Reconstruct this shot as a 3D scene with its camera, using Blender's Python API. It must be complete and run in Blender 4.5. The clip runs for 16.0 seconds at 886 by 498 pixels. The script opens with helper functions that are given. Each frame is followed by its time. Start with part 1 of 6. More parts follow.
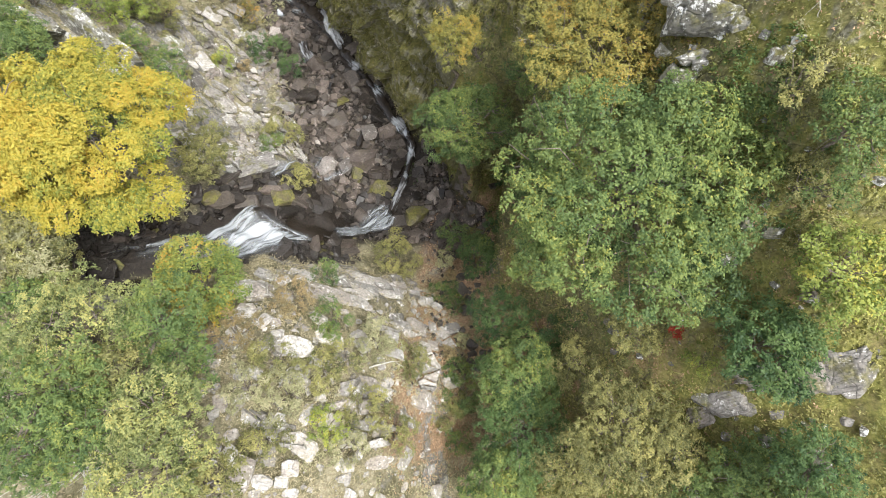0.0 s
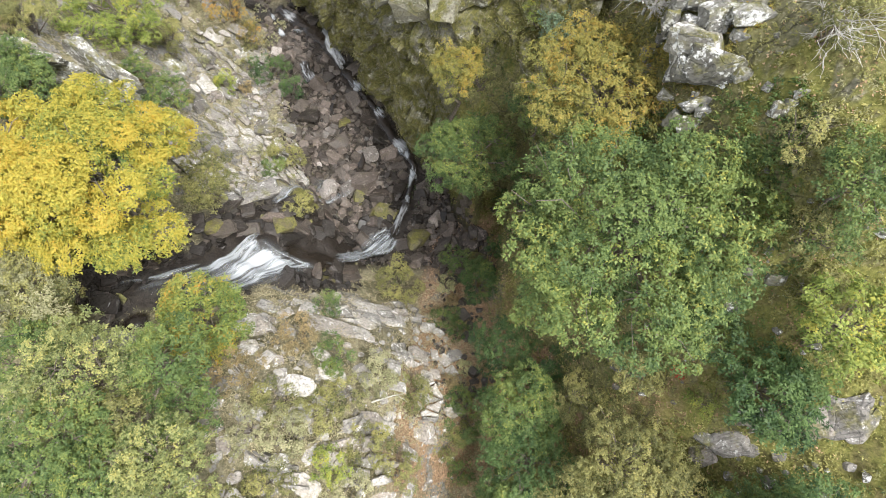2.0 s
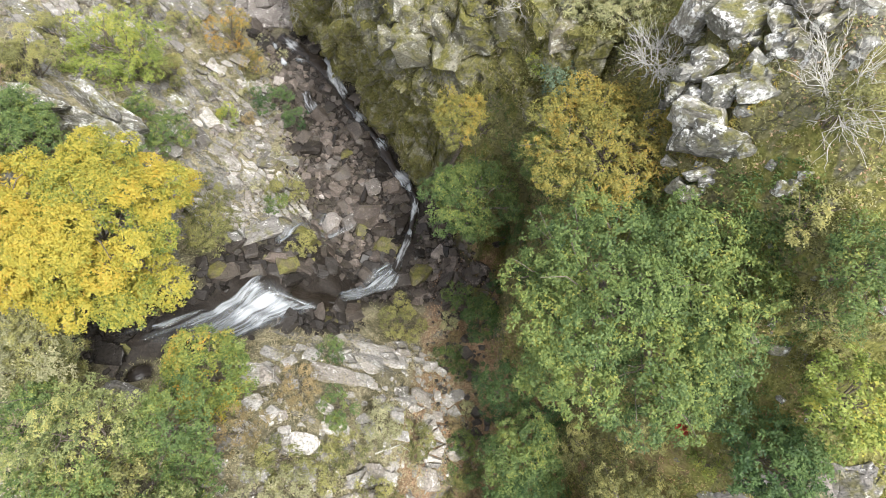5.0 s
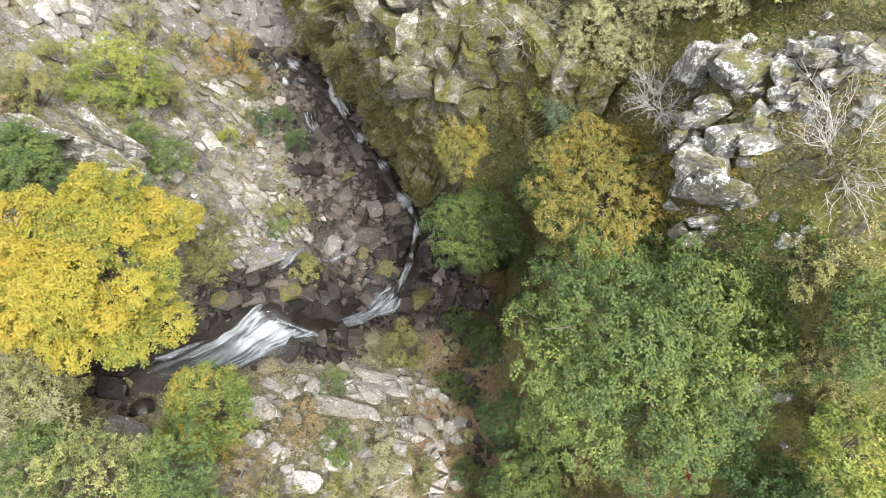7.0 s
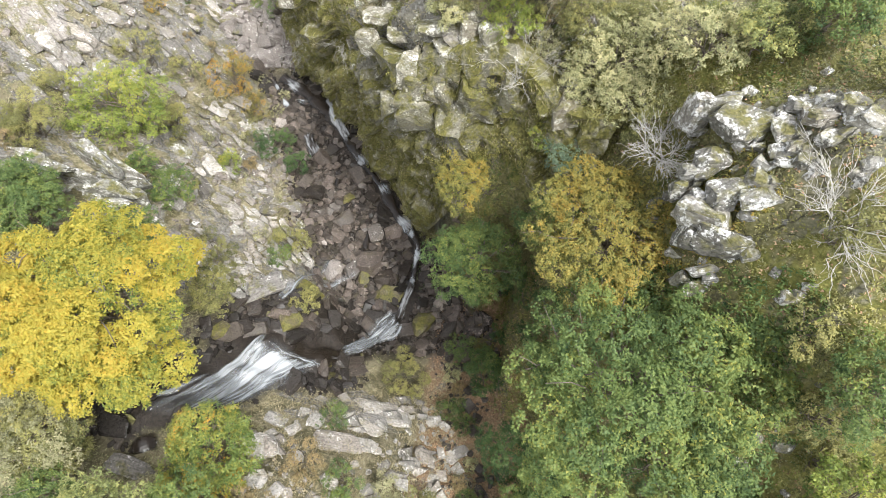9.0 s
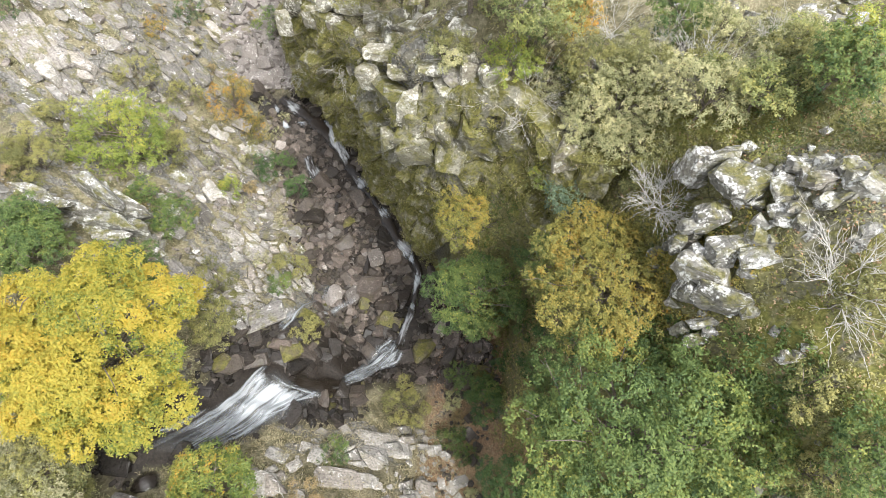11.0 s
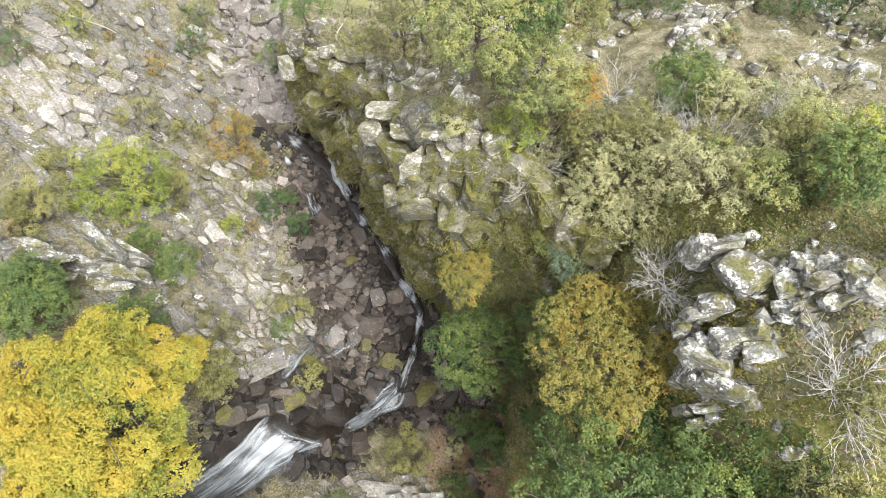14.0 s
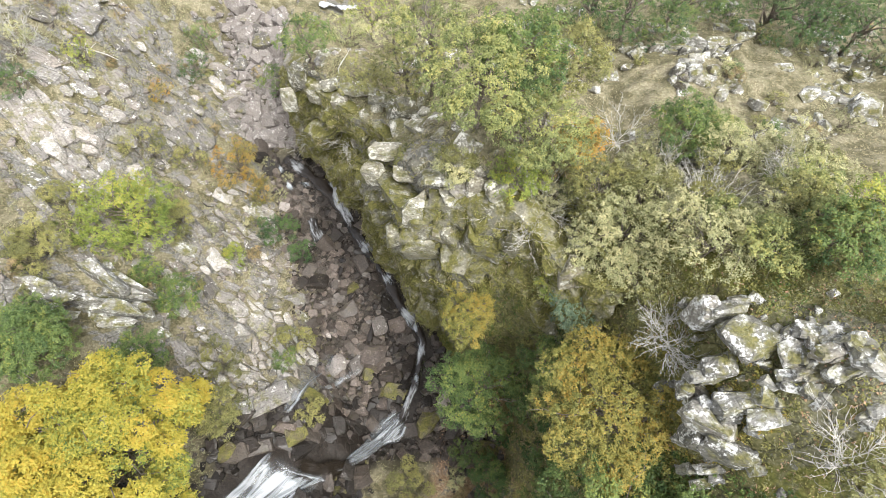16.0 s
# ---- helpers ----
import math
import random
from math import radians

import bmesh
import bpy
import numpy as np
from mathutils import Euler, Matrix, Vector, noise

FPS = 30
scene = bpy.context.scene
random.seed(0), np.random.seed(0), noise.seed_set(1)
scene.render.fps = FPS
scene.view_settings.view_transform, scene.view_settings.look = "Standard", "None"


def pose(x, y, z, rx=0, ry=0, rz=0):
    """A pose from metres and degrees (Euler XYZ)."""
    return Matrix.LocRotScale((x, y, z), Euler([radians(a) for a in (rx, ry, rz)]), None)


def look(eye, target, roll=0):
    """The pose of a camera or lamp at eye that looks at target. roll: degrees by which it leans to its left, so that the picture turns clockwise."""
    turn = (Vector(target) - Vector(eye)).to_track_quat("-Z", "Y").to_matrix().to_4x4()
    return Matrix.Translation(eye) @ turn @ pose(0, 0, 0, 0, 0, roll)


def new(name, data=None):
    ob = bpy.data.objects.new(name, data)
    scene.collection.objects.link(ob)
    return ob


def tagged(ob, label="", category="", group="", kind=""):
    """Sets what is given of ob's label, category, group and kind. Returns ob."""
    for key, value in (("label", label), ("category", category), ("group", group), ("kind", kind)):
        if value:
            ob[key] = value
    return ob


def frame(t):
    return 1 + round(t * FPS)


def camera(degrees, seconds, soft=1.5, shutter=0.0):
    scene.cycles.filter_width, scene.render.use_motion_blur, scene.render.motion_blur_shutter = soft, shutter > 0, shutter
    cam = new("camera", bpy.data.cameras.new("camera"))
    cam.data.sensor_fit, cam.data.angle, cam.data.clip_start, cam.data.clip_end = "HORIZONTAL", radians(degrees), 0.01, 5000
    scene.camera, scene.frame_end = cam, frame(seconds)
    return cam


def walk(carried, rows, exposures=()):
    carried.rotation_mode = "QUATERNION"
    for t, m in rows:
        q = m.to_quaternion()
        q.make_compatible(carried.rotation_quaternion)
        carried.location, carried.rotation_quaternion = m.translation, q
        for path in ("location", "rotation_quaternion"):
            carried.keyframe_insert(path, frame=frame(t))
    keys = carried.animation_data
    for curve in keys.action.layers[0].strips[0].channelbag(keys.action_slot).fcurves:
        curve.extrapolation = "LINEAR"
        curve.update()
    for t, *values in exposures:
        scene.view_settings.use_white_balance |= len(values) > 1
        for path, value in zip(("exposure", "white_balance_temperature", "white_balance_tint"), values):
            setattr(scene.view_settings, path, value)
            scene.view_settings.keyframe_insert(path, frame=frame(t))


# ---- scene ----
import itertools

cam = camera(80.0, 16.0, soft=0.65)
METRES, EYE, TILT, LEAN, TURN = 14.0, 36.0, -70.0, 0.0, 0.0
ROWS = [
    (0.0, 0.0, 0.0, 0.0, 0.0, 0.0, -0.0),
    (0.5, -0.0014, -0.0001, 0.0278, 0.02, -0.0, 0.02),
    (1.0, -0.0029, -0.0008, 0.0558, 0.04, 0.01, 0.03),
    (1.5, -0.0045, -0.0013, 0.084, 0.04, 0.01, 0.04),
    (2.0, -0.0055, -0.0019, 0.1126, 0.06, 0.0, 0.04),
    (2.5, -0.0069, -0.0021, 0.1409, 0.06, -0.0, 0.04),
    (3.0, -0.0076, -0.0023, 0.1691, 0.09, -0.01, 0.04),
    (3.5, -0.0084, -0.0028, 0.1975, 0.12, -0.01, 0.05),
    (4.0, -0.0103, -0.0036, 0.2258, 0.13, -0.02, 0.07),
    (6.5, -0.0169, -0.0064, 0.3646, 0.18, 0.01, 0.08),
    (7.0, -0.0186, -0.0065, 0.3933, 0.21, 0.02, 0.12),
    (7.5, -0.0202, -0.0066, 0.4225, 0.21, 0.03, 0.16),
    (8.0, -0.0213, -0.0072, 0.4524, 0.21, 0.04, 0.19),
    (8.5, -0.0221, -0.0081, 0.4833, 0.21, 0.04, 0.22),
    (9.0, -0.022, -0.009, 0.5143, 0.21, 0.05, 0.24),
    (11.5, -0.0244, -0.0144, 0.6787, 0.17, -0.03, 0.36),
    (12.0, -0.0259, -0.0155, 0.7125, 0.17, -0.02, 0.36),
    (12.5, -0.0274, -0.0157, 0.7468, 0.16, -0.02, 0.36),
    (13.0, -0.029, -0.0157, 0.7816, 0.15, -0.02, 0.35),
    (13.5, -0.0308, -0.0161, 0.8168, 0.16, -0.03, 0.33),
    (14.0, -0.0324, -0.0171, 0.8521, 0.16, -0.02, 0.32),
    (14.5, -0.0346, -0.0177, 0.8878, 0.17, -0.01, 0.3),
    (15.0, -0.0364, -0.0178, 0.9241, 0.17, 0.0, 0.28),
    (15.5, -0.0385, -0.0177, 0.9611, 0.16, 0.0, 0.26),
    (16.0, -0.0409, -0.0182, 0.9988, 0.17, 0.01, 0.24),
]
walk(cam, [(t, pose(0, 0, EYE, TILT, LEAN, TURN) @ pose(METRES * x, METRES * y, METRES * z, 90 + pitch, roll, yaw)) for t, x, y, z, yaw, pitch, roll in ROWS])

# ---- light: a bright overcast sky ----
SUN_UP, SUN_TURN = 66.0, 125.0
world = bpy.data.worlds.new("overcast_sky")
scene.world = world
world.use_nodes = True
wn, wl = world.node_tree.nodes, world.node_tree.links
sky = wn.new("ShaderNodeTexSky")
sky.sky_type, sky.sun_disc = "NISHITA", False
sky.sun_elevation, sky.sun_rotation = radians(SUN_UP), radians(SUN_TURN)
sky.air_density, sky.dust_density, sky.ozone_density = 1.0, 4.0, 1.0
cloud = wn.new("ShaderNodeHueSaturation")
cloud.inputs["Saturation"].default_value = 0.35
wl.new(sky.outputs["Color"], cloud.inputs["Color"])
wl.new(cloud.outputs["Color"], wn["Background"].inputs["Color"])
wn["Background"].inputs["Strength"].default_value = 0.16
sun = new("sun", bpy.data.lights.new("sun", "SUN"))
sun.data.energy, sun.data.angle, sun.data.color = 1.6, radians(22), (0.98, 1.0, 0.96)
sun.matrix_world = look((0, 0, 80), (-30 * math.sin(radians(SUN_TURN)), -30 * math.cos(radians(SUN_TURN)), 80 - 30 * math.tan(radians(SUN_UP))))
scene.view_settings.exposure = 1.19

# ---- materials ----
def material(name):
    m = bpy.data.materials.new(name)
    m.use_nodes = True
    m.node_tree.nodes["Principled BSDF"].inputs["Roughness"].default_value = 0.9
    m.node_tree.nodes["Principled BSDF"].inputs["Specular IOR Level"].default_value = 0.25
    return m, m.node_tree.nodes, m.node_tree.links


def put(n, l, kind, **inputs):
    """A node, with its inputs given as values or sockets (underscores stand for spaces)."""
    node = n.new(kind)
    for key, value in inputs.items():
        socket = node.inputs[int(key[1:])] if key[0] == "_" else node.inputs[key.replace("_", " ")]
        if isinstance(value, bpy.types.NodeSocket):
            l.new(value, socket)
        else:
            socket.default_value = value
    return node


def noise_at(n, l, vector, scale, detail=6.0, rough=0.6):
    return put(n, l, "ShaderNodeTexNoise", Vector=vector, Scale=scale, Detail=detail, Roughness=rough).outputs["Fac"]


def ramp(n, l, fac, *stops):
    """Colour stops (position, grey or rgb)."""
    node = put(n, l, "ShaderNodeValToRGB", Fac=fac)
    e = node.color_ramp.elements
    while len(e) < len(stops):
        e.new(0.5)
    for k, (p, c) in enumerate(stops):
        e[k].position = p
        e[k].color = (c, c, c, 1) if isinstance(c, (int, float)) else (*c, 1)
    return node.outputs["Color"]


def blend(n, l, fac, a, b, how="MIX"):
    node = n.new("ShaderNodeMix")
    node.data_type, node.blend_type = "RGBA", how
    for socket, v in ((node.inputs[0], fac), (node.inputs[6], a), (node.inputs[7], b)):
        if isinstance(v, bpy.types.NodeSocket):
            l.new(v, socket)
        else:
            socket.default_value = v if isinstance(v, (int, float)) else (*v, 1)
    return node.outputs[2]


def times(n, l, a, b, how="MULTIPLY"):
    node = n.new("ShaderNodeMath")
    node.operation, node.use_clamp = how, True
    for socket, v in zip(node.inputs, (a, b)):
        if isinstance(v, bpy.types.NodeSocket):
            l.new(v, socket)
        else:
            socket.default_value = v
    return node.outputs[0]


def relief(n, l, height, strength, distance):
    b = put(n, l, "ShaderNodeBump", Height=height, Strength=strength, Distance=distance)
    l.new(b.outputs["Normal"], n["Principled BSDF"].inputs["Normal"])


def attribute(n, name):
    a = n.new("ShaderNodeAttribute")
    a.attribute_name = name
    return a.outputs["Fac"]


def rock_material(name, base, dark, lichen, lichen_amount, moss_amount, gloss=0.85, moss_side=0.55, wide=0.0, bands=0.0):
    m, n, l = material(name)
    geo = n.new("ShaderNodeNewGeometry")
    pos = geo.outputs["Position"]
    grain = noise_at(n, l, pos, 9.0, 8)
    broad = noise_at(n, l, pos, 0.7, 4)
    info = n.new("ShaderNodeObjectInfo")
    col = ramp(n, l, grain, (0.28, dark), (0.5, base), (0.72, tuple(min(1, c * 1.3) for c in base)))
    col = blend(n, l, ramp(n, l, broad, (0.35, 0.0), (0.7, 0.65)), col, tuple(c * f for c, f in zip(base, (0.62, 0.6, 0.56))))
    if bands:
        # the grain of the split slabs, along their length
        own = n.new("ShaderNodeTexCoord").outputs["Object"]
        drawn = put(n, l, "ShaderNodeMapping", Vector=own)
        drawn.inputs["Scale"].default_value = (1.2, 7.0, 7.0)
        band = noise_at(n, l, drawn.outputs["Vector"], 1.4, 5, 0.7)
        col = blend(n, l, bands, col, ramp(n, l, band, (0.36, (0.36, 0.35, 0.33)), (0.5, (0.95, 0.95, 0.95)), (0.66, (1.25, 1.25, 1.25))), "MULTIPLY")
    tint = ramp(n, l, info.outputs["Random"], (0.0, (0.62 - wide, 0.6 - wide, 0.57 - wide)), (0.35, (0.92, 0.91, 0.9)), (0.7, (1.05 + wide, 1.02 + wide, 0.97 + wide)), (1.0, (0.88, 0.8, 0.74)))
    col = blend(n, l, 0.85, col, tint, "MULTIPLY")
    patch = blend(n, l, 0.45, noise_at(n, l, pos, 2.2, 5, 0.65), noise_at(n, l, pos, 9.5, 5, 0.7))
    spots = ramp(n, l, patch, (0.60 - 0.2 * lichen_amount, 0.0), (0.65 - 0.18 * lichen_amount, 1.0))
    col = blend(n, l, spots, col, lichen)
    up = put(n, l, "ShaderNodeSeparateXYZ", Vector=geo.outputs["Normal"]).outputs["Z"]
    mossy = times(n, l, ramp(n, l, noise_at(n, l, pos, 1.6, 6), (0.60 - 0.25 * moss_amount, 0.0), (0.72 - 0.2 * moss_amount, 1.0)), ramp(n, l, put(n, l, "ShaderNodeMapRange", Value=up, From_Min=-1.0).outputs["Result"], (moss_side, 0.0), (moss_side + 0.22, 1.0)))
    col = blend(n, l, times(n, l, mossy, min(1.0, moss_amount * 1.5)), col, ramp(n, l, grain, (0.3, (0.06, 0.06, 0.018)), (0.55, (0.145, 0.135, 0.04)), (0.75, (0.25, 0.22, 0.075))))
    bent = put(n, l, "ShaderNodeTexNoise", Vector=pos, Scale=1.3, Detail=3.0)
    wavy = blend(n, l, 0.5, pos, bent.outputs["Color"], "ADD")
    cracks = put(n, l, "ShaderNodeTexVoronoi", Vector=wavy, Scale=0.9)
    cracks.feature = "DISTANCE_TO_EDGE"
    line = ramp(n, l, cracks.outputs["Distance"], (0.0, 0.0), (0.025, 1.0))
    col = blend(n, l, times(n, l, ramp(n, l, broad, (0.5, 0.0), (0.62, 0.55)), times(n, l, 1.0, line, "SUBTRACT")), col, tuple(c * 0.3 for c in base))
    l.new(col, n["Principled BSDF"].inputs["Base Color"])
    n["Principled BSDF"].inputs["Roughness"].default_value = gloss
    relief(n, l, blend(n, l, 0.35, grain, line), 0.8, 0.06)
    return m


GRANITE = rock_material("pale_granite", (0.275, 0.26, 0.247), (0.075, 0.08, 0.074), (0.60, 0.58, 0.555), 0.2, 0.45, wide=0.2, bands=0.75)
LICHEN = rock_material("lichen_granite", (0.30, 0.295, 0.272), (0.085, 0.083, 0.072), (0.74, 0.735, 0.71), 0.42, 0.6, wide=0.15, bands=0.5)
CLIFF = rock_material("mossy_block_rock", (0.31, 0.298, 0.25), (0.10, 0.096, 0.075), (0.68, 0.66, 0.58), 0.46, 0.55, moss_side=0.5, wide=0.12, bands=0.3)
WALL_ROCK = rock_material("grey_cliff_rock", (0.25, 0.24, 0.19), (0.07, 0.068, 0.052), (0.50, 0.485, 0.41), 0.3, 0.75, moss_side=0.42, wide=0.1)
FACE = rock_material("mossy_cliff_rock", (0.33, 0.315, 0.24), (0.10, 0.098, 0.07), (0.58, 0.56, 0.47), 0.25, 1.0, moss_side=0.30)
BRIGHT = rock_material("weathered_granite", (0.40, 0.383, 0.362), (0.11, 0.106, 0.10), (0.68, 0.66, 0.635), 0.26, 0.25, wide=0.2, bands=0.45)
PINK = rock_material("dry_gully_rock", (0.30, 0.272, 0.255), (0.10, 0.09, 0.083), (0.52, 0.49, 0.46), 0.22, 0.1, wide=0.25)
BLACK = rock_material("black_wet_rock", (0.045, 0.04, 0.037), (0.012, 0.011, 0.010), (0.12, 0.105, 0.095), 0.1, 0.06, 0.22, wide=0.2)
BROWN = rock_material("brown_bed_rock", (0.125, 0.104, 0.092), (0.04, 0.033, 0.028), (0.27, 0.225, 0.195), 0.25, 0.15, 0.5, wide=0.25)
MOSSY = rock_material("mossy_bed_rock", (0.13, 0.115, 0.075), (0.03, 0.028, 0.018), (0.26, 0.24, 0.17), 0.2, 0.8, 0.6, moss_side=0.45)
WET = rock_material("wet_brown_rock", (0.078, 0.066, 0.058), (0.014, 0.014, 0.012), (0.16, 0.132, 0.112), 0.15, 0.12, 0.34, wide=0.3)


def ground_material():
    m, n, l = material("gorge_ground")
    geo = n.new("ShaderNodeNewGeometry")
    pos = geo.outputs["Position"]
    fine, mid, broad = noise_at(n, l, pos, 7.0, 8, 0.7), noise_at(n, l, pos, 1.5, 7), noise_at(n, l, pos, 0.28, 4)
    moss, rock, litter, wet = (attribute(n, k) for k in ("moss", "rock", "litter", "wet"))
    dry = ramp(n, l, fine, (0.27, (0.08, 0.07, 0.042)), (0.5, (0.235, 0.207, 0.135)), (0.73, (0.42, 0.375, 0.265)))
    dry = blend(n, l, ramp(n, l, mid, (0.42, 0.0), (0.62, 0.8)), dry, ramp(n, l, fine, (0.3, (0.10, 0.095, 0.052)), (0.7, (0.28, 0.255, 0.16))))
    heath = ramp(n, l, noise_at(n, l, pos, 0.75, 7, 0.65), (0.45, 0.0), (0.56, 0.9))
    dry = blend(n, l, heath, dry, ramp(n, l, fine, (0.3, (0.045, 0.042, 0.022)), (0.55, (0.125, 0.112, 0.06)), (0.75, (0.25, 0.22, 0.135))))
    green = ramp(n, l, fine, (0.25, (0.06, 0.065, 0.018)), (0.5, (0.175, 0.175, 0.048)), (0.75, (0.33, 0.305, 0.10)))
    green = blend(n, l, ramp(n, l, mid, (0.45, 0.0), (0.68, 0.75)), green, ramp(n, l, fine, (0.3, (0.07, 0.055, 0.025)), (0.7, (0.22, 0.17, 0.09))))
    col = blend(n, l, ramp(n, l, times(n, l, moss, times(n, l, broad, 0.35, "MULTIPLY"), "ADD"), (0.35, 0.0), (0.75, 1.0)), dry, green)
    leaves = ramp(n, l, noise_at(n, l, pos, 11.0, 5), (0.3, (0.10, 0.062, 0.036)), (0.5, (0.28, 0.18, 0.11)), (0.7, (0.52, 0.36, 0.24)))
    col = blend(n, l, ramp(n, l, times(n, l, litter, times(n, l, mid, 0.5, "MULTIPLY"), "ADD"), (0.45, 0.0), (0.8, 0.9)), col, leaves)
    stone = ramp(n, l, fine, (0.28, (0.07, 0.066, 0.058)), (0.5, (0.20, 0.19, 0.172)), (0.72, (0.42, 0.405, 0.385)))
    stone = blend(n, l, moss, stone, ramp(n, l, fine, (0.3, (0.08, 0.078, 0.03)), (0.58, (0.21, 0.195, 0.085)), (0.76, (0.42, 0.395, 0.29))))
    turned = put(n, l, "ShaderNodeMapping", Vector=pos)
    turned.inputs["Rotation"].default_value = (0, 0, radians(35))
    turned.inputs["Scale"].default_value = (0.55, 1.1, 1.0)
    bent = put(n, l, "ShaderNodeTexNoise", Vector=pos, Scale=1.1, Detail=4.0)
    wavy = blend(n, l, 0.7, turned.outputs["Vector"], bent.outputs["Color"], "ADD")
    joint = put(n, l, "ShaderNodeTexVoronoi", Vector=wavy, Scale=1.2)
    joint.feature = "DISTANCE_TO_EDGE"
    gap = ramp(n, l, joint.outputs["Distance"], (0.0, 0.0), (0.05, 1.0))
    stone = blend(n, l, times(n, l, gap, 0.18, "ADD"), ramp(n, l, fine, (0.3, (0.04, 0.038, 0.025)), (0.7, (0.13, 0.12, 0.08))), stone)
    bare = ramp(n, l, times(n, l, rock, times(n, l, mid, 0.6, "MULTIPLY"), "ADD"), (0.55, 0.0), (0.75, 1.0))
    col = blend(n, l, bare, col, stone)
    # wet also carries the shade painted between the stones of bed and gully
    col = blend(n, l, wet, col, ramp(n, l, fine, (0.3, (0.010, 0.009, 0.008)), (0.6, (0.038, 0.030, 0.024)), (0.8, (0.10, 0.078, 0.06))))
    l.new(col, n["Principled BSDF"].inputs["Base Color"])
    l.new(ramp(n, l, wet, (0.0, 0.95), (1.0, 0.4)), n["Principled BSDF"].inputs["Roughness"])
    relief(n, l, blend(n, l, times(n, l, bare, 0.3), blend(n, l, 0.4, fine, mid), gap), 0.9, 0.12)
    return m


def leaf_material(name, *stops, glow=0.3):
    """Leaves that vary from leaf to leaf and from spray to spray."""
    m, n, l = material(name)
    geo = n.new("ShaderNodeNewGeometry")
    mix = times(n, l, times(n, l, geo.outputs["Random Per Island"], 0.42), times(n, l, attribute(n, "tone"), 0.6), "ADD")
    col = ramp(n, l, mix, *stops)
    p = n["Principled BSDF"]
    l.new(col, p.inputs["Base Color"])
    p.inputs["Roughness"].default_value, p.inputs["Specular IOR Level"].default_value = 0.55, 0.3
    through_leaf = put(n, l, "ShaderNodeBsdfTranslucent", Color=col)
    both = put(n, l, "ShaderNodeMixShader", _0=glow, _1=p.outputs["BSDF"], _2=through_leaf.outputs["BSDF"])
    l.new(both.outputs["Shader"], n["Material Output"].inputs["Surface"])
    return m


LEAF = {
    "yellow": leaf_material("yellow_leaves", (0.1, (0.09, 0.15, 0.045)), (0.28, (0.24, 0.27, 0.055)), (0.52, (0.40, 0.355, 0.06)), (0.8, (0.48, 0.395, 0.065)), (0.98, (0.50, 0.34, 0.05))),
    "green": leaf_material("green_leaves", (0.08, (0.035, 0.072, 0.028)), (0.35, (0.09, 0.14, 0.048)), (0.6, (0.155, 0.215, 0.066)), (0.88, (0.215, 0.265, 0.075)), (1.0, (0.34, 0.33, 0.075))),
    "warm": leaf_material("yellowish_green_leaves", (0.08, (0.07, 0.095, 0.035)), (0.38, (0.185, 0.215, 0.082)), (0.68, (0.315, 0.335, 0.125)), (0.97, (0.46, 0.42, 0.14))),
    "turning": leaf_material("turning_leaves", (0.08, (0.06, 0.10, 0.03)), (0.4, (0.16, 0.22, 0.06)), (0.65, (0.28, 0.30, 0.07)), (0.85, (0.42, 0.35, 0.07)), (0.97, (0.55, 0.28, 0.05))),
    "dark": leaf_material("dark_green_leaves", (0.1, (0.028, 0.06, 0.028)), (0.5, (0.07, 0.125, 0.042)), (0.9, (0.145, 0.215, 0.07))),
    "blue": leaf_material("blue_green_leaves", (0.1, (0.08, 0.12, 0.08)), (0.5, (0.16, 0.22, 0.14)), (0.9, (0.25, 0.32, 0.2))),
    "lime": leaf_material("lime_leaves", (0.1, (0.10, 0.15, 0.04)), (0.45, (0.24, 0.295, 0.068)), (0.8, (0.37, 0.395, 0.09)), (0.95, (0.50, 0.43, 0.08))),
    "olive": leaf_material("olive_leaves", (0.1, (0.07, 0.08, 0.03)), (0.45, (0.205, 0.205, 0.08)), (0.8, (0.34, 0.325, 0.12)), (0.95, (0.42, 0.37, 0.13))),
    "pale": leaf_material("pale_leaves", (0.08, (0.16, 0.17, 0.09)), (0.4, (0.36, 0.365, 0.185)), (0.75, (0.51, 0.49, 0.26)), (0.95, (0.60, 0.54, 0.29))),
    "grey": leaf_material("grey_green_leaves", (0.1, (0.12, 0.125, 0.065)), (0.45, (0.285, 0.28, 0.15)), (0.8, (0.42, 0.40, 0.23)), (0.95, (0.50, 0.46, 0.28))),
    "orange": leaf_material("orange_leaves", (0.08, (0.12, 0.13, 0.038)), (0.34, (0.20, 0.205, 0.06)), (0.6, (0.31, 0.28, 0.075)), (0.85, (0.41, 0.315, 0.075)), (1.0, (0.43, 0.26, 0.055))),
    "rust": leaf_material("rust_leaves", (0.1, (0.11, 0.125, 0.04)), (0.4, (0.25, 0.22, 0.065)), (0.7, (0.42, 0.28, 0.07)), (0.95, (0.50, 0.24, 0.055))),
    "russet": leaf_material("russet_leaves", (0.1, (0.12, 0.11, 0.055)), (0.5, (0.28, 0.22, 0.11)), (0.9, (0.42, 0.31, 0.16))),
    "red": leaf_material("red_leaves", (0.1, (0.20, 0.03, 0.02)), (0.9, (0.5, 0.08, 0.04))),
}


def bark_material(name, dark, light):
    m, n, l = material(name)
    geo = n.new("ShaderNodeNewGeometry")
    f = noise_at(n, l, geo.outputs["Position"], 14.0, 6)
    l.new(ramp(n, l, f, (0.3, dark), (0.7, light)), n["Principled BSDF"].inputs["Base Color"])
    relief(n, l, f, 0.6, 0.02)
    return m


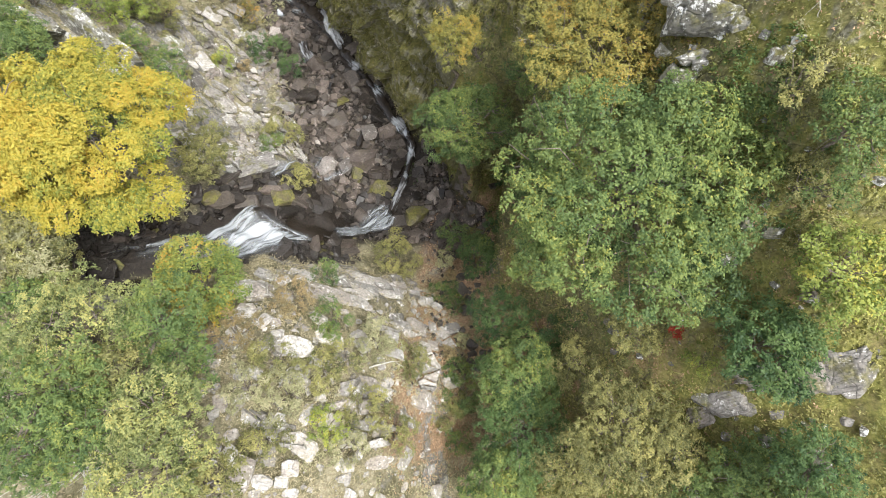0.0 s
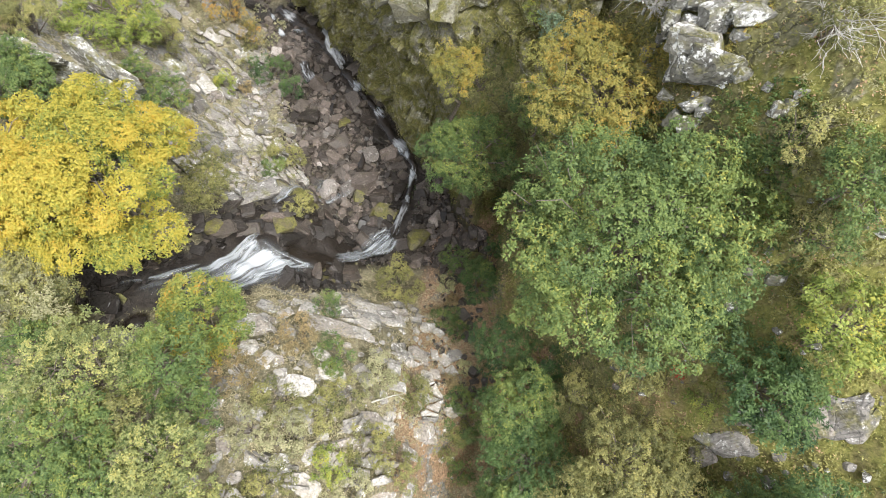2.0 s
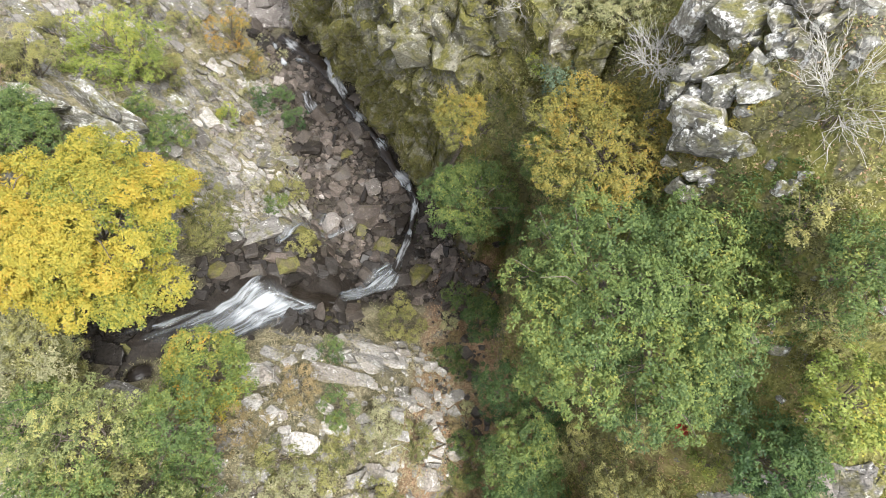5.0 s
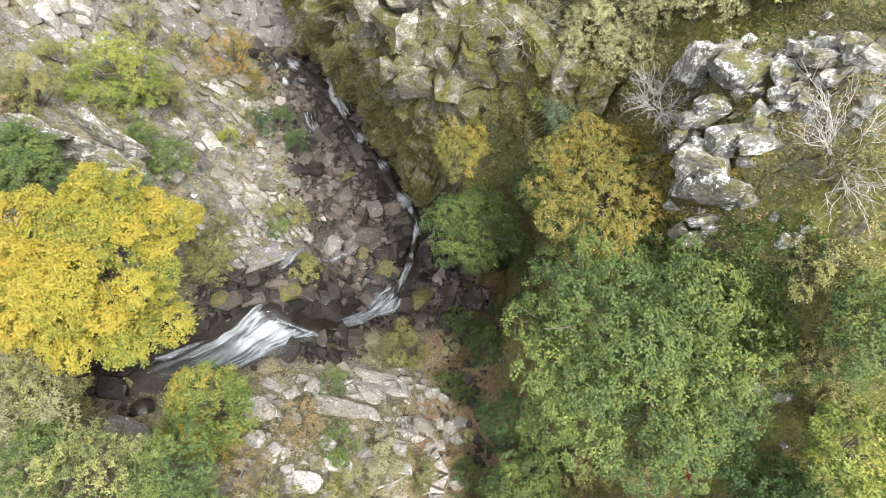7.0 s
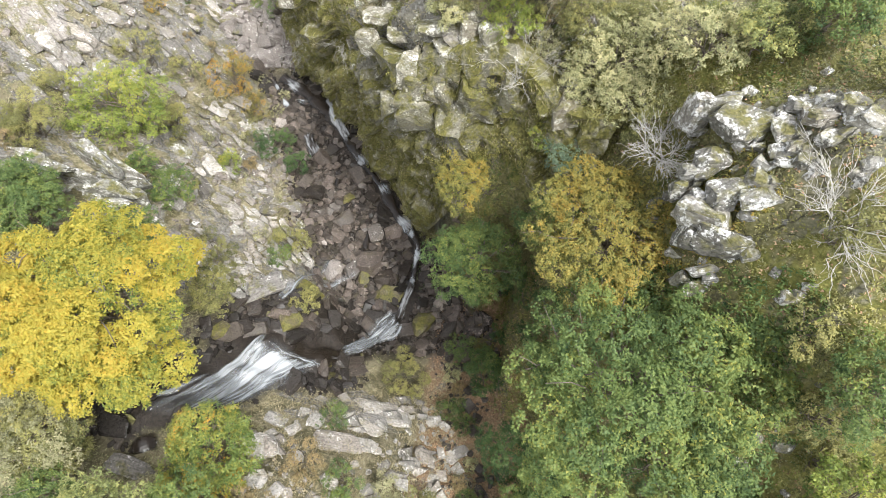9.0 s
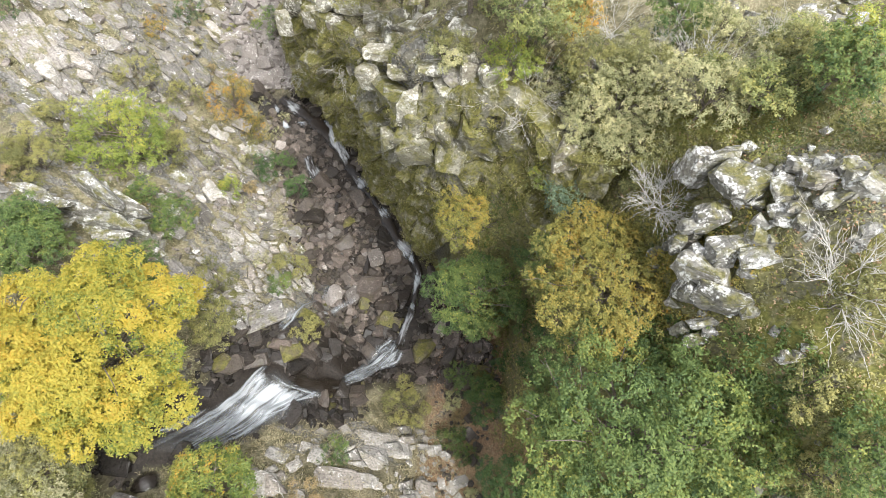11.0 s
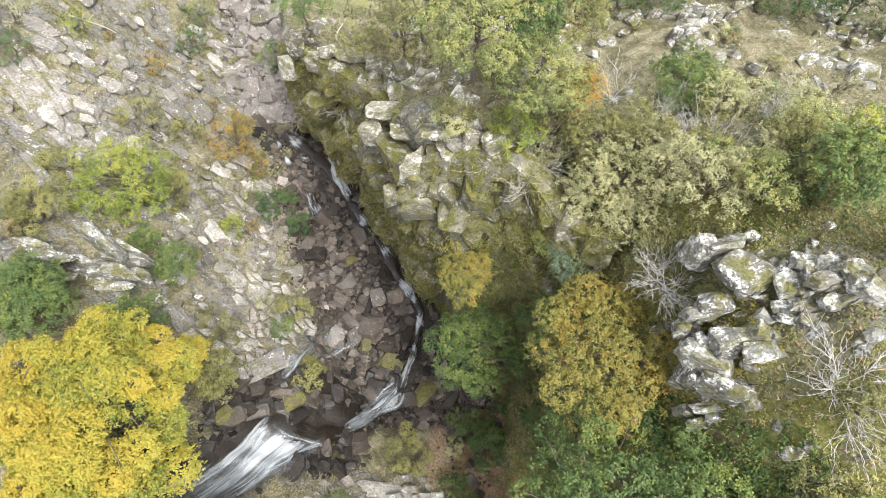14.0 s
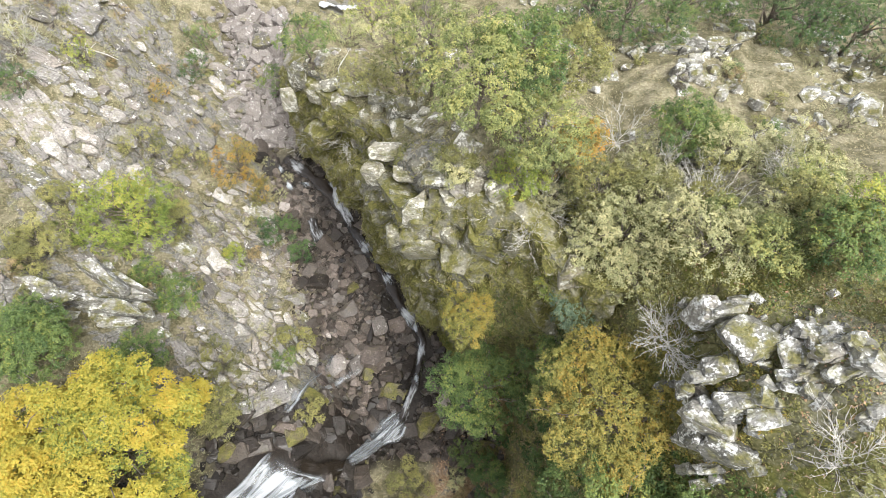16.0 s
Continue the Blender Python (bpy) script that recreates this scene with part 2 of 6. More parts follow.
BARK = bark_material("grey_brown_bark", (0.07, 0.055, 0.042), (0.27, 0.23, 0.19))
PALE_BARK = bark_material("bleached_bark", (0.34, 0.32, 0.29), (0.62, 0.60, 0.55))
GRASS_DRY = leaf_material("dry_grass", (0.1, (0.13, 0.11, 0.055)), (0.5, (0.34, 0.29, 0.17)), (0.9, (0.52, 0.46, 0.31)), glow=0.2)
GRASS_GREEN = leaf_material("green_moss_grass", (0.1, (0.085, 0.095, 0.025)), (0.5, (0.23, 0.225, 0.066)), (0.9, (0.42, 0.38, 0.14)), glow=0.2)
LITTER = leaf_material("fallen_leaves", (0.1, (0.14, 0.08, 0.045)), (0.5, (0.38, 0.24, 0.14)), (0.9, (0.58, 0.40, 0.25)), glow=0.1)


def water_material(name, foam_low, foam_high, along, veil_only=False, across=5.0):
    """Dark stream water with white streaks drawn out along the flow."""
    m, n, l = material(name)
    uv = n.new("ShaderNodeUVMap")
    uv.uv_map = "flow"
    stretch = put(n, l, "ShaderNodeMapping", Vector=uv.outputs["UV"])
    stretch.inputs["Scale"].default_value = (along, across, 1.0)
    streak = noise_at(n, l, stretch.outputs["Vector"], 1.0, 7, 0.65)
    veil = noise_at(n, l, stretch.outputs["Vector"], 0.37, 3, 0.5)
    streak = ramp(n, l, blend(n, l, 0.5, streak, veil), (0.26, 0.0), (0.74, 1.0))
    foam_here = attribute(n, "foam")
    foam = ramp(n, l, times(n, l, times(n, l, streak, 0.5), times(n, l, foam_here, 0.6), "ADD"), (foam_low, 0.0), (foam_high, 1.0))
    p = n["Principled BSDF"]
    l.new(blend(n, l, foam, (0.16, 0.175, 0.19) if veil_only else (0.022, 0.017, 0.013), (0.80, 0.83, 0.86)), p.inputs["Base Color"])
    l.new(ramp(n, l, foam, (0.0, 0.06), (0.6, 0.7)), p.inputs["Roughness"])
    p.inputs["Specular IOR Level"].default_value = 0.5
    relief(n, l, streak, 0.12 if veil_only else 0.5, 0.08)
    clear = n.new("ShaderNodeBsdfTransparent")
    edge = attribute(n, "cover")
    fine = noise_at(n, l, stretch.outputs["Vector"], 2.3, 6, 0.7)
    opacity = ramp(n, l, times(n, l, times(n, l, edge, 0.7), times(n, l, fine, 0.6), "ADD"), (0.5, 0.0), (0.85, 1.0))
    if veil_only:
        opacity = times(n, l, opacity, ramp(n, l, foam, (0.0, 0.12), (0.8, 0.95)))
    both = put(n, l, "ShaderNodeMixShader", _0=opacity, _1=clear.outputs["BSDF"], _2=p.outputs["BSDF"])
    l.new(both.outputs["Shader"], n["Material Output"].inputs["Surface"])
    return m


FALL = water_material("falling_water", 0.45, 0.95, 0.42, True, 6.0)
VEIL = water_material("veil_water", 0.40, 0.86, 0.3, True, 5.0)
STREAM = water_material("stream_water", 0.52, 0.92, 1.2)
# ---- the ground: cross-sections of the gorge ----
SECTION_X = (-45, -30, -24, -19, -14, -10, -6.5, -3.5, -1, 2, 5, 8.5, 12, 17, 26, 45)
SECTIONS = {}


def section(y, *heights):
    """Heights of the gorge's flanks along one cross-section, at SECTION_X."""
    SECTIONS[y] = heights


section(-14, 21.8, 19.1, 18.3, 17.6, 16.4, 14.4, 12.3, 10.1, 8.5, 7.8, 9.1, 12.5, 17.0, 20.3, 23.1, 23.1)
section(0, 24.0, 18.4, 16.1, 14.7, 14.7, 16.0, 15.5, 13.0, 9.0, 5.1, 5.5, 10.6, 14.9, 18.8, 24.9, 26.4)
section(5, 24.7, 18.6, 15.7, 13.6, 12.5, 13.4, 14.0, 11.0, 7.0, 5.2, 5.9, 15.0, 18.2, 21.0, 25.1, 26.8)
section(10, 25.1, 19.0, 15.8, 12.7, 10.8, 9.2, 6.7, 5.0, 4.4, 3.1, 8.4, 21.0, 24.7, 24.8, 24.8, 26.0)
section(15, 25.2, 19.3, 16.0, 11.7, 8.3, 8.0, 4.4, 3.8, 5.0, 4.2, 12.3, 23.8, 26.4, 25.5, 23.5, 23.9)
section(20, 25.0, 18.9, 15.8, 10.4, 4.1, 4.7, 9.3, 10.4, 11.8, 12.6, 16.6, 22.5, 24.5, 23.5, 21.0, 21.3)
section(25, 24.5, 17.3, 12.8, 6.9, 2.4, 4.2, 8.7, 18.4, 20.6, 22.0, 20.2, 18.8, 19.8, 19.4, 17.7, 18.5)
section(30, 24.0, 14.7, 9.6, 4.6, 0.9, 8.8, 13.7, 14.1, 17.0, 19.6, 18.5, 15.8, 16.9, 15.2, 14.4, 16.0)
section(36, 24.0, 15.0, 10.0, 3.6, 2.5, 13.4, 14.4, 11.8, 12.7, 14.4, 14.7, 14.0, 14.4, 14.0, 12.3, 13.5)
section(44, 23.5, 12.9, 4.0, 0.1, 7.5, 7.5, 4.0, 5.0, 9.0, 9.4, 9.9, 10.1, 9.9, 9.1, 8.5, 10.3)
section(56, 20.9, 8.3, 4.6, 4.4, 2.2, -4.0, -6.0, -5.0, 0.2, 2.3, 4.2, 5.4, 5.5, 4.3, 3.7, 6.3)
section(75, 16.0, 2.8, -1.5, -4.5, -6.7, -7.9, -8.1, -7.5, -6.2, -3.9, -1.2, 1.4, 2.5, 2.1, 1.2, 2.5)
section(110, 8.0, -7.7, -13.0, -16.2, -18.0, -18.2, -17.4, -16.1, -14.7, -12.7, -10.9, -8.8, -7.1, -5.2, -3.0, -0.0)


def smooth(v):
    v = np.clip(v, 0.0, 1.0)
    return v * v * (3 - 2 * v)


LATTICE = np.random.RandomState(7).rand(256, 256)


def value_noise(x, y):
    """Smooth noise between -1 and 1, one cell to a metre."""
    i, j = np.floor(x).astype(int), np.floor(y).astype(int)
    a, b = smooth(x - i), smooth(y - j)
    g = lambda u, v: LATTICE[u % 256, v % 256]
    low = g(i, j) * (1 - a) + g(i + 1, j) * a
    high = g(i, j + 1) * (1 - a) + g(i + 1, j + 1) * a
    return (low * (1 - b) + high * b) * 2 - 1


def fractal(x, y, size, octaves=4, gain=0.5):
    total, amp = 0.0, 1.0
    for k in range(octaves):
        total = total + amp * value_noise(x / size + 17.3 * k, y / size + 9.1 * k)
        size, amp = size / 2.03, amp * gain
    return total


# the stream's bed: left bank, right bank and level along the gorge
BED_Y = (11.0, 13.0, 15.0, 18.0, 20.0, 22.0, 24.0, 26.0, 28.0, 31.0, 34.0, 38.0, 42.0, 52.0)
BED_LEFT = (-6.2, -6.8, -8.0, -10.6, -11.2, -12.0, -12.6, -13.2, -13.8, -14.6, -15.8, -18.6, -20.0, -22.0)
BED_RIGHT = (3.4, 3.0, 1.6, 0.2, -1.3, -2.5, -3.5, -4.9, -6.3, -7.8, -9.2, -13.0, -15.0, -15.5)
BED_Z = (4.4, 3.6, 3.3, 3.0, 2.8, 2.6, 2.45, 2.3, 2.1, 1.9, 1.7, 1.7, 2.0, 2.3)


def capsule(x, y, ax, ay, bx, by):
    """The distance from a straight line's piece."""
    t = np.clip(((x - ax) * (bx - ax) + (y - ay) * (by - ay)) / ((bx - ax) ** 2 + (by - ay) ** 2), 0, 1)
    return np.hypot(x - ax - t * (bx - ax), y - ay - t * (by - ay))


def ground(x, y, rough=1.0):
    """The height of the ground at x, y (arrays or numbers)."""
    x, y = np.asarray(x, float), np.asarray(y, float)
    # the bank's edge over the gully wanders
    wander = smooth((x + 5) / 3) * smooth((4 - x) / 3) * smooth((11 - y) / 2) * smooth((y + 12) / 4)
    flat_x, x = x, x + 1.1 * wander * fractal(x + 70, y, 3.2, 3)
    ys = np.array(sorted(SECTIONS), float)
    zs = np.array([SECTIONS[k] for k in sorted(SECTIONS)], float)
    xs = np.array(SECTION_X, float)
    total = 0.0
    # a soft loft between the sections
    for dx, dy in ((-0.7, -0.7), (0.7, -0.7), (-0.7, 0.7), (0.7, 0.7)):
        u, v = np.clip(x + dx, xs[0], xs[-1]), np.clip(y + dy, ys[0], ys[-1])
        i = np.clip(np.searchsorted(xs, u) - 1, 0, len(xs) - 2)
        j = np.clip(np.searchsorted(ys, v) - 1, 0, len(ys) - 2)
        a, b = (u - xs[i]) / (xs[i + 1] - xs[i]), (v - ys[j]) / (ys[j + 1] - ys[j])
        total = total + (zs[j, i] * (1 - a) + zs[j, i + 1] * a) * (1 - b) + (zs[j + 1, i] * (1 - a) + zs[j + 1, i + 1] * a) * b
    z = total / 4
    # the bed is cut into the flanks: steep at the cliff's foot, soft on the slab side
    wobble = 0.5 * value_noise(x * 0.7 + 3, y * 0.7) + 0.25 * value_noise(x * 1.9, y * 1.9)
    left, right = np.interp(y, BED_Y, BED_LEFT), np.interp(y, BED_Y, BED_RIGHT) + wobble + 1.2 * smooth((y - 16) / 3) + 0.5 * smooth((y - 20) / 2) * smooth((35 - y) / 2)
    cut = smooth((x - left + 0.4) / 2.2) * smooth((right - x) / 0.8 + 0.5) * smooth((y - 11.3) / 2.0) * smooth((56 - y) / 5)
    z = z * (1 - cut) + np.interp(y, BED_Y, BED_Z) * cut
    # the crevice behind the small tree
    mid = np.interp(y, (10, 13, 16, 19, 21), (2.6, 2.2, 2.9, 3.4, 3.6))
    crack = smooth(2.2 - np.abs(x - mid - 0.35 - 0.3 * wobble) / 0.65) * smooth((y - 10.5) / 2) * smooth((18.6 - y) / 1.5)
    z = z * (1 - crack) + np.minimum(z, 3.6 + 0.12 * (y - 11)) * crack
    # the dark notch behind the buttress
    notch = smooth(1.8 - capsule(x, y, -7.6, 30.6, -4.6, 29.9) / 0.85)
    z = z * (1 - notch) + np.minimum(z, 4.0) * notch
    if rough:
        bank = 1 - cut
        z = z + rough * (0.55 * fractal(x, y, 5.0, 3) + 0.22 * fractal(x + 50, y, 1.3, 3)) * (0.35 + 0.65 * bank)
        # ledges and broken steps on the rocky flanks
        dip = (z + 0.22 * x - 0.1 * y) / 1.1 + 0.8 * fractal(x, y + 80, 3.5, 2)
        z = z + rough * 0.42 * (smooth((dip - np.floor(dip)) * 1.6 - 0.3) - (dip - np.floor(dip))) * bank
        # jointed slabs on the sunny slope: broken steps along the strike
        u, v = (0.82 * x - 0.57 * y) / 1.9 + 0.25 * value_noise(x * 0.6, y * 0.6), (0.57 * x + 0.82 * y) / 0.95 + 0.25 * value_noise(x * 0.6 + 7, y * 0.6)
        row = np.floor(v).astype(int)
        col = np.floor(u + LATTICE[row % 256, 3]).astype(int)
        step = LATTICE[row % 256, col % 256] - 0.5
        tilt = (v - row - 0.5) * (LATTICE[col % 256, row % 256] - 0.2)
        slabs = smooth((x + 34) / 4) * smooth((-9 - x) / 2.5) * smooth((y - 13) / 2) * smooth((52 - y) / 4) * bank
        knoll = 0.6 * smooth((x + 11) / 2) * smooth((0.5 - x) / 1.5) * smooth((y + 5) / 2) * smooth((9.5 - y) / 2)
        z = z + rough * (0.72 * step + 0.4 * tilt) * np.maximum(slabs, knoll)
    return z


def mesh_of(name, verts, faces, mat, smooth_faces=False):
    """A mesh from arrays of corners and of equal-sized faces."""
    verts, faces = np.asarray(verts, np.float32), np.asarray(faces, np.int32)
    me = bpy.data.meshes.new(name)
    me.vertices.add(len(verts))
    me.vertices.foreach_set("co", verts.ravel())
    k = faces.shape[1]
    me.loops.add(faces.size)
    me.loops.foreach_set("vertex_index", faces.ravel())
    me.polygons.add(len(faces))
    me.polygons.foreach_set("loop_start", np.arange(0, faces.size, k, dtype=np.int32))
    me.polygons.foreach_set("use_smooth", np.full(len(faces), smooth_faces))
    me.materials.append(mat)
    me.update(calc_edges=True)
    me.validate()
    return me


def give(me, name, values, domain="POINT"):
    me.attributes.new(name, "FLOAT", domain).data.foreach_set("value", np.asarray(values, np.float32))


def part(name, me, parent, label=""):
    ob = new(name, me)
    ob.parent = parent
    return tagged(ob, label)


def bed_mask(x, y):
    left, right = np.interp(y, BED_Y, BED_LEFT), np.interp(y, BED_Y, BED_RIGHT)
    return smooth((x - left) / 1.5) * smooth((right - x) / 1.0 + 0.5) * smooth((y - 11.0) / 1.5) * smooth((52 - y) / 3)


def wet_zone(x, y):
    """The dark soaked rock round the waterfall."""
    near = np.minimum(capsule(x, y, -15.8, 8.6, -6.0, 12.0) - 1.7, capsule(x, y, -11.3, 12.6, -5.0, 15.0) - 2.1)
    return smooth(0.5 - (near + 0.7 * fractal(x, y, 1.6, 3)) / 1.2)


def moss_mask(x, y):
    """How green the ground is: the shady flank and the foot of the cliffs."""
    edge = np.interp(y, (-10, 4, 10, 14, 17, 20, 24, 30, 36, 60), (2.0, 2.5, 2.0, 0.2, -1.8, -3.6, -6.2, -10.2, -13.0, -14.0))
    wet_side = smooth((x - edge + 1.2 * fractal(x, y, 4.0, 3)) / 1.5)
    meadow = smooth((y - 20.0 - 0.12 * x + 0.5 * np.maximum(x - 7, 0) + 2 * fractal(x + 9, y, 5.0, 3)) / 4)
    heath = 0.55 * smooth((x - 9.2) / 2) * smooth((y - 8) / 3)
    return wet_side * (1 - 0.85 * meadow) * (1 - heath)


def build_ground():
    far = np.array([60, 85, 130, 220, 400, 700.0])
    xs = np.concatenate([-far[::-1], np.arange(-46, -34, 0.4), np.arange(-34, 18, 0.24), np.arange(18, 46.01, 0.4), far])
    ys = np.concatenate([-far[::-1], np.arange(-16, -5, 0.4), np.arange(-5, 50, 0.24), np.arange(50, 112, 0.9), far + 80])
    X, Y = np.meshgrid(xs, ys)
    Z = ground(X, Y)
    nx, ny = len(xs), len(ys)
    i = np.arange(nx * ny).reshape(ny, nx)
    faces = np.stack([i[:-1, :-1], i[:-1, 1:], i[1:, 1:], i[1:, :-1]], -1).reshape(-1, 4)
    me = mesh_of("ground", np.stack([X, Y, Z], -1).reshape(-1, 3), faces, ground_material(), True)
    gy, gx = np.gradient(Z, ys, xs)
    steep = np.hypot(gx, gy)
    bed = bed_mask(X, Y)
    moss = moss_mask(X, Y)
    rock = np.clip(smooth((steep - 1.0) / 1.2) * (0.55 + 0.45 * (1 - moss)) + 0.3 * (1 - moss) * smooth(fractal(X, Y, 3.0, 3)), 0, 1)
    rock = rock * (1 - 0.7 * smooth((X + 11) / 2) * smooth((0.5 - X) / 2) * smooth((Y + 6) / 2) * smooth((9.0 - Y) / 2))
    # bare rock under the broken outcrops
    crag = np.minimum(np.minimum(capsule(X, Y, 8.4, 17.0, 11.8, 15.0) - 1.1, capsule(X, Y, 8.4, 14.2, 10.0, 13.2) - 0.8), capsule(X, Y, -2.2, 24.6, 1.2, 22.0) - 1.8)
    rock = np.maximum(rock, smooth(0.6 - crag / 0.8))
    gully = smooth(1.6 - np.abs(X - 0.6 - 0.12 * (Y - 6)) / 2.2) * smooth((Y + 2) / 3) * smooth((17 - Y) / 4)
    under = smooth(1.4 - np.hypot(X - 5, Y - 5) / 5.5) * 0.6
    wet_and_gap_shade = bed * smooth((37.5 - Y) / 3) * smooth((2.2 - np.abs(X - np.interp(Y, STREAM_Y, STREAM_X)) / 2.2))
    # the rest of the soaked bed, darkened as painted shade in the stones' gaps
    wet_and_gap_shade = np.maximum(wet_and_gap_shade, 0.9 * bed * smooth((37 - Y) / 2) * smooth((X - np.interp(Y, BED_Y, BED_LEFT) - 1.0) / 1.5))
    # the dry gully: no water, only painted shade between its boulders
    wet_and_gap_shade = np.maximum(wet_and_gap_shade, 0.75 * bed * smooth((Y - 35.5) / 2))
    give(me, "moss", moss.ravel())
    give(me, "rock", rock.ravel())
    give(me, "litter", np.maximum(gully, under).ravel())
    give(me, "wet", np.clip(np.maximum(wet_and_gap_shade, wet_zone(X, Y)), 0, 1).ravel())
    return tagged(new("ground", me), "rocky gorge floor and flanks with dry grass, moss and leaf litter", "ground", kind="structure")


# the running water's line, from the foot of the fall to where the gorge bends
STREAM_Y = (12.3, 13.2, 14.3, 16.4, 18.0, 19.8, 21.0, 22.6, 25.0, 27.7, 31.0, 33.0, 35.5)
STREAM_X = (-6.0, -4.8, -3.6, -2.8, -2.4, -2.1, -2.7, -3.9, -5.2, -7.0, -9.0, -10.6, -14.0)
build_ground()

# ---- vegetation ----
def tube(path, radii, sides=5):
    """Corners and faces of a tapered limb along a path."""
    path, radii = np.asarray(path, float), np.asarray(radii, float)
    way = np.gradient(path, axis=0)
    way /= np.linalg.norm(way, axis=1)[:, None] + 1e-9
    side = np.cross(way, (0.31, 0.17, 0.93))
    side /= np.linalg.norm(side, axis=1)[:, None] + 1e-9
    other = np.cross(way, side)
    a = np.arange(sides) * 2 * np.pi / sides
    ring = np.cos(a)[None, :, None] * side[:, None] + np.sin(a)[None, :, None] * other[:, None]
    verts = (path[:, None] + ring * radii[:, None, None]).reshape(-1, 3)
    k = np.arange(len(path) - 1)[:, None] * sides
    j = np.arange(sides)[None]
    faces = np.stack([k + j, k + (j + 1) % sides, k + sides + (j + 1) % sides, k + sides + j], -1).reshape(-1, 4)
    return verts, faces


def joined(pieces):
    verts, faces, n = [], [], 0
    for v, f in pieces:
        verts.append(v)
        faces.append(f + n)
        n += len(v)
    return np.concatenate(verts), np.concatenate(faces)


def limb_path(a, b, rng, sag=0.15, steps=6):
    t = np.linspace(0, 1, steps)[:, None]
    a, b = np.asarray(a, float), np.asarray(b, float)
    p = a + (b - a) * t
    reach = np.linalg.norm(b - a)
    p[:, 2] += sag * reach * np.sin(np.pi * t[:, 0])
    p[1:-1] += rng.normal(0, 0.045 * reach, (steps - 2, 3))
    return p


def leaf_mesh(name, centres, outward, size, per, rng, mat, tone, droop=0.25, slim=0.55):
    """Sprays of leaves: each spray a loose rosette that faces outward and up."""
    n = len(centres)
    face = outward * 0.6 + np.array((0, 0, 0.75)) + rng.normal(0, 0.25, (n, 3))
    face /= np.linalg.norm(face, axis=1)[:, None]
    side = np.cross(face, rng.normal(0, 1, (n, 3)))
    side /= np.linalg.norm(side, axis=1)[:, None] + 1e-9
    other = np.cross(face, side)
    a = rng.uniform(0, 2 * np.pi, (n, per))[..., None]
    way = np.cos(a) * side[:, None] + np.sin(a) * other[:, None] + face[:, None] * rng.normal(-droop * 0.3, 0.35, (n, per, 1))
    way /= np.linalg.norm(way, axis=2)[..., None]
    flat = np.cross(way, face[:, None] + rng.normal(0, 0.35, (n, per, 3)))
    flat /= np.linalg.norm(flat, axis=2)[..., None] + 1e-9
    length = size * rng.uniform(0.65, 1.25, (n, per, 1))
    base = centres[:, None] + way * length * rng.uniform(0.05, 1.0, (n, per, 1)) + rng.normal(0, size * 0.3, (n, per, 3))
    tip = base + way * length - face[:, None] * length * droop
    root = base + way * length * 0.12
    verts = np.stack([root + flat * length * slim * 0.6, tip, root - flat * length * slim * 0.6], 2).reshape(-1, 3)
    faces = np.arange(n * per * 3).reshape(-1, 3)
    me = mesh_of(name, verts, faces, mat)
    give(me, "tone", np.repeat(np.clip(tone, 0, 1), per * 3))
    return me


def crown_sprays(radius, tall, rng, density, lobes=None, low=-0.55):
    """Places and outward ways of the sprays of an uneven crown made of many lobes round the origin."""
    lobes = lobes or int(20 + 15 * radius)
    k = np.arange(lobes) + 0.5
    up, spin = 1 - 1.35 * k / lobes, k * 2.39996 + rng.uniform(0, 6)
    flat_out = np.sqrt(np.maximum(0, 1 - up * up))
    d = np.stack([np.cos(spin) * flat_out, np.sin(spin) * flat_out, up], -1) + rng.normal(0, 0.16, (lobes, 3))
    d /= np.linalg.norm(d, axis=1)[:, None]
    centre = d * rng.uniform(0.5, 0.9, (lobes, 1))
    size = rng.uniform(0.5, 1.15, lobes) * min(0.34, 0.17 + 0.17 / max(radius, 0.6))
    share = size ** 2 / (size ** 2).sum()
    count = max(60, int(density * radius * radius))
    which = rng.choice(lobes, count, p=share)
    e = rng.normal(0, 1, (count, 3))
    e[:, 2] = np.abs(e[:, 2]) * 0.9 - 0.25
    e /= np.linalg.norm(e, axis=1)[:, None]
    p = centre[which] + e * (size[which] * rng.uniform(0.5, 1.1, count) ** 0.6)[:, None]
    keep = p[:, 2] > low
    p, e, which = p[keep], e[keep], which[keep]
    # shading painted into leaf colour: tone differs by lobe, paler on tops, darker underneath
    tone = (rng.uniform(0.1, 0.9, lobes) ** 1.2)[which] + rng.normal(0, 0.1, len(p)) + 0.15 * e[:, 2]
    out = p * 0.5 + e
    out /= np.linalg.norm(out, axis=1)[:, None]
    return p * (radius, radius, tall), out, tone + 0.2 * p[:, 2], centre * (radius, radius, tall)


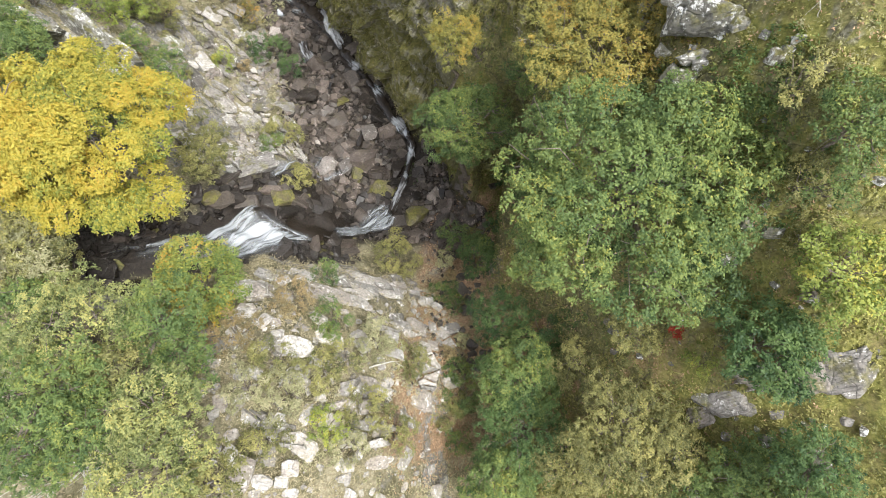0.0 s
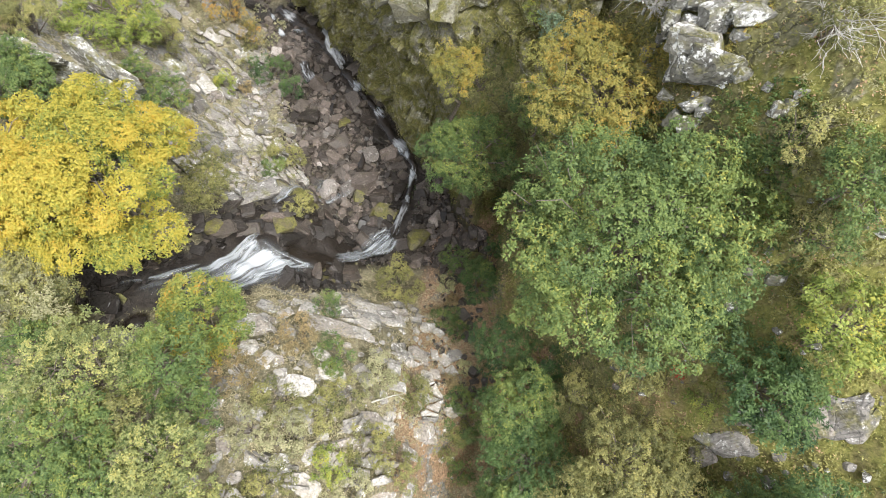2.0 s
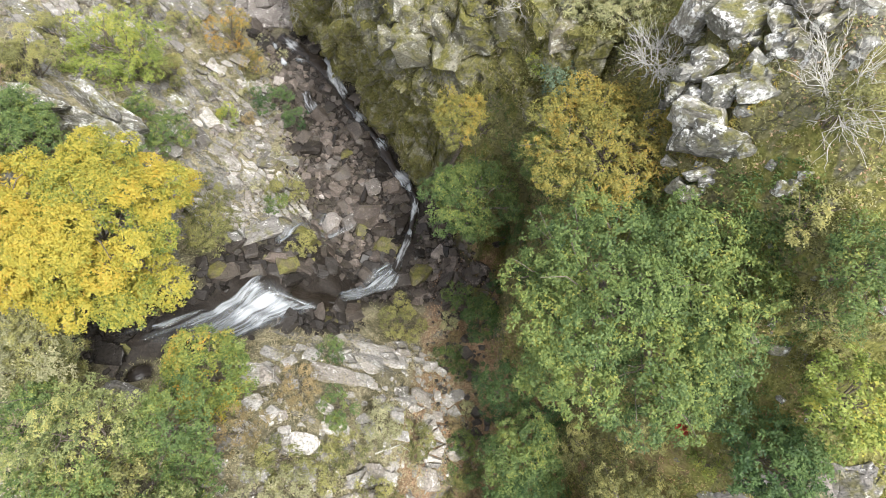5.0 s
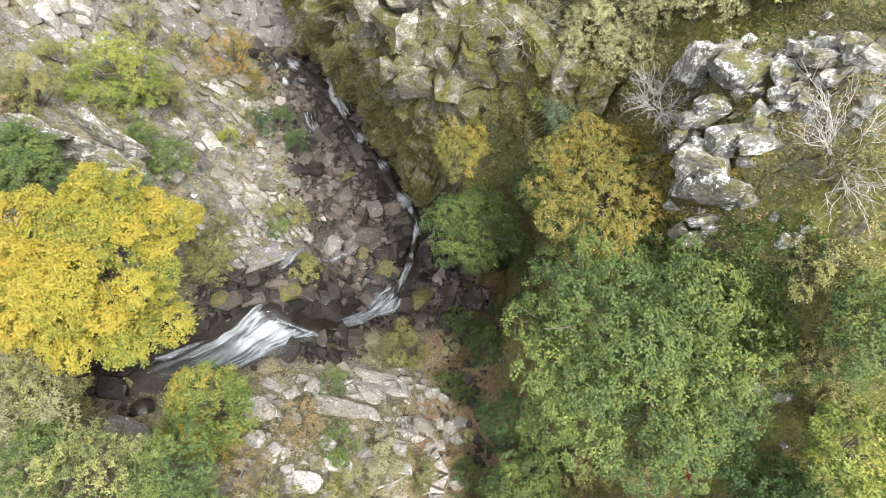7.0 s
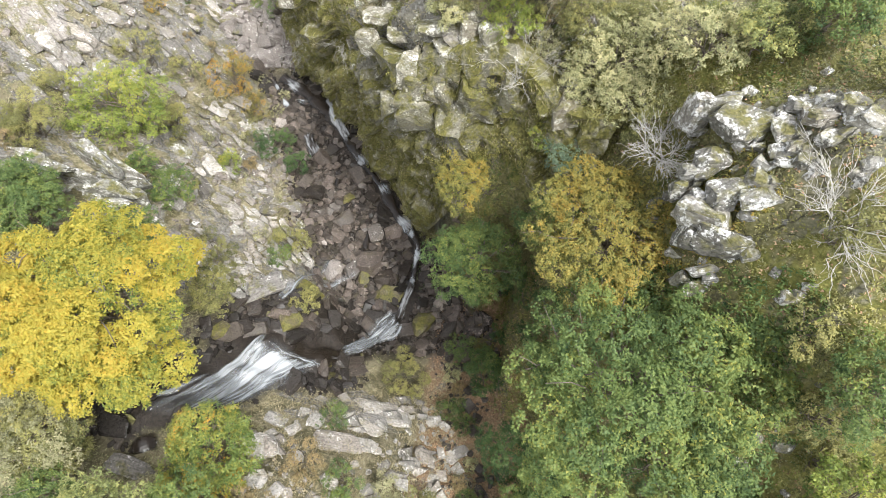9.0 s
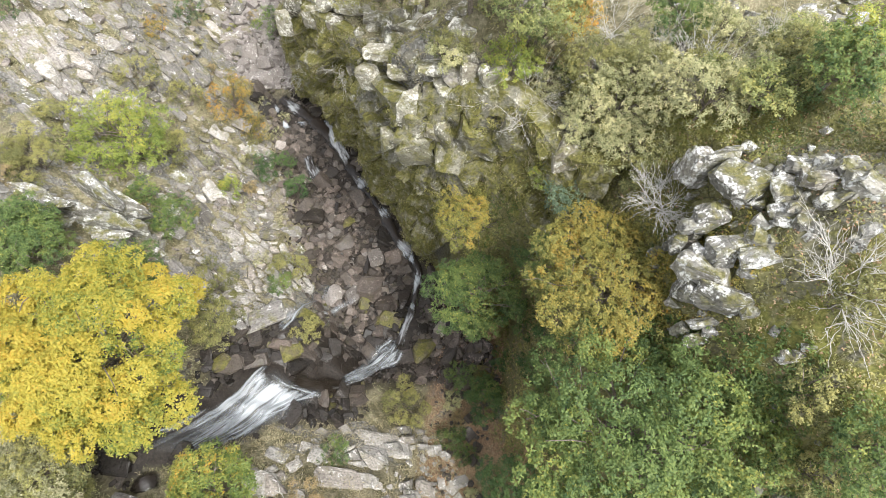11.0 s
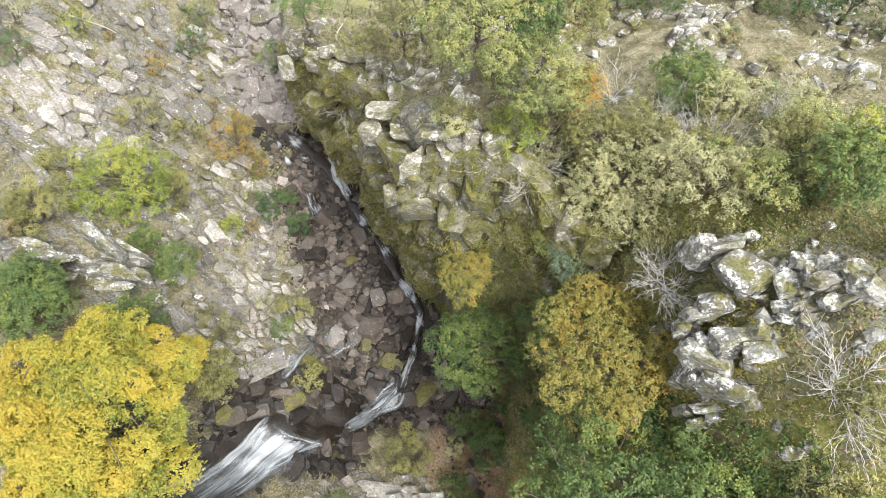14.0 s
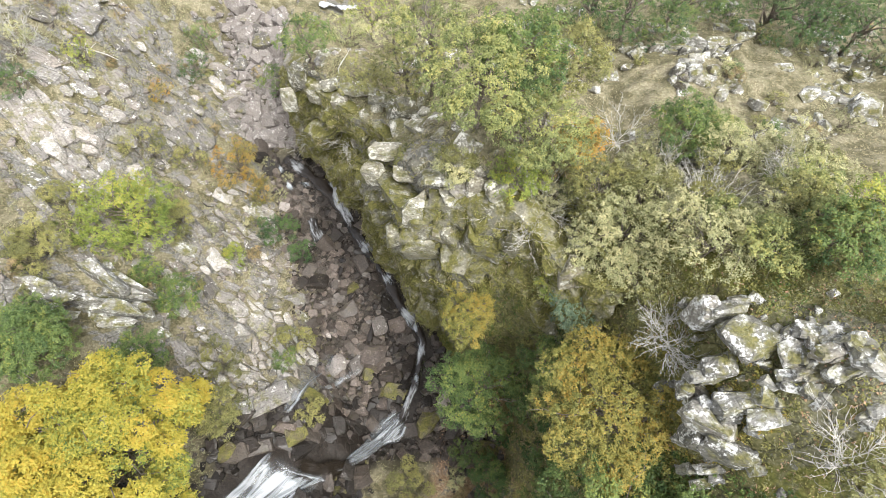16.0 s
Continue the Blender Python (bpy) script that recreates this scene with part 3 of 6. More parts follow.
def tree(name, label, x, y, radius, rise, leaf, leaf_size, seed, density=130, per=16, flat=0.72, bark=None):
    """A broadleaf tree: its crown's middle stands `rise` over the ground at x, y."""
    rng = np.random.RandomState(seed)
    base = float(ground(x, y))
    thing = tagged(new(name), label, "tree")
    thing.location = (x, y, base)
    tall = radius * flat
    sprays, out, tone, tips = crown_sprays(radius, tall, rng, density)
    sprays = sprays + (0, 0, rise)
    floor = ground(sprays[:, 0] + x, sprays[:, 1] + y) - base + 0.15
    sprays[:, 2] = np.maximum(sprays[:, 2], floor)
    thick = 0.03 * (radius + rise * 0.5)
    fork = np.array((rng.normal(0, 0.15), rng.normal(0, 0.15), max(0.4, rise - 0.75 * tall)))
    bole = limb_path((0, 0, -0.4), fork, rng, 0.0)
    stem = limb_path(fork, fork + (0, 0, tall * 1.1), rng, 0.0)
    v, f = tube(np.concatenate([bole, stem[1:]]), np.linspace(thick, thick * 0.2, len(bole) + len(stem) - 1), 7)
    part("trunk", mesh_of("trunk", v, f, bark or BARK, True), thing)
    for k, tip in enumerate(tips[:: max(1, len(tips) // (5 + int(radius * 2)))]):
        end = tip + (0, 0, rise)
        start = fork + (0, 0, rng.uniform(0, 0.5) * tall)
        p = limb_path(start, end, rng)
        pieces = [tube(p, np.linspace(thick * 0.45, thick * 0.1, len(p)))]
        for _ in range(4):
            q = p[rng.randint(2, len(p) - 1)]
            away = q + (end - q) * 0.6 + rng.normal(0, 0.2 * radius, 3) * (1, 1, 0.6)
            pieces.append(tube(limb_path(q, away, rng, 0.05, 5), np.linspace(thick * 0.16, thick * 0.05, 5), 4))
        v, f = joined(pieces)
        part("limb", mesh_of("limb", v, f, bark or BARK, True), thing)
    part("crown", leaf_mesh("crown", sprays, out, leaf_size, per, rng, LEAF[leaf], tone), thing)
    return thing


def shrub(name, label, x, y, radius, leaf, seed, leaf_size=0.07, density=240, per=11):
    rng = np.random.RandomState(seed)
    base = float(ground(x, y))
    thing = tagged(new(name), label, "shrub")
    thing.location = (x, y, base)
    sprays, out, tone, tips = crown_sprays(radius, radius * 0.85, rng, density, lobes=int(6 + 5 * radius), low=-0.35)
    floor = ground(sprays[:, 0] + x, sprays[:, 1] + y) - base + 0.05
    sprays[:, 2] = np.maximum(sprays[:, 2] + radius * 0.65, floor)
    pieces = []
    for tip in tips[:: max(1, len(tips) // 11)]:
        p = limb_path(rng.normal(0, 0.06, 3) * (1, 1, 0) + (0, 0, -0.15), tip + (0, 0, radius * 0.65), rng, 0.05, 5)
        pieces.append(tube(p, np.linspace(0.03, 0.008, 5) * (0.6 + radius * 0.5), 4))
    v, f = joined(pieces)
    part("stem", mesh_of("stem", v, f, BARK, True), thing)
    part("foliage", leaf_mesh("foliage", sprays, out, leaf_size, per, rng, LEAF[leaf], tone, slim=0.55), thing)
    return thing


def bare_tree(label, x, y, radius, rise, seed):
    """A leafless tree with pale branches and fine twigs."""
    rng = np.random.RandomState(seed)
    base = float(ground(x, y))
    thing = tagged(new("bare_tree"), label, "tree")
    thing.location = (x, y, base)
    fork = np.array((0, 0, max(0.3, rise * 0.4)))
    v, f = tube(limb_path((0, 0, -0.3), fork, rng, 0), np.linspace(0.07, 0.05, 6) * (0.5 + radius * 0.4), 6)
    part("trunk", mesh_of("trunk", v, f, PALE_BARK, True), thing)
    for k in range(8):
        a = k * 2.4 + rng.uniform(-0.4, 0.4)
        end = fork + np.array((math.cos(a) * radius, math.sin(a) * radius, rng.uniform(0.2, 0.9) * radius + 0.3)) * rng.uniform(0.7, 1.05)
        p = limb_path(fork, end, rng, 0.08, 7)
        pieces = [tube(p, np.linspace(0.022, 0.006, 7) * (0.6 + radius * 0.35), 5)]
        for _ in range(9):
            q = p[rng.randint(2, 6)]
            away = q + (end - fork) * rng.uniform(0.2, 0.5) + rng.normal(0, 0.22 * radius, 3)
            w = limb_path(q, away, rng, 0.05, 5)
            pieces.append(tube(w, np.linspace(0.011, 0.004, 5) * (0.6 + radius * 0.3), 4))
            for _ in range(4):
                s = w[rng.randint(1, 5)]
                pieces.append(tube(limb_path(s, s + (away - q) * 0.35 + rng.normal(0, 0.11 * radius, 3), rng, 0, 4), np.linspace(0.008, 0.004, 4), 3))
        v, f = joined(pieces)
        part("branch", mesh_of("branch", v, f, PALE_BARK, True), thing)
    return thing


def dead_log(label, x, y, long, turn, thick):
    """A bleached stem lying on the ground, with two broken stubs."""
    rng = np.random.RandomState(int(x * 10) % 997)
    a = radians(turn)
    px = x + np.cos(a) * long * np.linspace(-0.5, 0.5, 8)
    py = y + np.sin(a) * long * np.linspace(-0.5, 0.5, 8)
    path = np.stack([px, py, ground(px, py) + thick * 1.2 + 0.25], -1)
    path[:, 2] = np.interp(np.arange(8), (0, 3.5, 7), (path[0, 2], path[2:6, 2].max(), path[-1, 2]))
    path[1:-1] += rng.normal(0, 0.03 * long, (6, 3)) * (1, 1, 0.3)
    thing = tagged(new("dead_log"), label, "log", "dead wood")
    thing.location = path[0]
    v, f = tube(path - path[0], np.linspace(thick, thick * 0.4, 8), 7)
    part("stem", mesh_of("stem", v, f, PALE_BARK, True), thing)
    for k in (3, 5):
        q = path[k] - path[0]
        v, f = tube(limb_path(q, q + rng.normal(0, 0.22 * long, 3) * (1, 1, 0.2) + (0, 0, 0.15), rng, 0.0, 4), np.linspace(thick * 0.45, thick * 0.15, 4), 5)
        part("stub", mesh_of("stub", v, f, PALE_BARK, True), thing)
    return thing


LEAFY = {"yellow": "bright yellow", "green": "mid green", "warm": "yellowish green", "turning": "green and orange", "dark": "dark green", "blue": "blue-green", "lime": "yellow-green", "olive": "olive", "pale": "pale grey-green", "grey": "greyish green",
         "orange": "orange and gold", "rust": "rusty orange", "russet": "brownish", "red": "red"}
SIZES = {"chestnut": 0.108, "maple": 0.10, "oak": 0.085}
FULL = {"yellow": 400, "pale": 150, "lime": 140, "orange": 250}
SEEDS = iter(range(100, 1000))


def grow(kind, leaf, x, y, radius, rise):
    girth = "broad" if radius > 2.2 else "small"
    return tree(kind + "_tree", f"{girth} {kind} tree with {LEAFY[leaf]} autumn leaves on the slope", x, y, radius, rise, leaf, SIZES[kind] * (1.05 if leaf == "yellow" else 0.85 if leaf == "pale" else 1.0), next(SEEDS), density=FULL.get(leaf, 190 if kind == "chestnut" else 180) * (0.3 if y > 36 else 0.6 if y > 29 else 1.0))


def bush(leaf, x, y, radius):
    return shrub("shrub", f"low bushy shrub with {LEAFY[leaf]} leaves among the rocks", x, y, radius, leaf, next(SEEDS), density=130 if y > 29 else 240)


def snag(x, y, radius, rise):
    return bare_tree("leafless tree with bleached grey branches and twigs", x, y, radius, rise, next(SEEDS))


grow("chestnut", "yellow", -16.0, 12.3, 4.96, 5.0)
grow("chestnut", "green", 6.6, 8.4, 5.08, 6.0)
grow("oak", "orange", 6.3, 14.2, 3.4, 3.3)
grow("maple", "green", 1.3, 15.7, 2.71, 7.0)
grow("oak", "orange", 0.5, 19.0, 1.61, 6.6)
grow("oak", "warm", -13.0, 3.5, 2.55, 3.5)
grow("oak", "green", -10.1, 4.1, 1.76, 3.0)
grow("oak", "green", -13.0, 1.4, 2.19, 3.5)
grow("oak", "olive", -16.8, 7.0, 2.20, 3.0)
grow("oak", "warm", -8.9, 0.9, 1.62, 3.0)
grow("oak", "warm", -8.9, -0.8, 2.06, 2.5)
grow("oak", "grey", -16.8, 6.7, 2.19, 3.0)
grow("chestnut", "turning", -10.4, 6.4, 2.27, 2.0)
grow("oak", "dark", 2.9, 6.2, 1.74, 3.0)
grow("chestnut", "green", 3.7, 3.0, 2.39, 4.0)
grow("oak", "dark", 3.8, 0.3, 2.41, 4.0)
grow("chestnut", "green", 2.5, -1.7, 1.92, 4.0)
grow("oak", "olive", 7.4, 0.4, 2.63, 4.0)
grow("oak", "olive", 8.9, -0.4, 1.58, 3.0)
grow("chestnut", "dark", 10.9, 2.9, 1.84, 2.0)
grow("chestnut", "lime", 12.3, 4.7, 1.84, 2.5)
grow("oak", "green", 11.3, 8.1, 1.54, 2.0)
grow("oak", "dark", 12.0, -0.8, 1.64, 3.0)
grow("oak", "green", 10.8, -1.4, 1.44, 2.0)
grow("oak", "olive", 7.8, 4.1, 1.20, 2.0)
grow("oak", "green", -17.4, 21.7, 1.55, 1.6)
grow("oak", "lime", -20.5, 26.3, 3.32, 2.5)
grow("oak", "green", -19.0, 22.9, 1.0, 1.0)
grow("oak", "green", -20.6, 17.4, 2.30, 3.0)
grow("oak", "green", -17.4, 17.2, 2.0, 2.4)
grow("oak", "olive", -13.1, 14.7, 1.66, 2.0)
grow("oak", "green", -20.9, 18.1, 2.17, 3.0)
grow("oak", "lime", 4.4, 19.7, 0.83, 2.0)
grow("oak", "blue", 5.2, 18.6, 1.18, 2.0)
grow("oak", "pale", 6.9, 19.3, 1.35, 1.4)
grow("oak", "pale", 8.7, 19.2, 1.45, 1.4)
grow("oak", "warm", 10.0, 18.9, 1.2, 1.2)
grow("oak", "olive", 11.6, 18.9, 1.2, 1.2)
grow("oak", "lime", 12.5, 16.2, 0.95, 1.2)
grow("oak", "pale", 6.6, 20.8, 1.89, 2.0)
grow("oak", "warm", 0.9, 25.8, 2.5, 3.4)
grow("oak", "warm", 3.2, 24.4, 2.1, 3.2)
grow("oak", "green", 2.4, 27.1, 2.2, 4.0)
grow("oak", "warm", -1.3, 31.6, 2.32, 5.0)
grow("oak", "olive", 4.3, 27.6, 2.17, 4.0)
grow("oak", "rust", 4.9, 24.3, 1.18, 3.0)
grow("oak", "lime", -6.9, 46.7, 2.56, 3.0)
grow("oak", "green", -8.7, 35.5, 1.75, 3.0)
grow("oak", "green", 10.1, 26.0, 1.66, 2.0)
grow("oak", "lime", 12.1, 19.6, 0.91, 2.0)
grow("oak", "dark", -21.6, 42.8, 1.62, 1.5)
grow("oak", "olive", -5.4, 33.3, 1.57, 2.0)
grow("oak", "green", -21.7, 46.1, 1.55, 2.0)
grow("oak", "green", -15.6, 4.3, 1.94, 3.0)
grow("oak", "olive", -11.5, 1.9, 1.78, 2.5)
grow("oak", "green", -11.1, 0.4, 1.95, 2.5)
grow("oak", "green", -14.0, -0.2, 1.90, 2.5)
grow("oak", "green", -9.2, 2.7, 1.30, 2.0)
grow("oak", "olive", -7.7, -1.2, 1.29, 1.5)
grow("oak", "grey", -18.5, 8.8, 1.82, 2.0)
grow("oak", "olive", 5.6, -0.9, 2.06, 3.0)
grow("oak", "green", 10.0, -1.6, 1.55, 1.5)
grow("oak", "green", 11.8, -1.2, 1.58, 1.5)
grow("oak", "pale", 5.8, 20.8, 1.72, 2.0)
grow("oak", "pale", 7.9, 20.4, 1.38, 1.2)
grow("oak", "olive", -2.6, 32.7, 2.18, 3.0)
grow("oak", "lime", 2.6, 23.6, 1.3, 1.6)
grow("oak", "pale", -3.5, 36.4, 2.22, 3.0)
grow("oak", "olive", 6.0, 23.2, 1.52, 1.5)
grow("oak", "pale", 8.5, 20.6, 1.09, 1.5)
grow("oak", "green", 11.4, 18.6, 1.35, 1.5)
grow("oak", "dark", 10.9, 37.6, 3.14, 3.0)
grow("oak", "green", 14.8, 40.3, 3.41, 3.0)
grow("oak", "dark", 21.7, 40.1, 3.97, 3.0)
grow("oak", "dark", 24.4, 39.5, 3.42, 3.0)
grow("oak", "dark", 27.2, 38.6, 3.35, 3.0)
grow("oak", "green", 8.9, 39.5, 3.28, 3.0)
grow("oak", "dark", 20.2, 43.8, 4.28, 3.0)
grow("oak", "green", 28.9, 44.8, 4.81, 3.0)
grow("oak", "green", 4.7, 16.5, 1.71, 2.0)
bush("green", -4.9, 5.0, 1.04)
bush("russet", -6.6, 5.9, 1.12)
bush("green", -6.0, 7.9, 0.87)
bush("olive", -2.9, 10.6, 1.66)
bush("olive", -4.4, 3.4, 0.95)
bush("lime", -4.6, 0.6, 0.91)
bush("olive", -6.7, 0.0, 1.02)
bush("olive", -2.1, 0.4, 1.12)
bush("olive", -5.1, 2.6, 1.02)
bush("olive", -6.7, 2.9, 0.99)
bush("green", -0.1, 8.5, 0.95)
bush("green", 2.3, 11.3, 1.41)
bush("green", 1.1, 2.3, 1.19)
bush("olive", -10.8, 19.4, 1.60)
bush("green", -11.0, 18.0, 0.87)
bush("olive", -8.6, 14.9, 0.97)
bush("dark", -13.7, 28.6, 1.58)
bush("dark", -11.6, 26.8, 1.21)
bush("lime", -15.9, 25.8, 1.06)
bush("rust", -16.7, 33.4, 2.46)
bush("rust", -15.4, 32.0, 1.27)
bush("lime", -6.7, 31.2, 0.94)
bush("olive", -23.2, 23.6, 1.26)
bush("olive", -14.6, 17.5, 1.76)
bush("olive", -16.8, 6.8, 1.50)
bush("green", -14.9, 42.3, 1.87)
bush("rust", -22.5, 38.3, 1.22)
bush("lime", -26.3, 38.7, 1.43)
bush("olive", -0.1, 24.5, 1.15)
bush("pale", -28.0, 36.7, 1.63)
bush("olive", -4.7, 28.9, 0.81)
bush("red", 9.2, 4.1, 0.31)
bush("lime", 10.0, 2.9, 0.65)
bush("green", 11.9, 2.2, 0.98)
bush("pale", -0.0, 24.3, 1.07)
bush("olive", 7.7, 22.3, 1.76)
bush("pale", 9.5, 19.7, 1.18)
bush("green", 10.9, 19.1, 0.92)
bush("olive", 12.1, 20.5, 0.97)
bush("olive", 10.6, 12.1, 1.0)
bush("green", 11.7, 7.4, 1.00)
bush("olive", 7.4, 18.0, 1.0)
bush("green", 4.9, 10.5, 1.50)
bush("olive", -19.4, 27.5, 1.96)
bush("olive", -23.2, 22.3, 1.07)
bush("rust", -21.9, 29.8, 0.94)
bush("green", -21.1, 18.3, 1.74)
bush("lime", -20.7, 27.3, 2.23)
bush("green", 13.9, 37.2, 1.79)
bush("olive", 6.7, 19.6, 1.40)
bush("pale", 11.0, 20.8, 0.91)
bush("olive", 13.5, 19.7, 1.12)
bush("olive", 3.9, 24.8, 1.34)
bush("olive", 1.9, 22.4, 1.27)
bush("olive", 10.4, 9.8, 0.99)
bush("olive", 11.4, 8.5, 0.98)
bush("olive", 11.1, 7.5, 1.05)
bush("olive", 11.9, 6.1, 1.08)
bush("green", 9.8, 5.0, 1.23)
bush("olive", 6.5, 3.6, 1.64)
bush("dark", 5.3, 5.1, 1.49)
bush("olive", 10.5, 3.5, 1.04)
bush("pale", -8.0, 42.8, 2.01)
bush("olive", -21.9, 32.5, 2.02)
bush("olive", -23.7, 27.0, 1.56)
bush("olive", -23.1, 23.1, 1.88)
bush("dark", -27.4, 34.1, 1.43)
bush("olive", -20.0, 33.4, 1.51)
bush("grey", -3.2, 4.4, 1.17)
bush("olive", -1.5, 3.7, 1.12)
bush("grey", -6.1, 1.6, 1.08)
bush("grey", -7.3, 1.8, 0.96)
bush("olive", -3.4, 1.4, 1.07)
bush("russet", -8.4, 4.1, 1.04)
bush("grey", -3.7, -0.2, 0.91)
bush("green", 0.6, 12.3, 1.09)
bush("dark", 2.1, 10.6, 1.59)
bush("olive", -3.4, 25.5, 1.52)
bush("olive", 2.0, 19.6, 1.29)
bush("green", 0.9, 20.1, 0.57)
bush("olive", 4.5, 17.9, 1.40)
snag(-10.8, 36.6, 2.44, 2.0)
snag(7.5, 16.7, 1.2, 1.0)
snag(10.4, 12.3, 1.44, 1.5)
snag(3.4, 22.4, 1.84, 1.5)
snag(-7.1, 33.3, 1.85, 1.5)
snag(-15.2, 1.6, 1.24, 2.0)
snag(-10.6, 1.2, 0.87, 2.0)
snag(-12.5, -0.9, 1.86, 2.0)
snag(-28.0, 37.2, 2.00, 1.0)
snag(9.1, 21.5, 1.29, 1.0)
snag(3.6, 22.8, 1.41, 2.0)
snag(7.6, 16.3, 1.21, 1.0)

HEATH = np.random.RandomState(91)
for _ in range(105):
    x, y = HEATH.uniform(4, 32), HEATH.uniform(22, 44)
    if value_noise(np.float64(x / 3), np.float64(y / 3)) > -0.2:
        bush(("olive", "grey", "green", "russet", "pale")[HEATH.randint(5)], round(x, 1), round(y, 1), round(HEATH.uniform(0.35, 0.95), 2))
for _ in range(95):
    x, y = HEATH.uniform(-32, -13), HEATH.uniform(17, 46)
    if value_noise(np.float64(x / 3 + 5), np.float64(y / 3)) > -0.1:
        bush(("olive", "grey", "russet")[HEATH.randint(3)], round(x, 1), round(y, 1), round(HEATH.uniform(0.3, 0.75), 2))
for k in range(62):
    x, y = HEATH.uniform(3.5, 15.5), HEATH.uniform(19.6, 27.5)
    if k % 3 == 0:
        grow("oak", ("warm", "pale", "olive", "grey")[HEATH.randint(4)], round(x, 1), round(y, 1), round(HEATH.uniform(0.7, 1.25), 2), 1.0)
    else:
        bush(("olive", "pale", "warm", "grey", "grey")[HEATH.randint(5)], round(x, 1), round(y, 1), round(HEATH.uniform(0.45, 1.1), 2))
for x, y in ((6.2, 22.4), (9.3, 24.2), (11.6, 21.6), (13.3, 23.0), (7.6, 26.3)):
    snag(x, y, HEATH.uniform(0.8, 1.3), 0.9)
for x, y, r in ((3.4, 13.2, 0.9), (4.2, 14.3, 0.8), (4.6, 12.4, 1.1), (3.9, 16.6, 0.8), (4.4, 15.6, 0.7), (5.0, 13.6, 0.8)):
    bush("dark", x, y, r)
for x, y, long, turn, thick in ((13.3, 24.7, 1.5, -65, 0.10), (-26.1, 39.9, 2.1, 10, 0.07), (-26.6, 40.0, 1.2, -70, 0.06), (-8.2, 6.4, 1.3, -35, 0.05), (-2.6, 3.4, 1.6, 20, 0.04), (-7.1, 34.7, 2.1, 70, 0.08)):
    dead_log("bleached dead stem lying on the rocks", x, y, long, turn, thick)
for x, y, r in ((0.4, 9.8, 0.6), (0.8, 7.7, 0.8), (1.1, 5.5, 0.5), (0.8, 3.6, 0.9), (1.0, 1.9, 0.6), (0.8, -0.1, 0.8), (0.1, 10.7, 0.7), (0.4, 4.5, 0.6), (0.2, 1.3, 0.9)):
    bush(("olive", "pale", "olive", "green", "russet")[int(x * 10) % 5], x, y, r)

# ---- rocks ----
ROCK = {"black": BLACK, "brown": BROWN, "mossy": MOSSY, "face": FACE, "pink": PINK, "granite": GRANITE, "lichen": LICHEN, "cliff": CLIFF, "wet": WET, "wall": WALL_ROCK, "bright": BRIGHT}
SAYS = {"granite": "pale grey granite", "lichen": "grey granite with white lichen", "cliff": "mossy grey-green granite", "wet": "wet dark brown", "pink": "pinkish grey", "black": "black wet", "brown": "pinkish brown", "mossy": "olive mossy", "wall": "mottled grey mossy granite", "bright": "whitish weathered granite"}


def stone_mesh(name, seed, shape, mat, cuts):
    """A broken stone about one metre across: a hull of scattered points with worn edges and a rough skin."""
    rng = np.random.RandomState(seed)
    bm = bmesh.new()
    count, power = {"boulder": (26, 0.75), "stream": (17, 0.46), "slab": (20, 0.45), "block": (16, 0.46)}[shape]
    d = rng.normal(0, 1, (count, 3))
    d /= np.linalg.norm(d, axis=1)[:, None]
    d = np.sign(d) * np.abs(d) ** power
    d = d / np.abs(d).max(axis=0) * 0.5 * rng.uniform(0.86, 1.0, (count, 1))
    for p in d:
        bm.verts.new(p)
    hull = bmesh.ops.convex_hull(bm, input=bm.verts)
    loose = [v for v in bm.verts if not v.link_faces]
    bmesh.ops.delete(bm, geom=loose, context="VERTS")
    bmesh.ops.dissolve_limit(bm, angle_limit=radians(9), verts=bm.verts[:], edges=bm.edges[:])
    if cuts >= 0:
        bmesh.ops.bevel(bm, geom=bm.edges[:], offset=0.035 if shape != "boulder" else 0.06, segments=1, affect="EDGES", clamp_overlap=True)
    bmesh.ops.triangulate(bm, faces=bm.faces[:])
    if cuts > 0:
        bmesh.ops.subdivide_edges(bm, edges=bm.edges[:], cuts=cuts, use_grid_fill=True)
        for v in bm.verts:
            q = v.co * 3.1 + Vector((seed * 3.7, 0, 0))
            v.co += v.normal * (0.06 * noise.fractal(q, 1.0, 2.0, 4) + 0.03 * noise.noise(v.co * 11))
    me = bpy.data.meshes.new(name)
    bm.to_mesh(me)
    bm.free()
    me.materials.append(mat)
    return me


STONES = {}


def stone(shape, mat, seed, cuts=1):
    key = (shape, mat, seed % 6, cuts)
    if key not in STONES:
        STONES[key] = stone_mesh("stone", 10 * (seed % 6) + len(shape), shape, ROCK[mat], cuts)
    return STONES[key]


def slope_turn(x, y, amount):
    """The tilt that lays a thing along the ground."""
    e = 0.6
    gx = float(ground(x + e, y, 0.0) - ground(x - e, y, 0.0)) / (2 * e)
    gy = float(ground(x, y + e, 0.0) - ground(x, y - e, 0.0)) / (2 * e)
    normal = Vector((-gx * amount, -gy * amount, 1)).normalized()
    return Vector((0, 0, 1)).rotation_difference(normal).to_matrix().to_4x4()


ROCK_RNG = np.random.RandomState(77)
ROCK_NAMES = {"boulder": "boulder", "stream": "boulder", "slab": "rock_slab", "block": "rock_block"}
PLACED = []


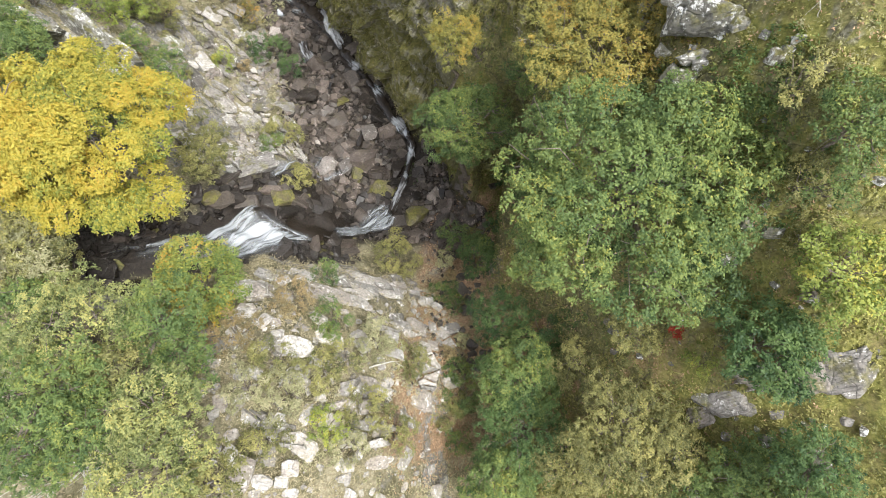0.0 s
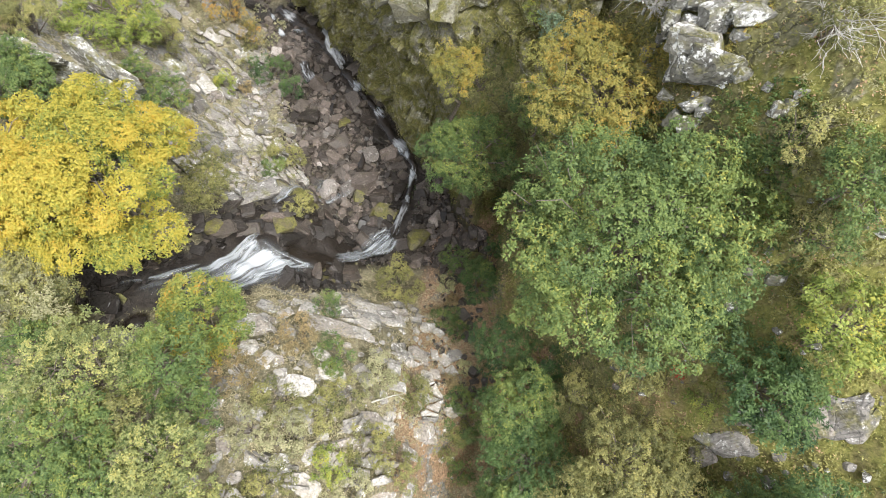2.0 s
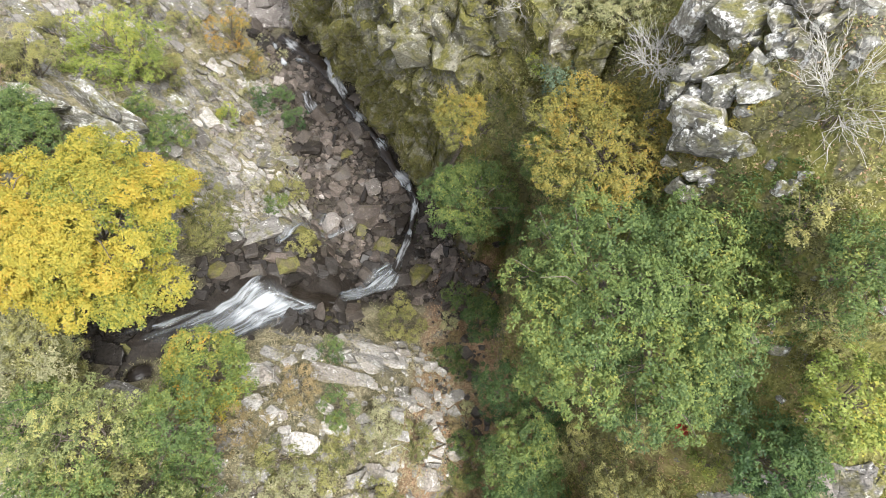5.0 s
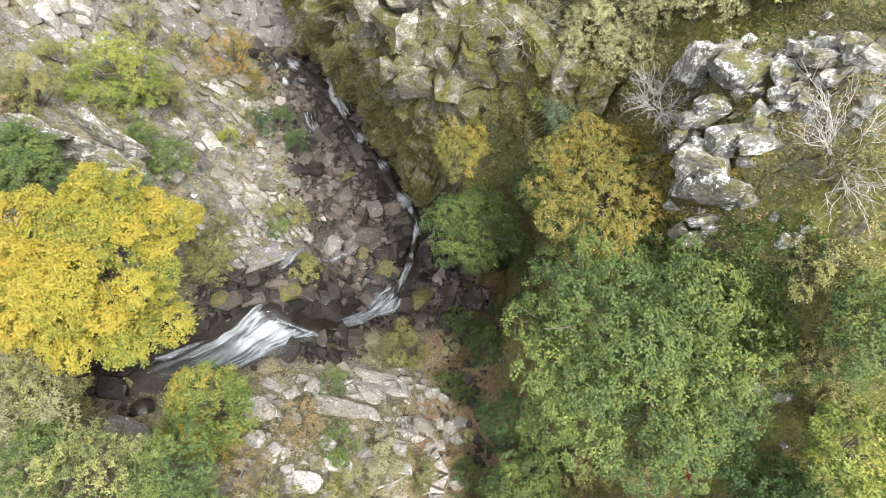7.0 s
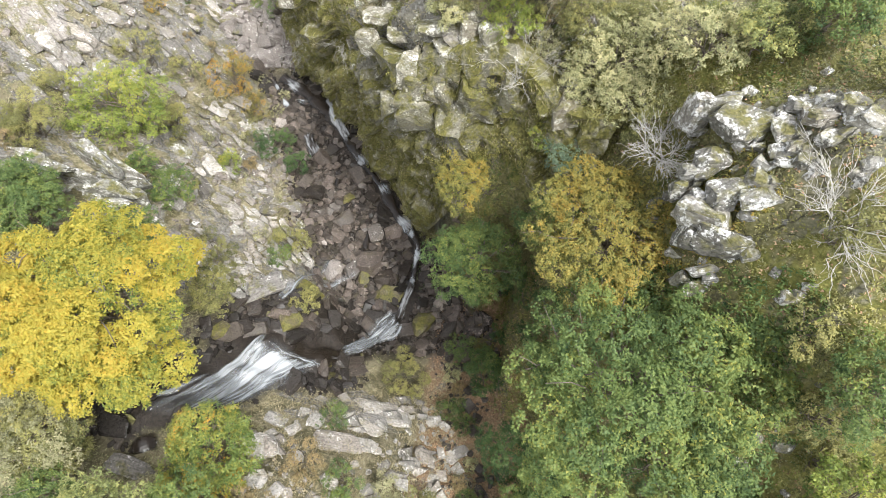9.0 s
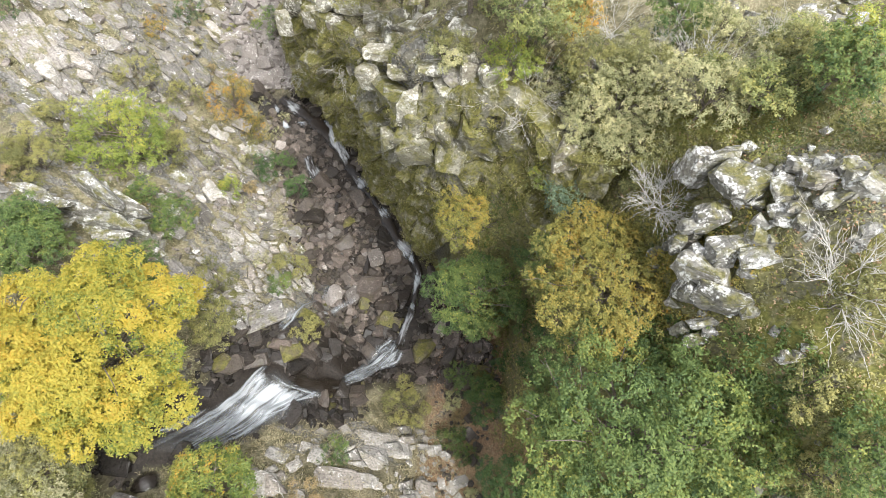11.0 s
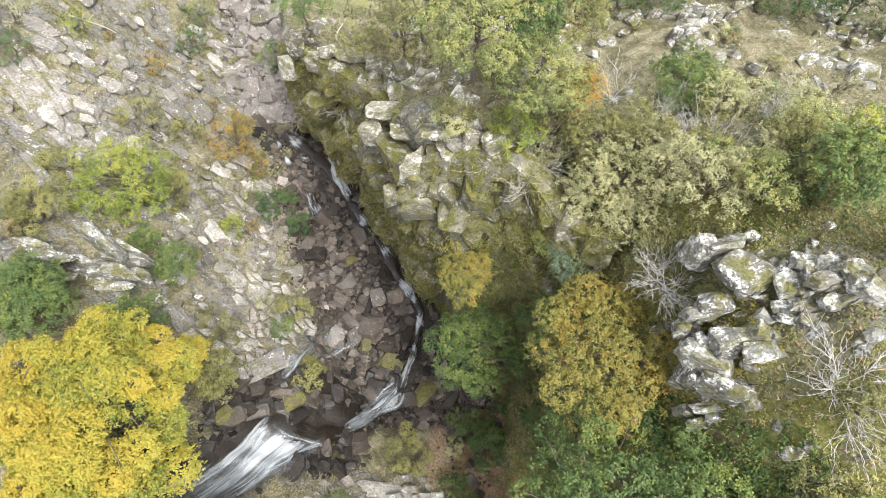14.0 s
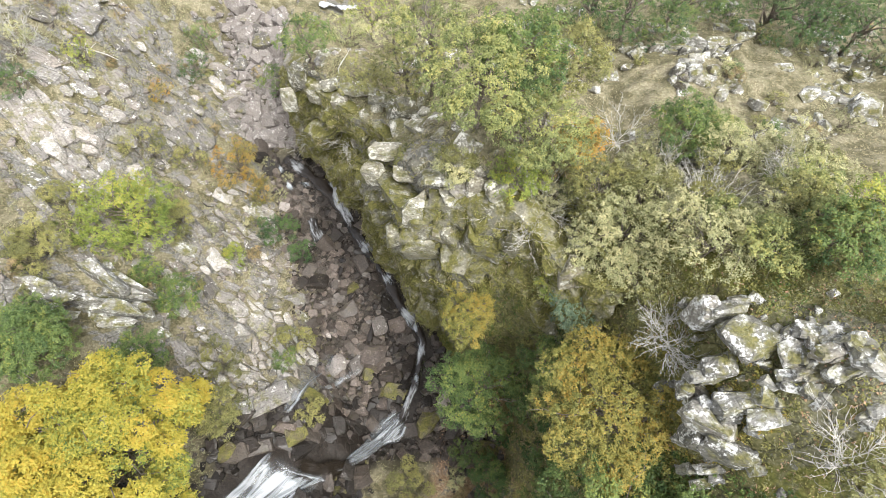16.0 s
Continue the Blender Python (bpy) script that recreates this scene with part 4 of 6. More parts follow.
def rock(shape, mat, x, y, long, wide, turn, high=None, group="", sink=0.3):
    """One stone on the ground: its length, width and turn in plan."""
    flat = {"boulder": 0.8, "stream": 0.62, "slab": 0.5, "block": 0.85}[shape]
    high = high or flat * (0.5 * wide + 0.2 * long)
    if shape == "slab" and long > 1.8:
        high, sink = high * 0.75, 0.5 if long < 3 else 0.68
    seed = ROCK_RNG.randint(1000)
    me = stone(shape, mat, seed, 2 if long > 3.2 else 1 if long > 1.2 else 0)
    ob = new("wet_rock" if "waterfall" in group else ROCK_NAMES[shape], me)
    tip = 26 if shape == "stream" else 16 if shape == "block" else 9
    lean = pose(0, 0, 0, ROCK_RNG.uniform(-tip, tip), ROCK_RNG.uniform(-tip, tip), turn + ROCK_RNG.uniform(-6, 6))
    z = float(ground(x, y)) + high * (0.5 - sink)
    m = Matrix.Translation((x, y, z)) @ slope_turn(x, y, 0.7) @ lean
    ob.matrix_world = m @ Matrix.Diagonal((long, wide, high, 1))
    what = {"boulder": "rounded boulder", "stream": "angular boulder in the stream bed", "slab": "broken slab set in the slope", "block": "jointed block of the outcrop"}[shape]
    tagged(ob, f"{'large' if long > 1.6 else 'small' if long < 0.7 else 'mid-sized'} {SAYS[mat]} {what}", "rock", group or {"slab": "slabs on the slope", "block": "blocks of the outcrops"}.get(shape, "boulders in the gorge"))
    PLACED.append((x, y, 0.4 * (long + wide) / 2))
    return ob


def scatter(count, seed, x0, x1, y0, y1, wanted, small, large, gap=0.75):
    """Places and sizes for stones where wanted(x, y) is high, kept clear of one another."""
    rng = np.random.RandomState(seed)
    out = []
    taken = list(PLACED)
    for _ in range(count * 40):
        if len(out) >= count:
            break
        x, y = rng.uniform(x0, x1), rng.uniform(y0, y1)
        if rng.rand() > float(wanted(x, y)):
            continue
        size = small + (large - small) * rng.rand() ** 2.6
        near = np.array(taken) if taken else np.zeros((0, 3))
        if len(near) and (np.hypot(near[:, 0] - x, near[:, 1] - y) < (near[:, 2] + size * 0.5) * gap).any():
            continue
        out.append((x, y, size, rng.uniform(0, 180), rng.rand()))
        taken.append((x, y, size * 0.42))
    return out


def jointed(cx, cy, rx, ry, turn, count, mat, seed, rise=0.5, stretch=1.5, says="jointed block jammed in the outcrop", name="rock_block"):
    """An outcrop split by joints into blocks that still lie side by side: each block is a stone of its own."""
    rng = np.random.RandomState(seed)
    ang = np.linspace(0, 2 * np.pi, 22, endpoint=False)
    wobble = 1 + rng.uniform(-0.28, 0.15, 22)
    rim = np.stack([np.cos(ang) * rx * wobble, np.sin(ang) * ry * wobble * stretch], -1)
    seeds = []
    while len(seeds) < count:
        best = [(q, min([np.hypot(*(q - s)) for s in seeds] + [9.9])) for q in rng.uniform(-1, 1, (4, 2)) * (rx, ry * stretch) if (q[0] / rx) ** 2 + (q[1] / ry / stretch) ** 2 < 0.9]
        if best:
            seeds.append(max(best, key=lambda b: b[1])[0])
    a = radians(turn)
    for i, s in enumerate(seeds):
        poly = [p for p in rim]
        for j, o in enumerate(seeds):
            if i == j:
                continue
            mid, way = (s + o) / 2, o - s
            out = []
            for p, q in zip(poly, poly[1:] + poly[:1]):
                dp, dq = np.dot(p - mid, way), np.dot(q - mid, way)
                if dp <= 0:
                    out.append(p)
                if dp * dq < 0:
                    out.append(p + (q - p) * dp / (dp - dq))
            poly = out
            if len(poly) < 3:
                break
        if len(poly) < 3:
            continue
        flat = np.array(poly) / (1, stretch)
        mid = flat.mean(0)
        size = np.sqrt(np.hypot(*(flat - mid).T).max() * np.hypot(*(flat - mid).T).mean())
        if size < 0.16:
            continue
        flat = mid + (flat - mid) * np.maximum(0.4, 1 - rng.uniform(0.02, 0.1) / np.hypot(*(flat - mid).T))[:, None]
        turned = np.stack([flat[:, 0] * np.cos(a) - flat[:, 1] * np.sin(a), flat[:, 0] * np.sin(a) + flat[:, 1] * np.cos(a)], -1)
        x, y = turned.mean(0) + (cx, cy)
        turned = turned - turned.mean(0)
        gx, gy = (float(ground(x + 0.8, y, 0) - ground(x - 0.8, y, 0)) / 1.6, float(ground(x, y + 0.8, 0) - ground(x, y - 0.8, 0)) / 1.6)
        lean = np.clip((gx, gy), -1.2, 1.2) * 0.45 + rng.normal(0, 0.14, 2)
        n = len(turned)
        drop = 0.8 + 1.1 * size * (abs(gx) + abs(gy))
        edge = rng.uniform(0.08, 0.3, n) * size
        rings = [np.column_stack([turned * 1.04, np.full(n, -drop)]),
                 np.column_stack([turned * 1.02, turned @ lean - edge * 1.6]),
                 np.column_stack([turned * 0.97, turned @ lean - edge]),
                 np.column_stack([turned * rng.uniform(0.6, 0.9, (n, 1)), turned @ lean * 0.85])]
        bm = bmesh.new()
        rows = [[bm.verts.new(p) for p in ring] for ring in rings]
        for low, high in zip(rows, rows[1:]):
            for k in range(n):
                bm.faces.new((low[k], low[(k + 1) % n], high[(k + 1) % n], high[k]))
        bm.faces.new(rows[-1])
        bmesh.ops.triangulate(bm, faces=bm.faces[:])
        bmesh.ops.subdivide_edges(bm, edges=[e for e in bm.edges if e.calc_length() > 0.35], cuts=1)
        bmesh.ops.subdivide_edges(bm, edges=[e for e in bm.edges if e.calc_length() > 0.3], cuts=1)
        bmesh.ops.triangulate(bm, faces=bm.faces[:])
        bm.normal_update()
        for v in bm.verts:
            q = v.co * 1.6 + Vector((x, y, seed))
            v.co += v.normal * size * (0.13 * noise.fractal(q, 1.0, 2.0, 4) + 0.03 * noise.noise(v.co * 9))
        me = bpy.data.meshes.new(name)
        bm.to_mesh(me)
        bm.free()
        me.materials.append(ROCK[mat])
        ob = new(name, me)
        ob.location = (x, y, float(ground(x, y)) + rise * rng.uniform(0.15, 1.0))
        tagged(ob, f"{'large' if size > 0.75 else 'small' if size < 0.4 else 'mid-sized'} {SAYS[mat]} {says}", "rock", "blocks of the outcrops")
        PLACED.append((x, y, size))



jointed(14.8, 36.4, 3.6, 1.0, 4, 20, "lichen", 31, rise=1.0, says="pale block of the meadow's outcrop")
jointed(13.4, 32.8, 1.3, 0.9, 60, 8, "lichen", 32, rise=0.7, says="pale block of the meadow's outcrop")
jointed(11.6, 24.9, 1.5, 0.8, 10, 7, "lichen", 33, rise=0.6, says="pale block of the meadow's outcrop")
jointed(12.6, 2.4, 1.9, 0.8, 5, 4, "granite", 14, rise=0.2)
jointed(-4.7, 7.7, 1.5, 0.7, -5, 7, "bright", 15, rise=0.5, says="pale flat rock on the bank", name="rock_ledge")
jointed(-8.8, 6.7, 1.2, 0.7, -15, 5, "bright", 16, rise=0.6, says="pale flat rock on the bank", name="rock_ledge")
jointed(-2.2, 5.7, 1.6, 0.8, 10, 8, "bright", 17, rise=0.4, says="pale flat rock on the bank", name="rock_ledge")
jointed(-3.5, 1.8, 1.3, 0.8, 20, 7, "bright", 18, rise=0.4, says="pale flat rock on the bank", name="rock_ledge")
jointed(-2.6, 8.6, 1.5, 0.8, -10, 8, "bright", 34, rise=0.5, says="pale flat rock on the bank", name="rock_ledge")
jointed(-0.9, 3.6, 0.9, 1.2, 10, 7, "bright", 35, rise=0.5, says="pale flat rock on the bank", name="rock_ledge")
jointed(-6.4, 0.4, 1.3, 0.5, -30, 6, "bright", 36, rise=0.5, says="pale flat rock on the bank", name="rock_ledge")
jointed(-3.2, 0.3, 1.2, 0.7, 10, 5, "bright", 37, rise=0.4, says="pale flat rock on the bank", name="rock_ledge")
jointed(-12.2, 19.6, 3.6, 1.9, -50, 46, "bright", 10, rise=0.4, stretch=1.6, says="jointed block of the rocky slope", name="rock_ledge")
jointed(-13.8, 16.6, 2.8, 1.6, -35, 30, "bright", 11, rise=0.4, stretch=1.7, says="jointed block of the rocky slope", name="rock_ledge")
jointed(-24.0, 30.5, 4.4, 1.9, -42, 16, "bright", 12, rise=0.4, stretch=2.0, says="broad sloping slab of the rocky slope", name="rock_ledge")
jointed(-17.5, 28.0, 3.4, 1.6, -40, 24, "granite", 13, rise=0.4, stretch=1.8, says="jointed block of the rocky slope", name="rock_ledge")

rock("stream", "brown", -5.66, 18.78, 2.17, 2.08, 0)
rock("stream", "brown", -4.43, 17.56, 1.78, 1.31, 0)
rock("stream", "mossy", -4.06, 16.31, 1.93, 1.29, -11)
rock("stream", "black", -3.13, 18.16, 2.33, 1.13, 90)
rock("stream", "mossy", -1.68, 14.35, 2.39, 1.79, 90)
rock("stream", "brown", -4.99, 15.49, 1.04, 0.91, 90)
rock("stream", "black", -4.65, 22.71, 2.07, 1.58, 90)
rock("stream", "brown", -4.06, 21.02, 1.48, 1.36, 0)
rock("stream", "wet", -7.28, 19.32, 1.82, 0.67, -54)
rock("stream", "brown", -7.99, 20.85, 1.85, 1.16, -23)
rock("stream", "wet", -8.68, 13.36, 1.68, 0.96, 0)
rock("stream", "wet", -2.86, 13.72, 1.36, 1.07, 0)
rock("stream", "brown", -9.91, 13.82, 1.65, 0.71, -11)
rock("stream", "brown", -6.40, 15.01, 1.21, 0.81, 0)
rock("stream", "wet", -8.86, 19.15, 1.09, 0.76, 0)
rock("stream", "mossy", -5.91, 17.49, 1.07, 0.93, 0)
rock("stream", "wet", -7.75, 22.16, 1.69, 1.18, 44)
rock("stream", "wet", -8.05, 16.14, 1.02, 0.71, 0)
rock("stream", "wet", -5.02, 13.12, 1.18, 0.71, 0)

rock("slab", "granite", -11.48, 15.22, 3.96, 1.76, 28)
rock("slab", "granite", -13.69, 20.98, 1.96, 1.50, -34)
rock("slab", "granite", -15.04, 21.82, 1.95, 1.30, -34)
rock("slab", "granite", -11.59, 22.74, 1.85, 1.17, 23)
rock("slab", "granite", -13.18, 16.74, 2.39, 1.17, 0)
rock("slab", "granite", -15.06, 19.29, 1.85, 1.06, -23)
rock("slab", "granite", -14.51, 18.26, 2.14, 1.04, 0)
rock("slab", "granite", -12.98, 22.35, 1.46, 0.96, 0)
rock("slab", "granite", -15.80, 22.42, 1.57, 0.92, 0)

rock("slab", "granite", -25.00, 32.83, 1.18, 0.53, 0)
rock("slab", "granite", -23.48, 32.91, 1.05, 0.92, 0)
rock("slab", "granite", -23.13, 31.73, 1.58, 0.64, 0)
rock("slab", "granite", -25.02, 29.72, 0.98, 0.60, 17)
rock("slab", "granite", -26.93, 29.65, 2.18, 0.49, -44)
rock("slab", "granite", -24.40, 26.22, 2.71, 0.63, -39)
rock("slab", "granite", -25.53, 27.39, 0.91, 0.48, 0)
rock("slab", "granite", -18.74, 27.42, 1.80, 0.94, -34)
rock("slab", "granite", -19.82, 25.17, 1.15, 0.87, 0)
rock("slab", "granite", -20.18, 24.48, 0.96, 0.51, -34)
rock("slab", "granite", -18.12, 25.45, 1.04, 0.91, 0)
rock("slab", "granite", -18.50, 30.42, 0.62, 0.45, 0)
rock("slab", "granite", -18.13, 30.34, 0.58, 0.49, 0)
rock("slab", "granite", -19.48, 38.87, 2.55, 1.34, -34)
rock("slab", "granite", -19.84, 35.58, 3.00, 1.47, -44)
rock("slab", "granite", -21.68, 36.18, 2.11, 1.21, -34)
rock("slab", "granite", -21.85, 33.87, 2.41, 1.17, -28)
rock("slab", "granite", -25.20, 30.86, 2.81, 1.22, -44)
rock("slab", "granite", -26.85, 31.25, 3.20, 1.68, -44)
rock("slab", "granite", -24.52, 23.85, 1.12, 0.59, 0)
rock("slab", "granite", -21.96, 32.32, 2.37, 0.76, -23)
rock("slab", "granite", -20.28, 33.01, 1.53, 0.81, 0)
rock("slab", "granite", -23.41, 34.27, 1.60, 0.75, 0)
rock("slab", "granite", -25.66, 30.01, 0.81, 0.51, 0)
rock("slab", "granite", -25.02, 28.69, 0.80, 0.50, 0)
rock("slab", "granite", -22.49, 31.52, 1.07, 0.65, 0)
rock("slab", "granite", -19.04, 26.25, 0.87, 0.64, 0)
rock("slab", "granite", -18.09, 28.02, 1.67, 0.78, -44)

rock("slab", "lichen", -21.13, 22.16, 3.57, 0.67, -23)
rock("slab", "lichen", -20.49, 20.13, 4.23, 0.89, 0)
rock("slab", "lichen", -22.59, 20.78, 2.54, 0.53, -11)
rock("slab", "lichen", -20.71, 20.90, 1.94, 0.57, 5)
rock("slab", "lichen", -21.12, 18.56, 1.46, 0.46, 0)
rock("slab", "lichen", -19.36, 21.54, 2.06, 0.61, -5)
rock("slab", "lichen", -23.31, 21.34, 1.80, 0.45, -23)
rock("slab", "lichen", -19.97, 25.09, 1.50, 0.93, 0)
rock("slab", "lichen", -18.45, 25.52, 1.86, 1.07, -11)
rock("slab", "lichen", -18.88, 27.28, 2.12, 1.21, -23)
rock("slab", "lichen", -17.92, 19.25, 2.46, 0.86, -23)
rock("slab", "lichen", -19.62, 19.39, 2.72, 0.74, -11)

rock("slab", "bright", -8.97, 6.63, 1.41, 1.05, 0)
rock("slab", "bright", -8.61, 5.10, 1.30, 0.58, 0)
rock("slab", "bright", -9.06, 3.57, 1.05, 0.55, 0)
rock("slab", "bright", -8.29, 3.51, 0.69, 0.46, 0)
rock("slab", "bright", -9.06, 2.84, 1.02, 0.45, 0)
rock("slab", "bright", -9.37, 2.14, 0.58, 0.35, 0)
rock("slab", "bright", -9.22, 1.69, 0.52, 0.34, 0)
rock("slab", "bright", -7.33, 0.85, 0.72, 0.50, 0)
rock("slab", "bright", -6.52, 0.56, 1.44, 0.42, -11)
rock("slab", "bright", -5.39, -0.23, 1.30, 0.86, -39)
rock("slab", "bright", -5.71, -0.96, 0.72, 0.67, 0)
rock("slab", "bright", -5.94, -1.42, 0.63, 0.50, 0)
rock("slab", "bright", -2.79, -0.77, 1.96, 0.84, 0)
rock("slab", "bright", -1.10, 1.93, 2.03, 1.17, 0)
rock("slab", "bright", -3.49, 2.39, 1.67, 0.78, 0)
rock("slab", "bright", -1.73, 0.95, 1.74, 0.51, -23)
rock("slab", "bright", -4.48, 7.71, 2.51, 1.20, 0)
rock("slab", "bright", -3.09, 7.95, 2.14, 1.25, 0)
rock("slab", "bright", -4.89, 6.59, 2.52, 0.88, 0)
rock("slab", "bright", -1.14, 7.72, 1.52, 1.06, 0)
rock("slab", "bright", -2.16, 5.58, 1.32, 0.92, 0)
rock("slab", "bright", -1.21, 4.79, 1.58, 0.71, 0)
rock("slab", "bright", -2.31, 3.89, 1.19, 0.63, 0)
rock("slab", "bright", -5.93, 3.42, 1.40, 0.55, 0)
rock("slab", "bright", -6.43, 0.86, 0.81, 0.42, 0)
rock("slab", "bright", -6.57, -0.74, 0.63, 0.41, 0)
rock("slab", "bright", -2.87, 2.11, 0.76, 0.60, 0)
rock("slab", "bright", -0.63, 4.92, 0.93, 0.73, 0)
rock("slab", "bright", -5.09, 3.04, 1.07, 0.37, 0)
rock("slab", "bright", -0.38, -2.38, 1.04, 0.87, 0)
rock("slab", "bright", -3.80, -1.02, 0.68, 0.36, 0)

rock("boulder", "granite", 13.67, 2.24, 2.40, 1.45, 11, sink=0.55)
rock("boulder", "granite", 12.97, 2.12, 1.52, 1.20, 23, sink=0.55)
rock("boulder", "granite", 14.05, 1.90, 1.09, 1.15, 0, sink=0.55)
rock("boulder", "granite", 11.19, 1.44, 2.00, 1.10, 17, sink=0.55)
rock("boulder", "granite", 10.51, 0.99, 1.32, 0.93, 34, sink=0.55)
rock("boulder", "granite", 11.56, 1.25, 1.03, 0.76, 0, sink=0.55)
rock("boulder", "granite", 11.21, 0.16, 0.48, 0.44, 0, sink=0.55)
rock("boulder", "granite", 10.78, 1.27, 0.86, 0.79, 0, sink=0.55)
rock("boulder", "granite", 12.41, 0.92, 0.60, 0.42, 0, sink=0.55)
rock("boulder", "granite", 14.05, 0.63, 0.55, 0.38, 0, sink=0.55)
rock("boulder", "granite", 9.32, 2.97, 0.34, 0.24, 0, sink=0.55)
rock("boulder", "granite", 7.40, 5.00, 0.51, 0.40, 0, sink=0.55)
rock("boulder", "granite", 7.67, 3.76, 0.50, 0.39, 0, sink=0.55)

rock("block", "lichen", 18.65, 42.59, 1.35, 1.07, 0)
rock("block", "lichen", 22.01, 44.32, 1.17, 0.98, 0)
rock("block", "lichen", 21.40, 41.46, 1.77, 1.40, 0)
rock("block", "lichen", 17.22, 37.41, 1.82, 1.06, -23)
rock("block", "lichen", 19.16, 38.15, 1.03, 1.08, 0)
rock("block", "lichen", 13.81, 38.97, 2.06, 1.08, -11)
rock("block", "lichen", 15.66, 39.77, 1.48, 1.11, 0)
rock("block", "lichen", 12.59, 38.03, 1.40, 1.05, 0)
rock("block", "lichen", 14.48, 32.93, 1.08, 0.94, 44)
rock("block", "lichen", 15.78, 34.27, 0.97, 1.02, 0)
rock("block", "lichen", 13.15, 31.79, 1.11, 0.70, 0)
rock("block", "lichen", 17.30, 35.81, 1.01, 0.79, 0)
rock("block", "lichen", 18.41, 39.61, 1.27, 0.89, 0)
rock("block", "lichen", 12.07, 25.08, 1.51, 0.86, 23)
rock("block", "lichen", 11.21, 24.45, 1.21, 0.91, 0)
rock("block", "lichen", 13.51, 26.24, 1.01, 0.76, 34)
rock("block", "lichen", 20.12, 30.47, 1.57, 0.73, -11)
rock("block", "lichen", 19.72, 29.29, 1.08, 0.91, 0)
rock("block", "lichen", 24.30, 31.37, 1.98, 1.51, -17)
rock("block", "lichen", 23.76, 30.10, 1.04, 0.73, 0)
rock("block", "lichen", 16.62, 26.51, 1.14, 0.60, 0)
rock("block", "lichen", 21.00, 35.28, 1.25, 0.66, 0)
rock("block", "lichen", 24.23, 38.16, 1.07, 0.70, 0)
rock("block", "lichen", 22.23, 37.47, 1.22, 0.64, 0)
rock("block", "lichen", 11.32, 36.65, 1.25, 0.66, 0)
rock("block", "lichen", 10.73, 34.52, 1.10, 0.48, 0)
rock("block", "lichen", 8.64, 27.55, 1.19, 0.83, 0)
rock("block", "lichen", 21.30, 38.59, 0.81, 0.57, 0)
rock("block", "lichen", 24.74, 36.74, 0.78, 0.54, 0)
rock("block", "lichen", 14.64, 34.70, 0.97, 0.76, 0)
rock("block", "lichen", 15.71, 35.50, 0.74, 0.66, 0)

rock("slab", "granite", -27.89, 42.92, 3.68, 2.90, 0)
rock("slab", "granite", -25.94, 45.02, 4.05, 1.77, -34)
rock("slab", "granite", -26.70, 32.44, 5.04, 3.07, -44)
rock("slab", "granite", -20.57, 36.53, 4.89, 2.05, -44)
rock("slab", "granite", -19.48, 39.21, 3.50, 1.84, -34)
rock("slab", "granite", -23.46, 40.81, 3.00, 1.05, -34)
rock("slab", "granite", -27.76, 32.67, 2.33, 1.36, -34)
rock("slab", "granite", -24.81, 31.43, 1.65, 1.15, -44)
rock("slab", "granite", -23.70, 34.43, 2.03, 1.22, 0)

rock("boulder", "granite", -16.88, 47.25, 2.26, 1.98, 0)
rock("boulder", "granite", -12.29, 41.17, 2.58, 1.52, 0)
rock("boulder", "granite", -12.27, 39.71, 1.93, 1.35, 0)
rock("boulder", "granite", -17.93, 48.78, 1.52, 1.20, 0)
rock("boulder", "granite", -18.74, 46.65, 1.50, 1.18, 0)
rock("boulder", "granite", -20.12, 44.66, 1.88, 1.18, 0)
rock("boulder", "granite", -18.82, 41.42, 2.18, 1.53, 0)
rock("boulder", "granite", -17.60, 42.58, 1.46, 1.15, 0)
rock("boulder", "granite", -18.01, 40.25, 1.80, 1.13, 0)
rock("boulder", "granite", -18.39, 36.93, 1.71, 0.90, 0)
rock("boulder", "granite", -17.08, 44.17, 1.48, 1.55, 0)
rock("boulder", "granite", -20.90, 44.85, 2.24, 1.18, 0)
rock("boulder", "granite", -18.73, 49.65, 1.92, 1.21, 0)
rock("boulder", "granite", -18.90, 45.01, 1.49, 1.56, 0)
rock("boulder", "granite", -19.79, 42.51, 1.48, 1.16, 0)

rock("block", "cliff", -1.20, 28.06, 1.76, 1.15, 0)
rock("block", "cliff", -2.24, 32.23, 1.84, 1.66, 0)

rock("slab", "bright", -9.13, 6.55, 1.44, 1.42, 0)
rock("slab", "bright", -4.11, 8.29, 3.21, 1.58, 0)
rock("slab", "bright", -5.56, 6.67, 2.62, 1.28, 0)
rock("slab", "bright", -8.53, 7.65, 1.97, 0.75, -17)
rock("slab", "granite", -14.60, 5.73, 2.81, 0.95, -11)
rock("slab", "bright", -5.99, 3.61, 1.63, 0.93, 0)
rock("slab", "bright", -9.34, 3.73, 1.49, 0.78, -39)
rock("slab", "bright", -8.52, 5.22, 1.10, 0.99, 0)
rock("slab", "bright", -4.59, 7.45, 2.45, 0.79, -11)
rock("slab", "bright", -6.37, 6.90, 1.22, 0.73, 0)
rock("slab", "bright", -1.48, 5.83, 1.36, 1.22, 0)
rock("slab", "bright", -2.46, 4.70, 1.03, 0.72, 0)
rock("slab", "bright", -8.26, 3.62, 0.88, 0.77, 0)
rock("slab", "bright", -4.97, 4.14, 1.40, 0.65, 0)
rock("slab", "granite", -12.34, 6.64, 1.02, 0.71, 0)


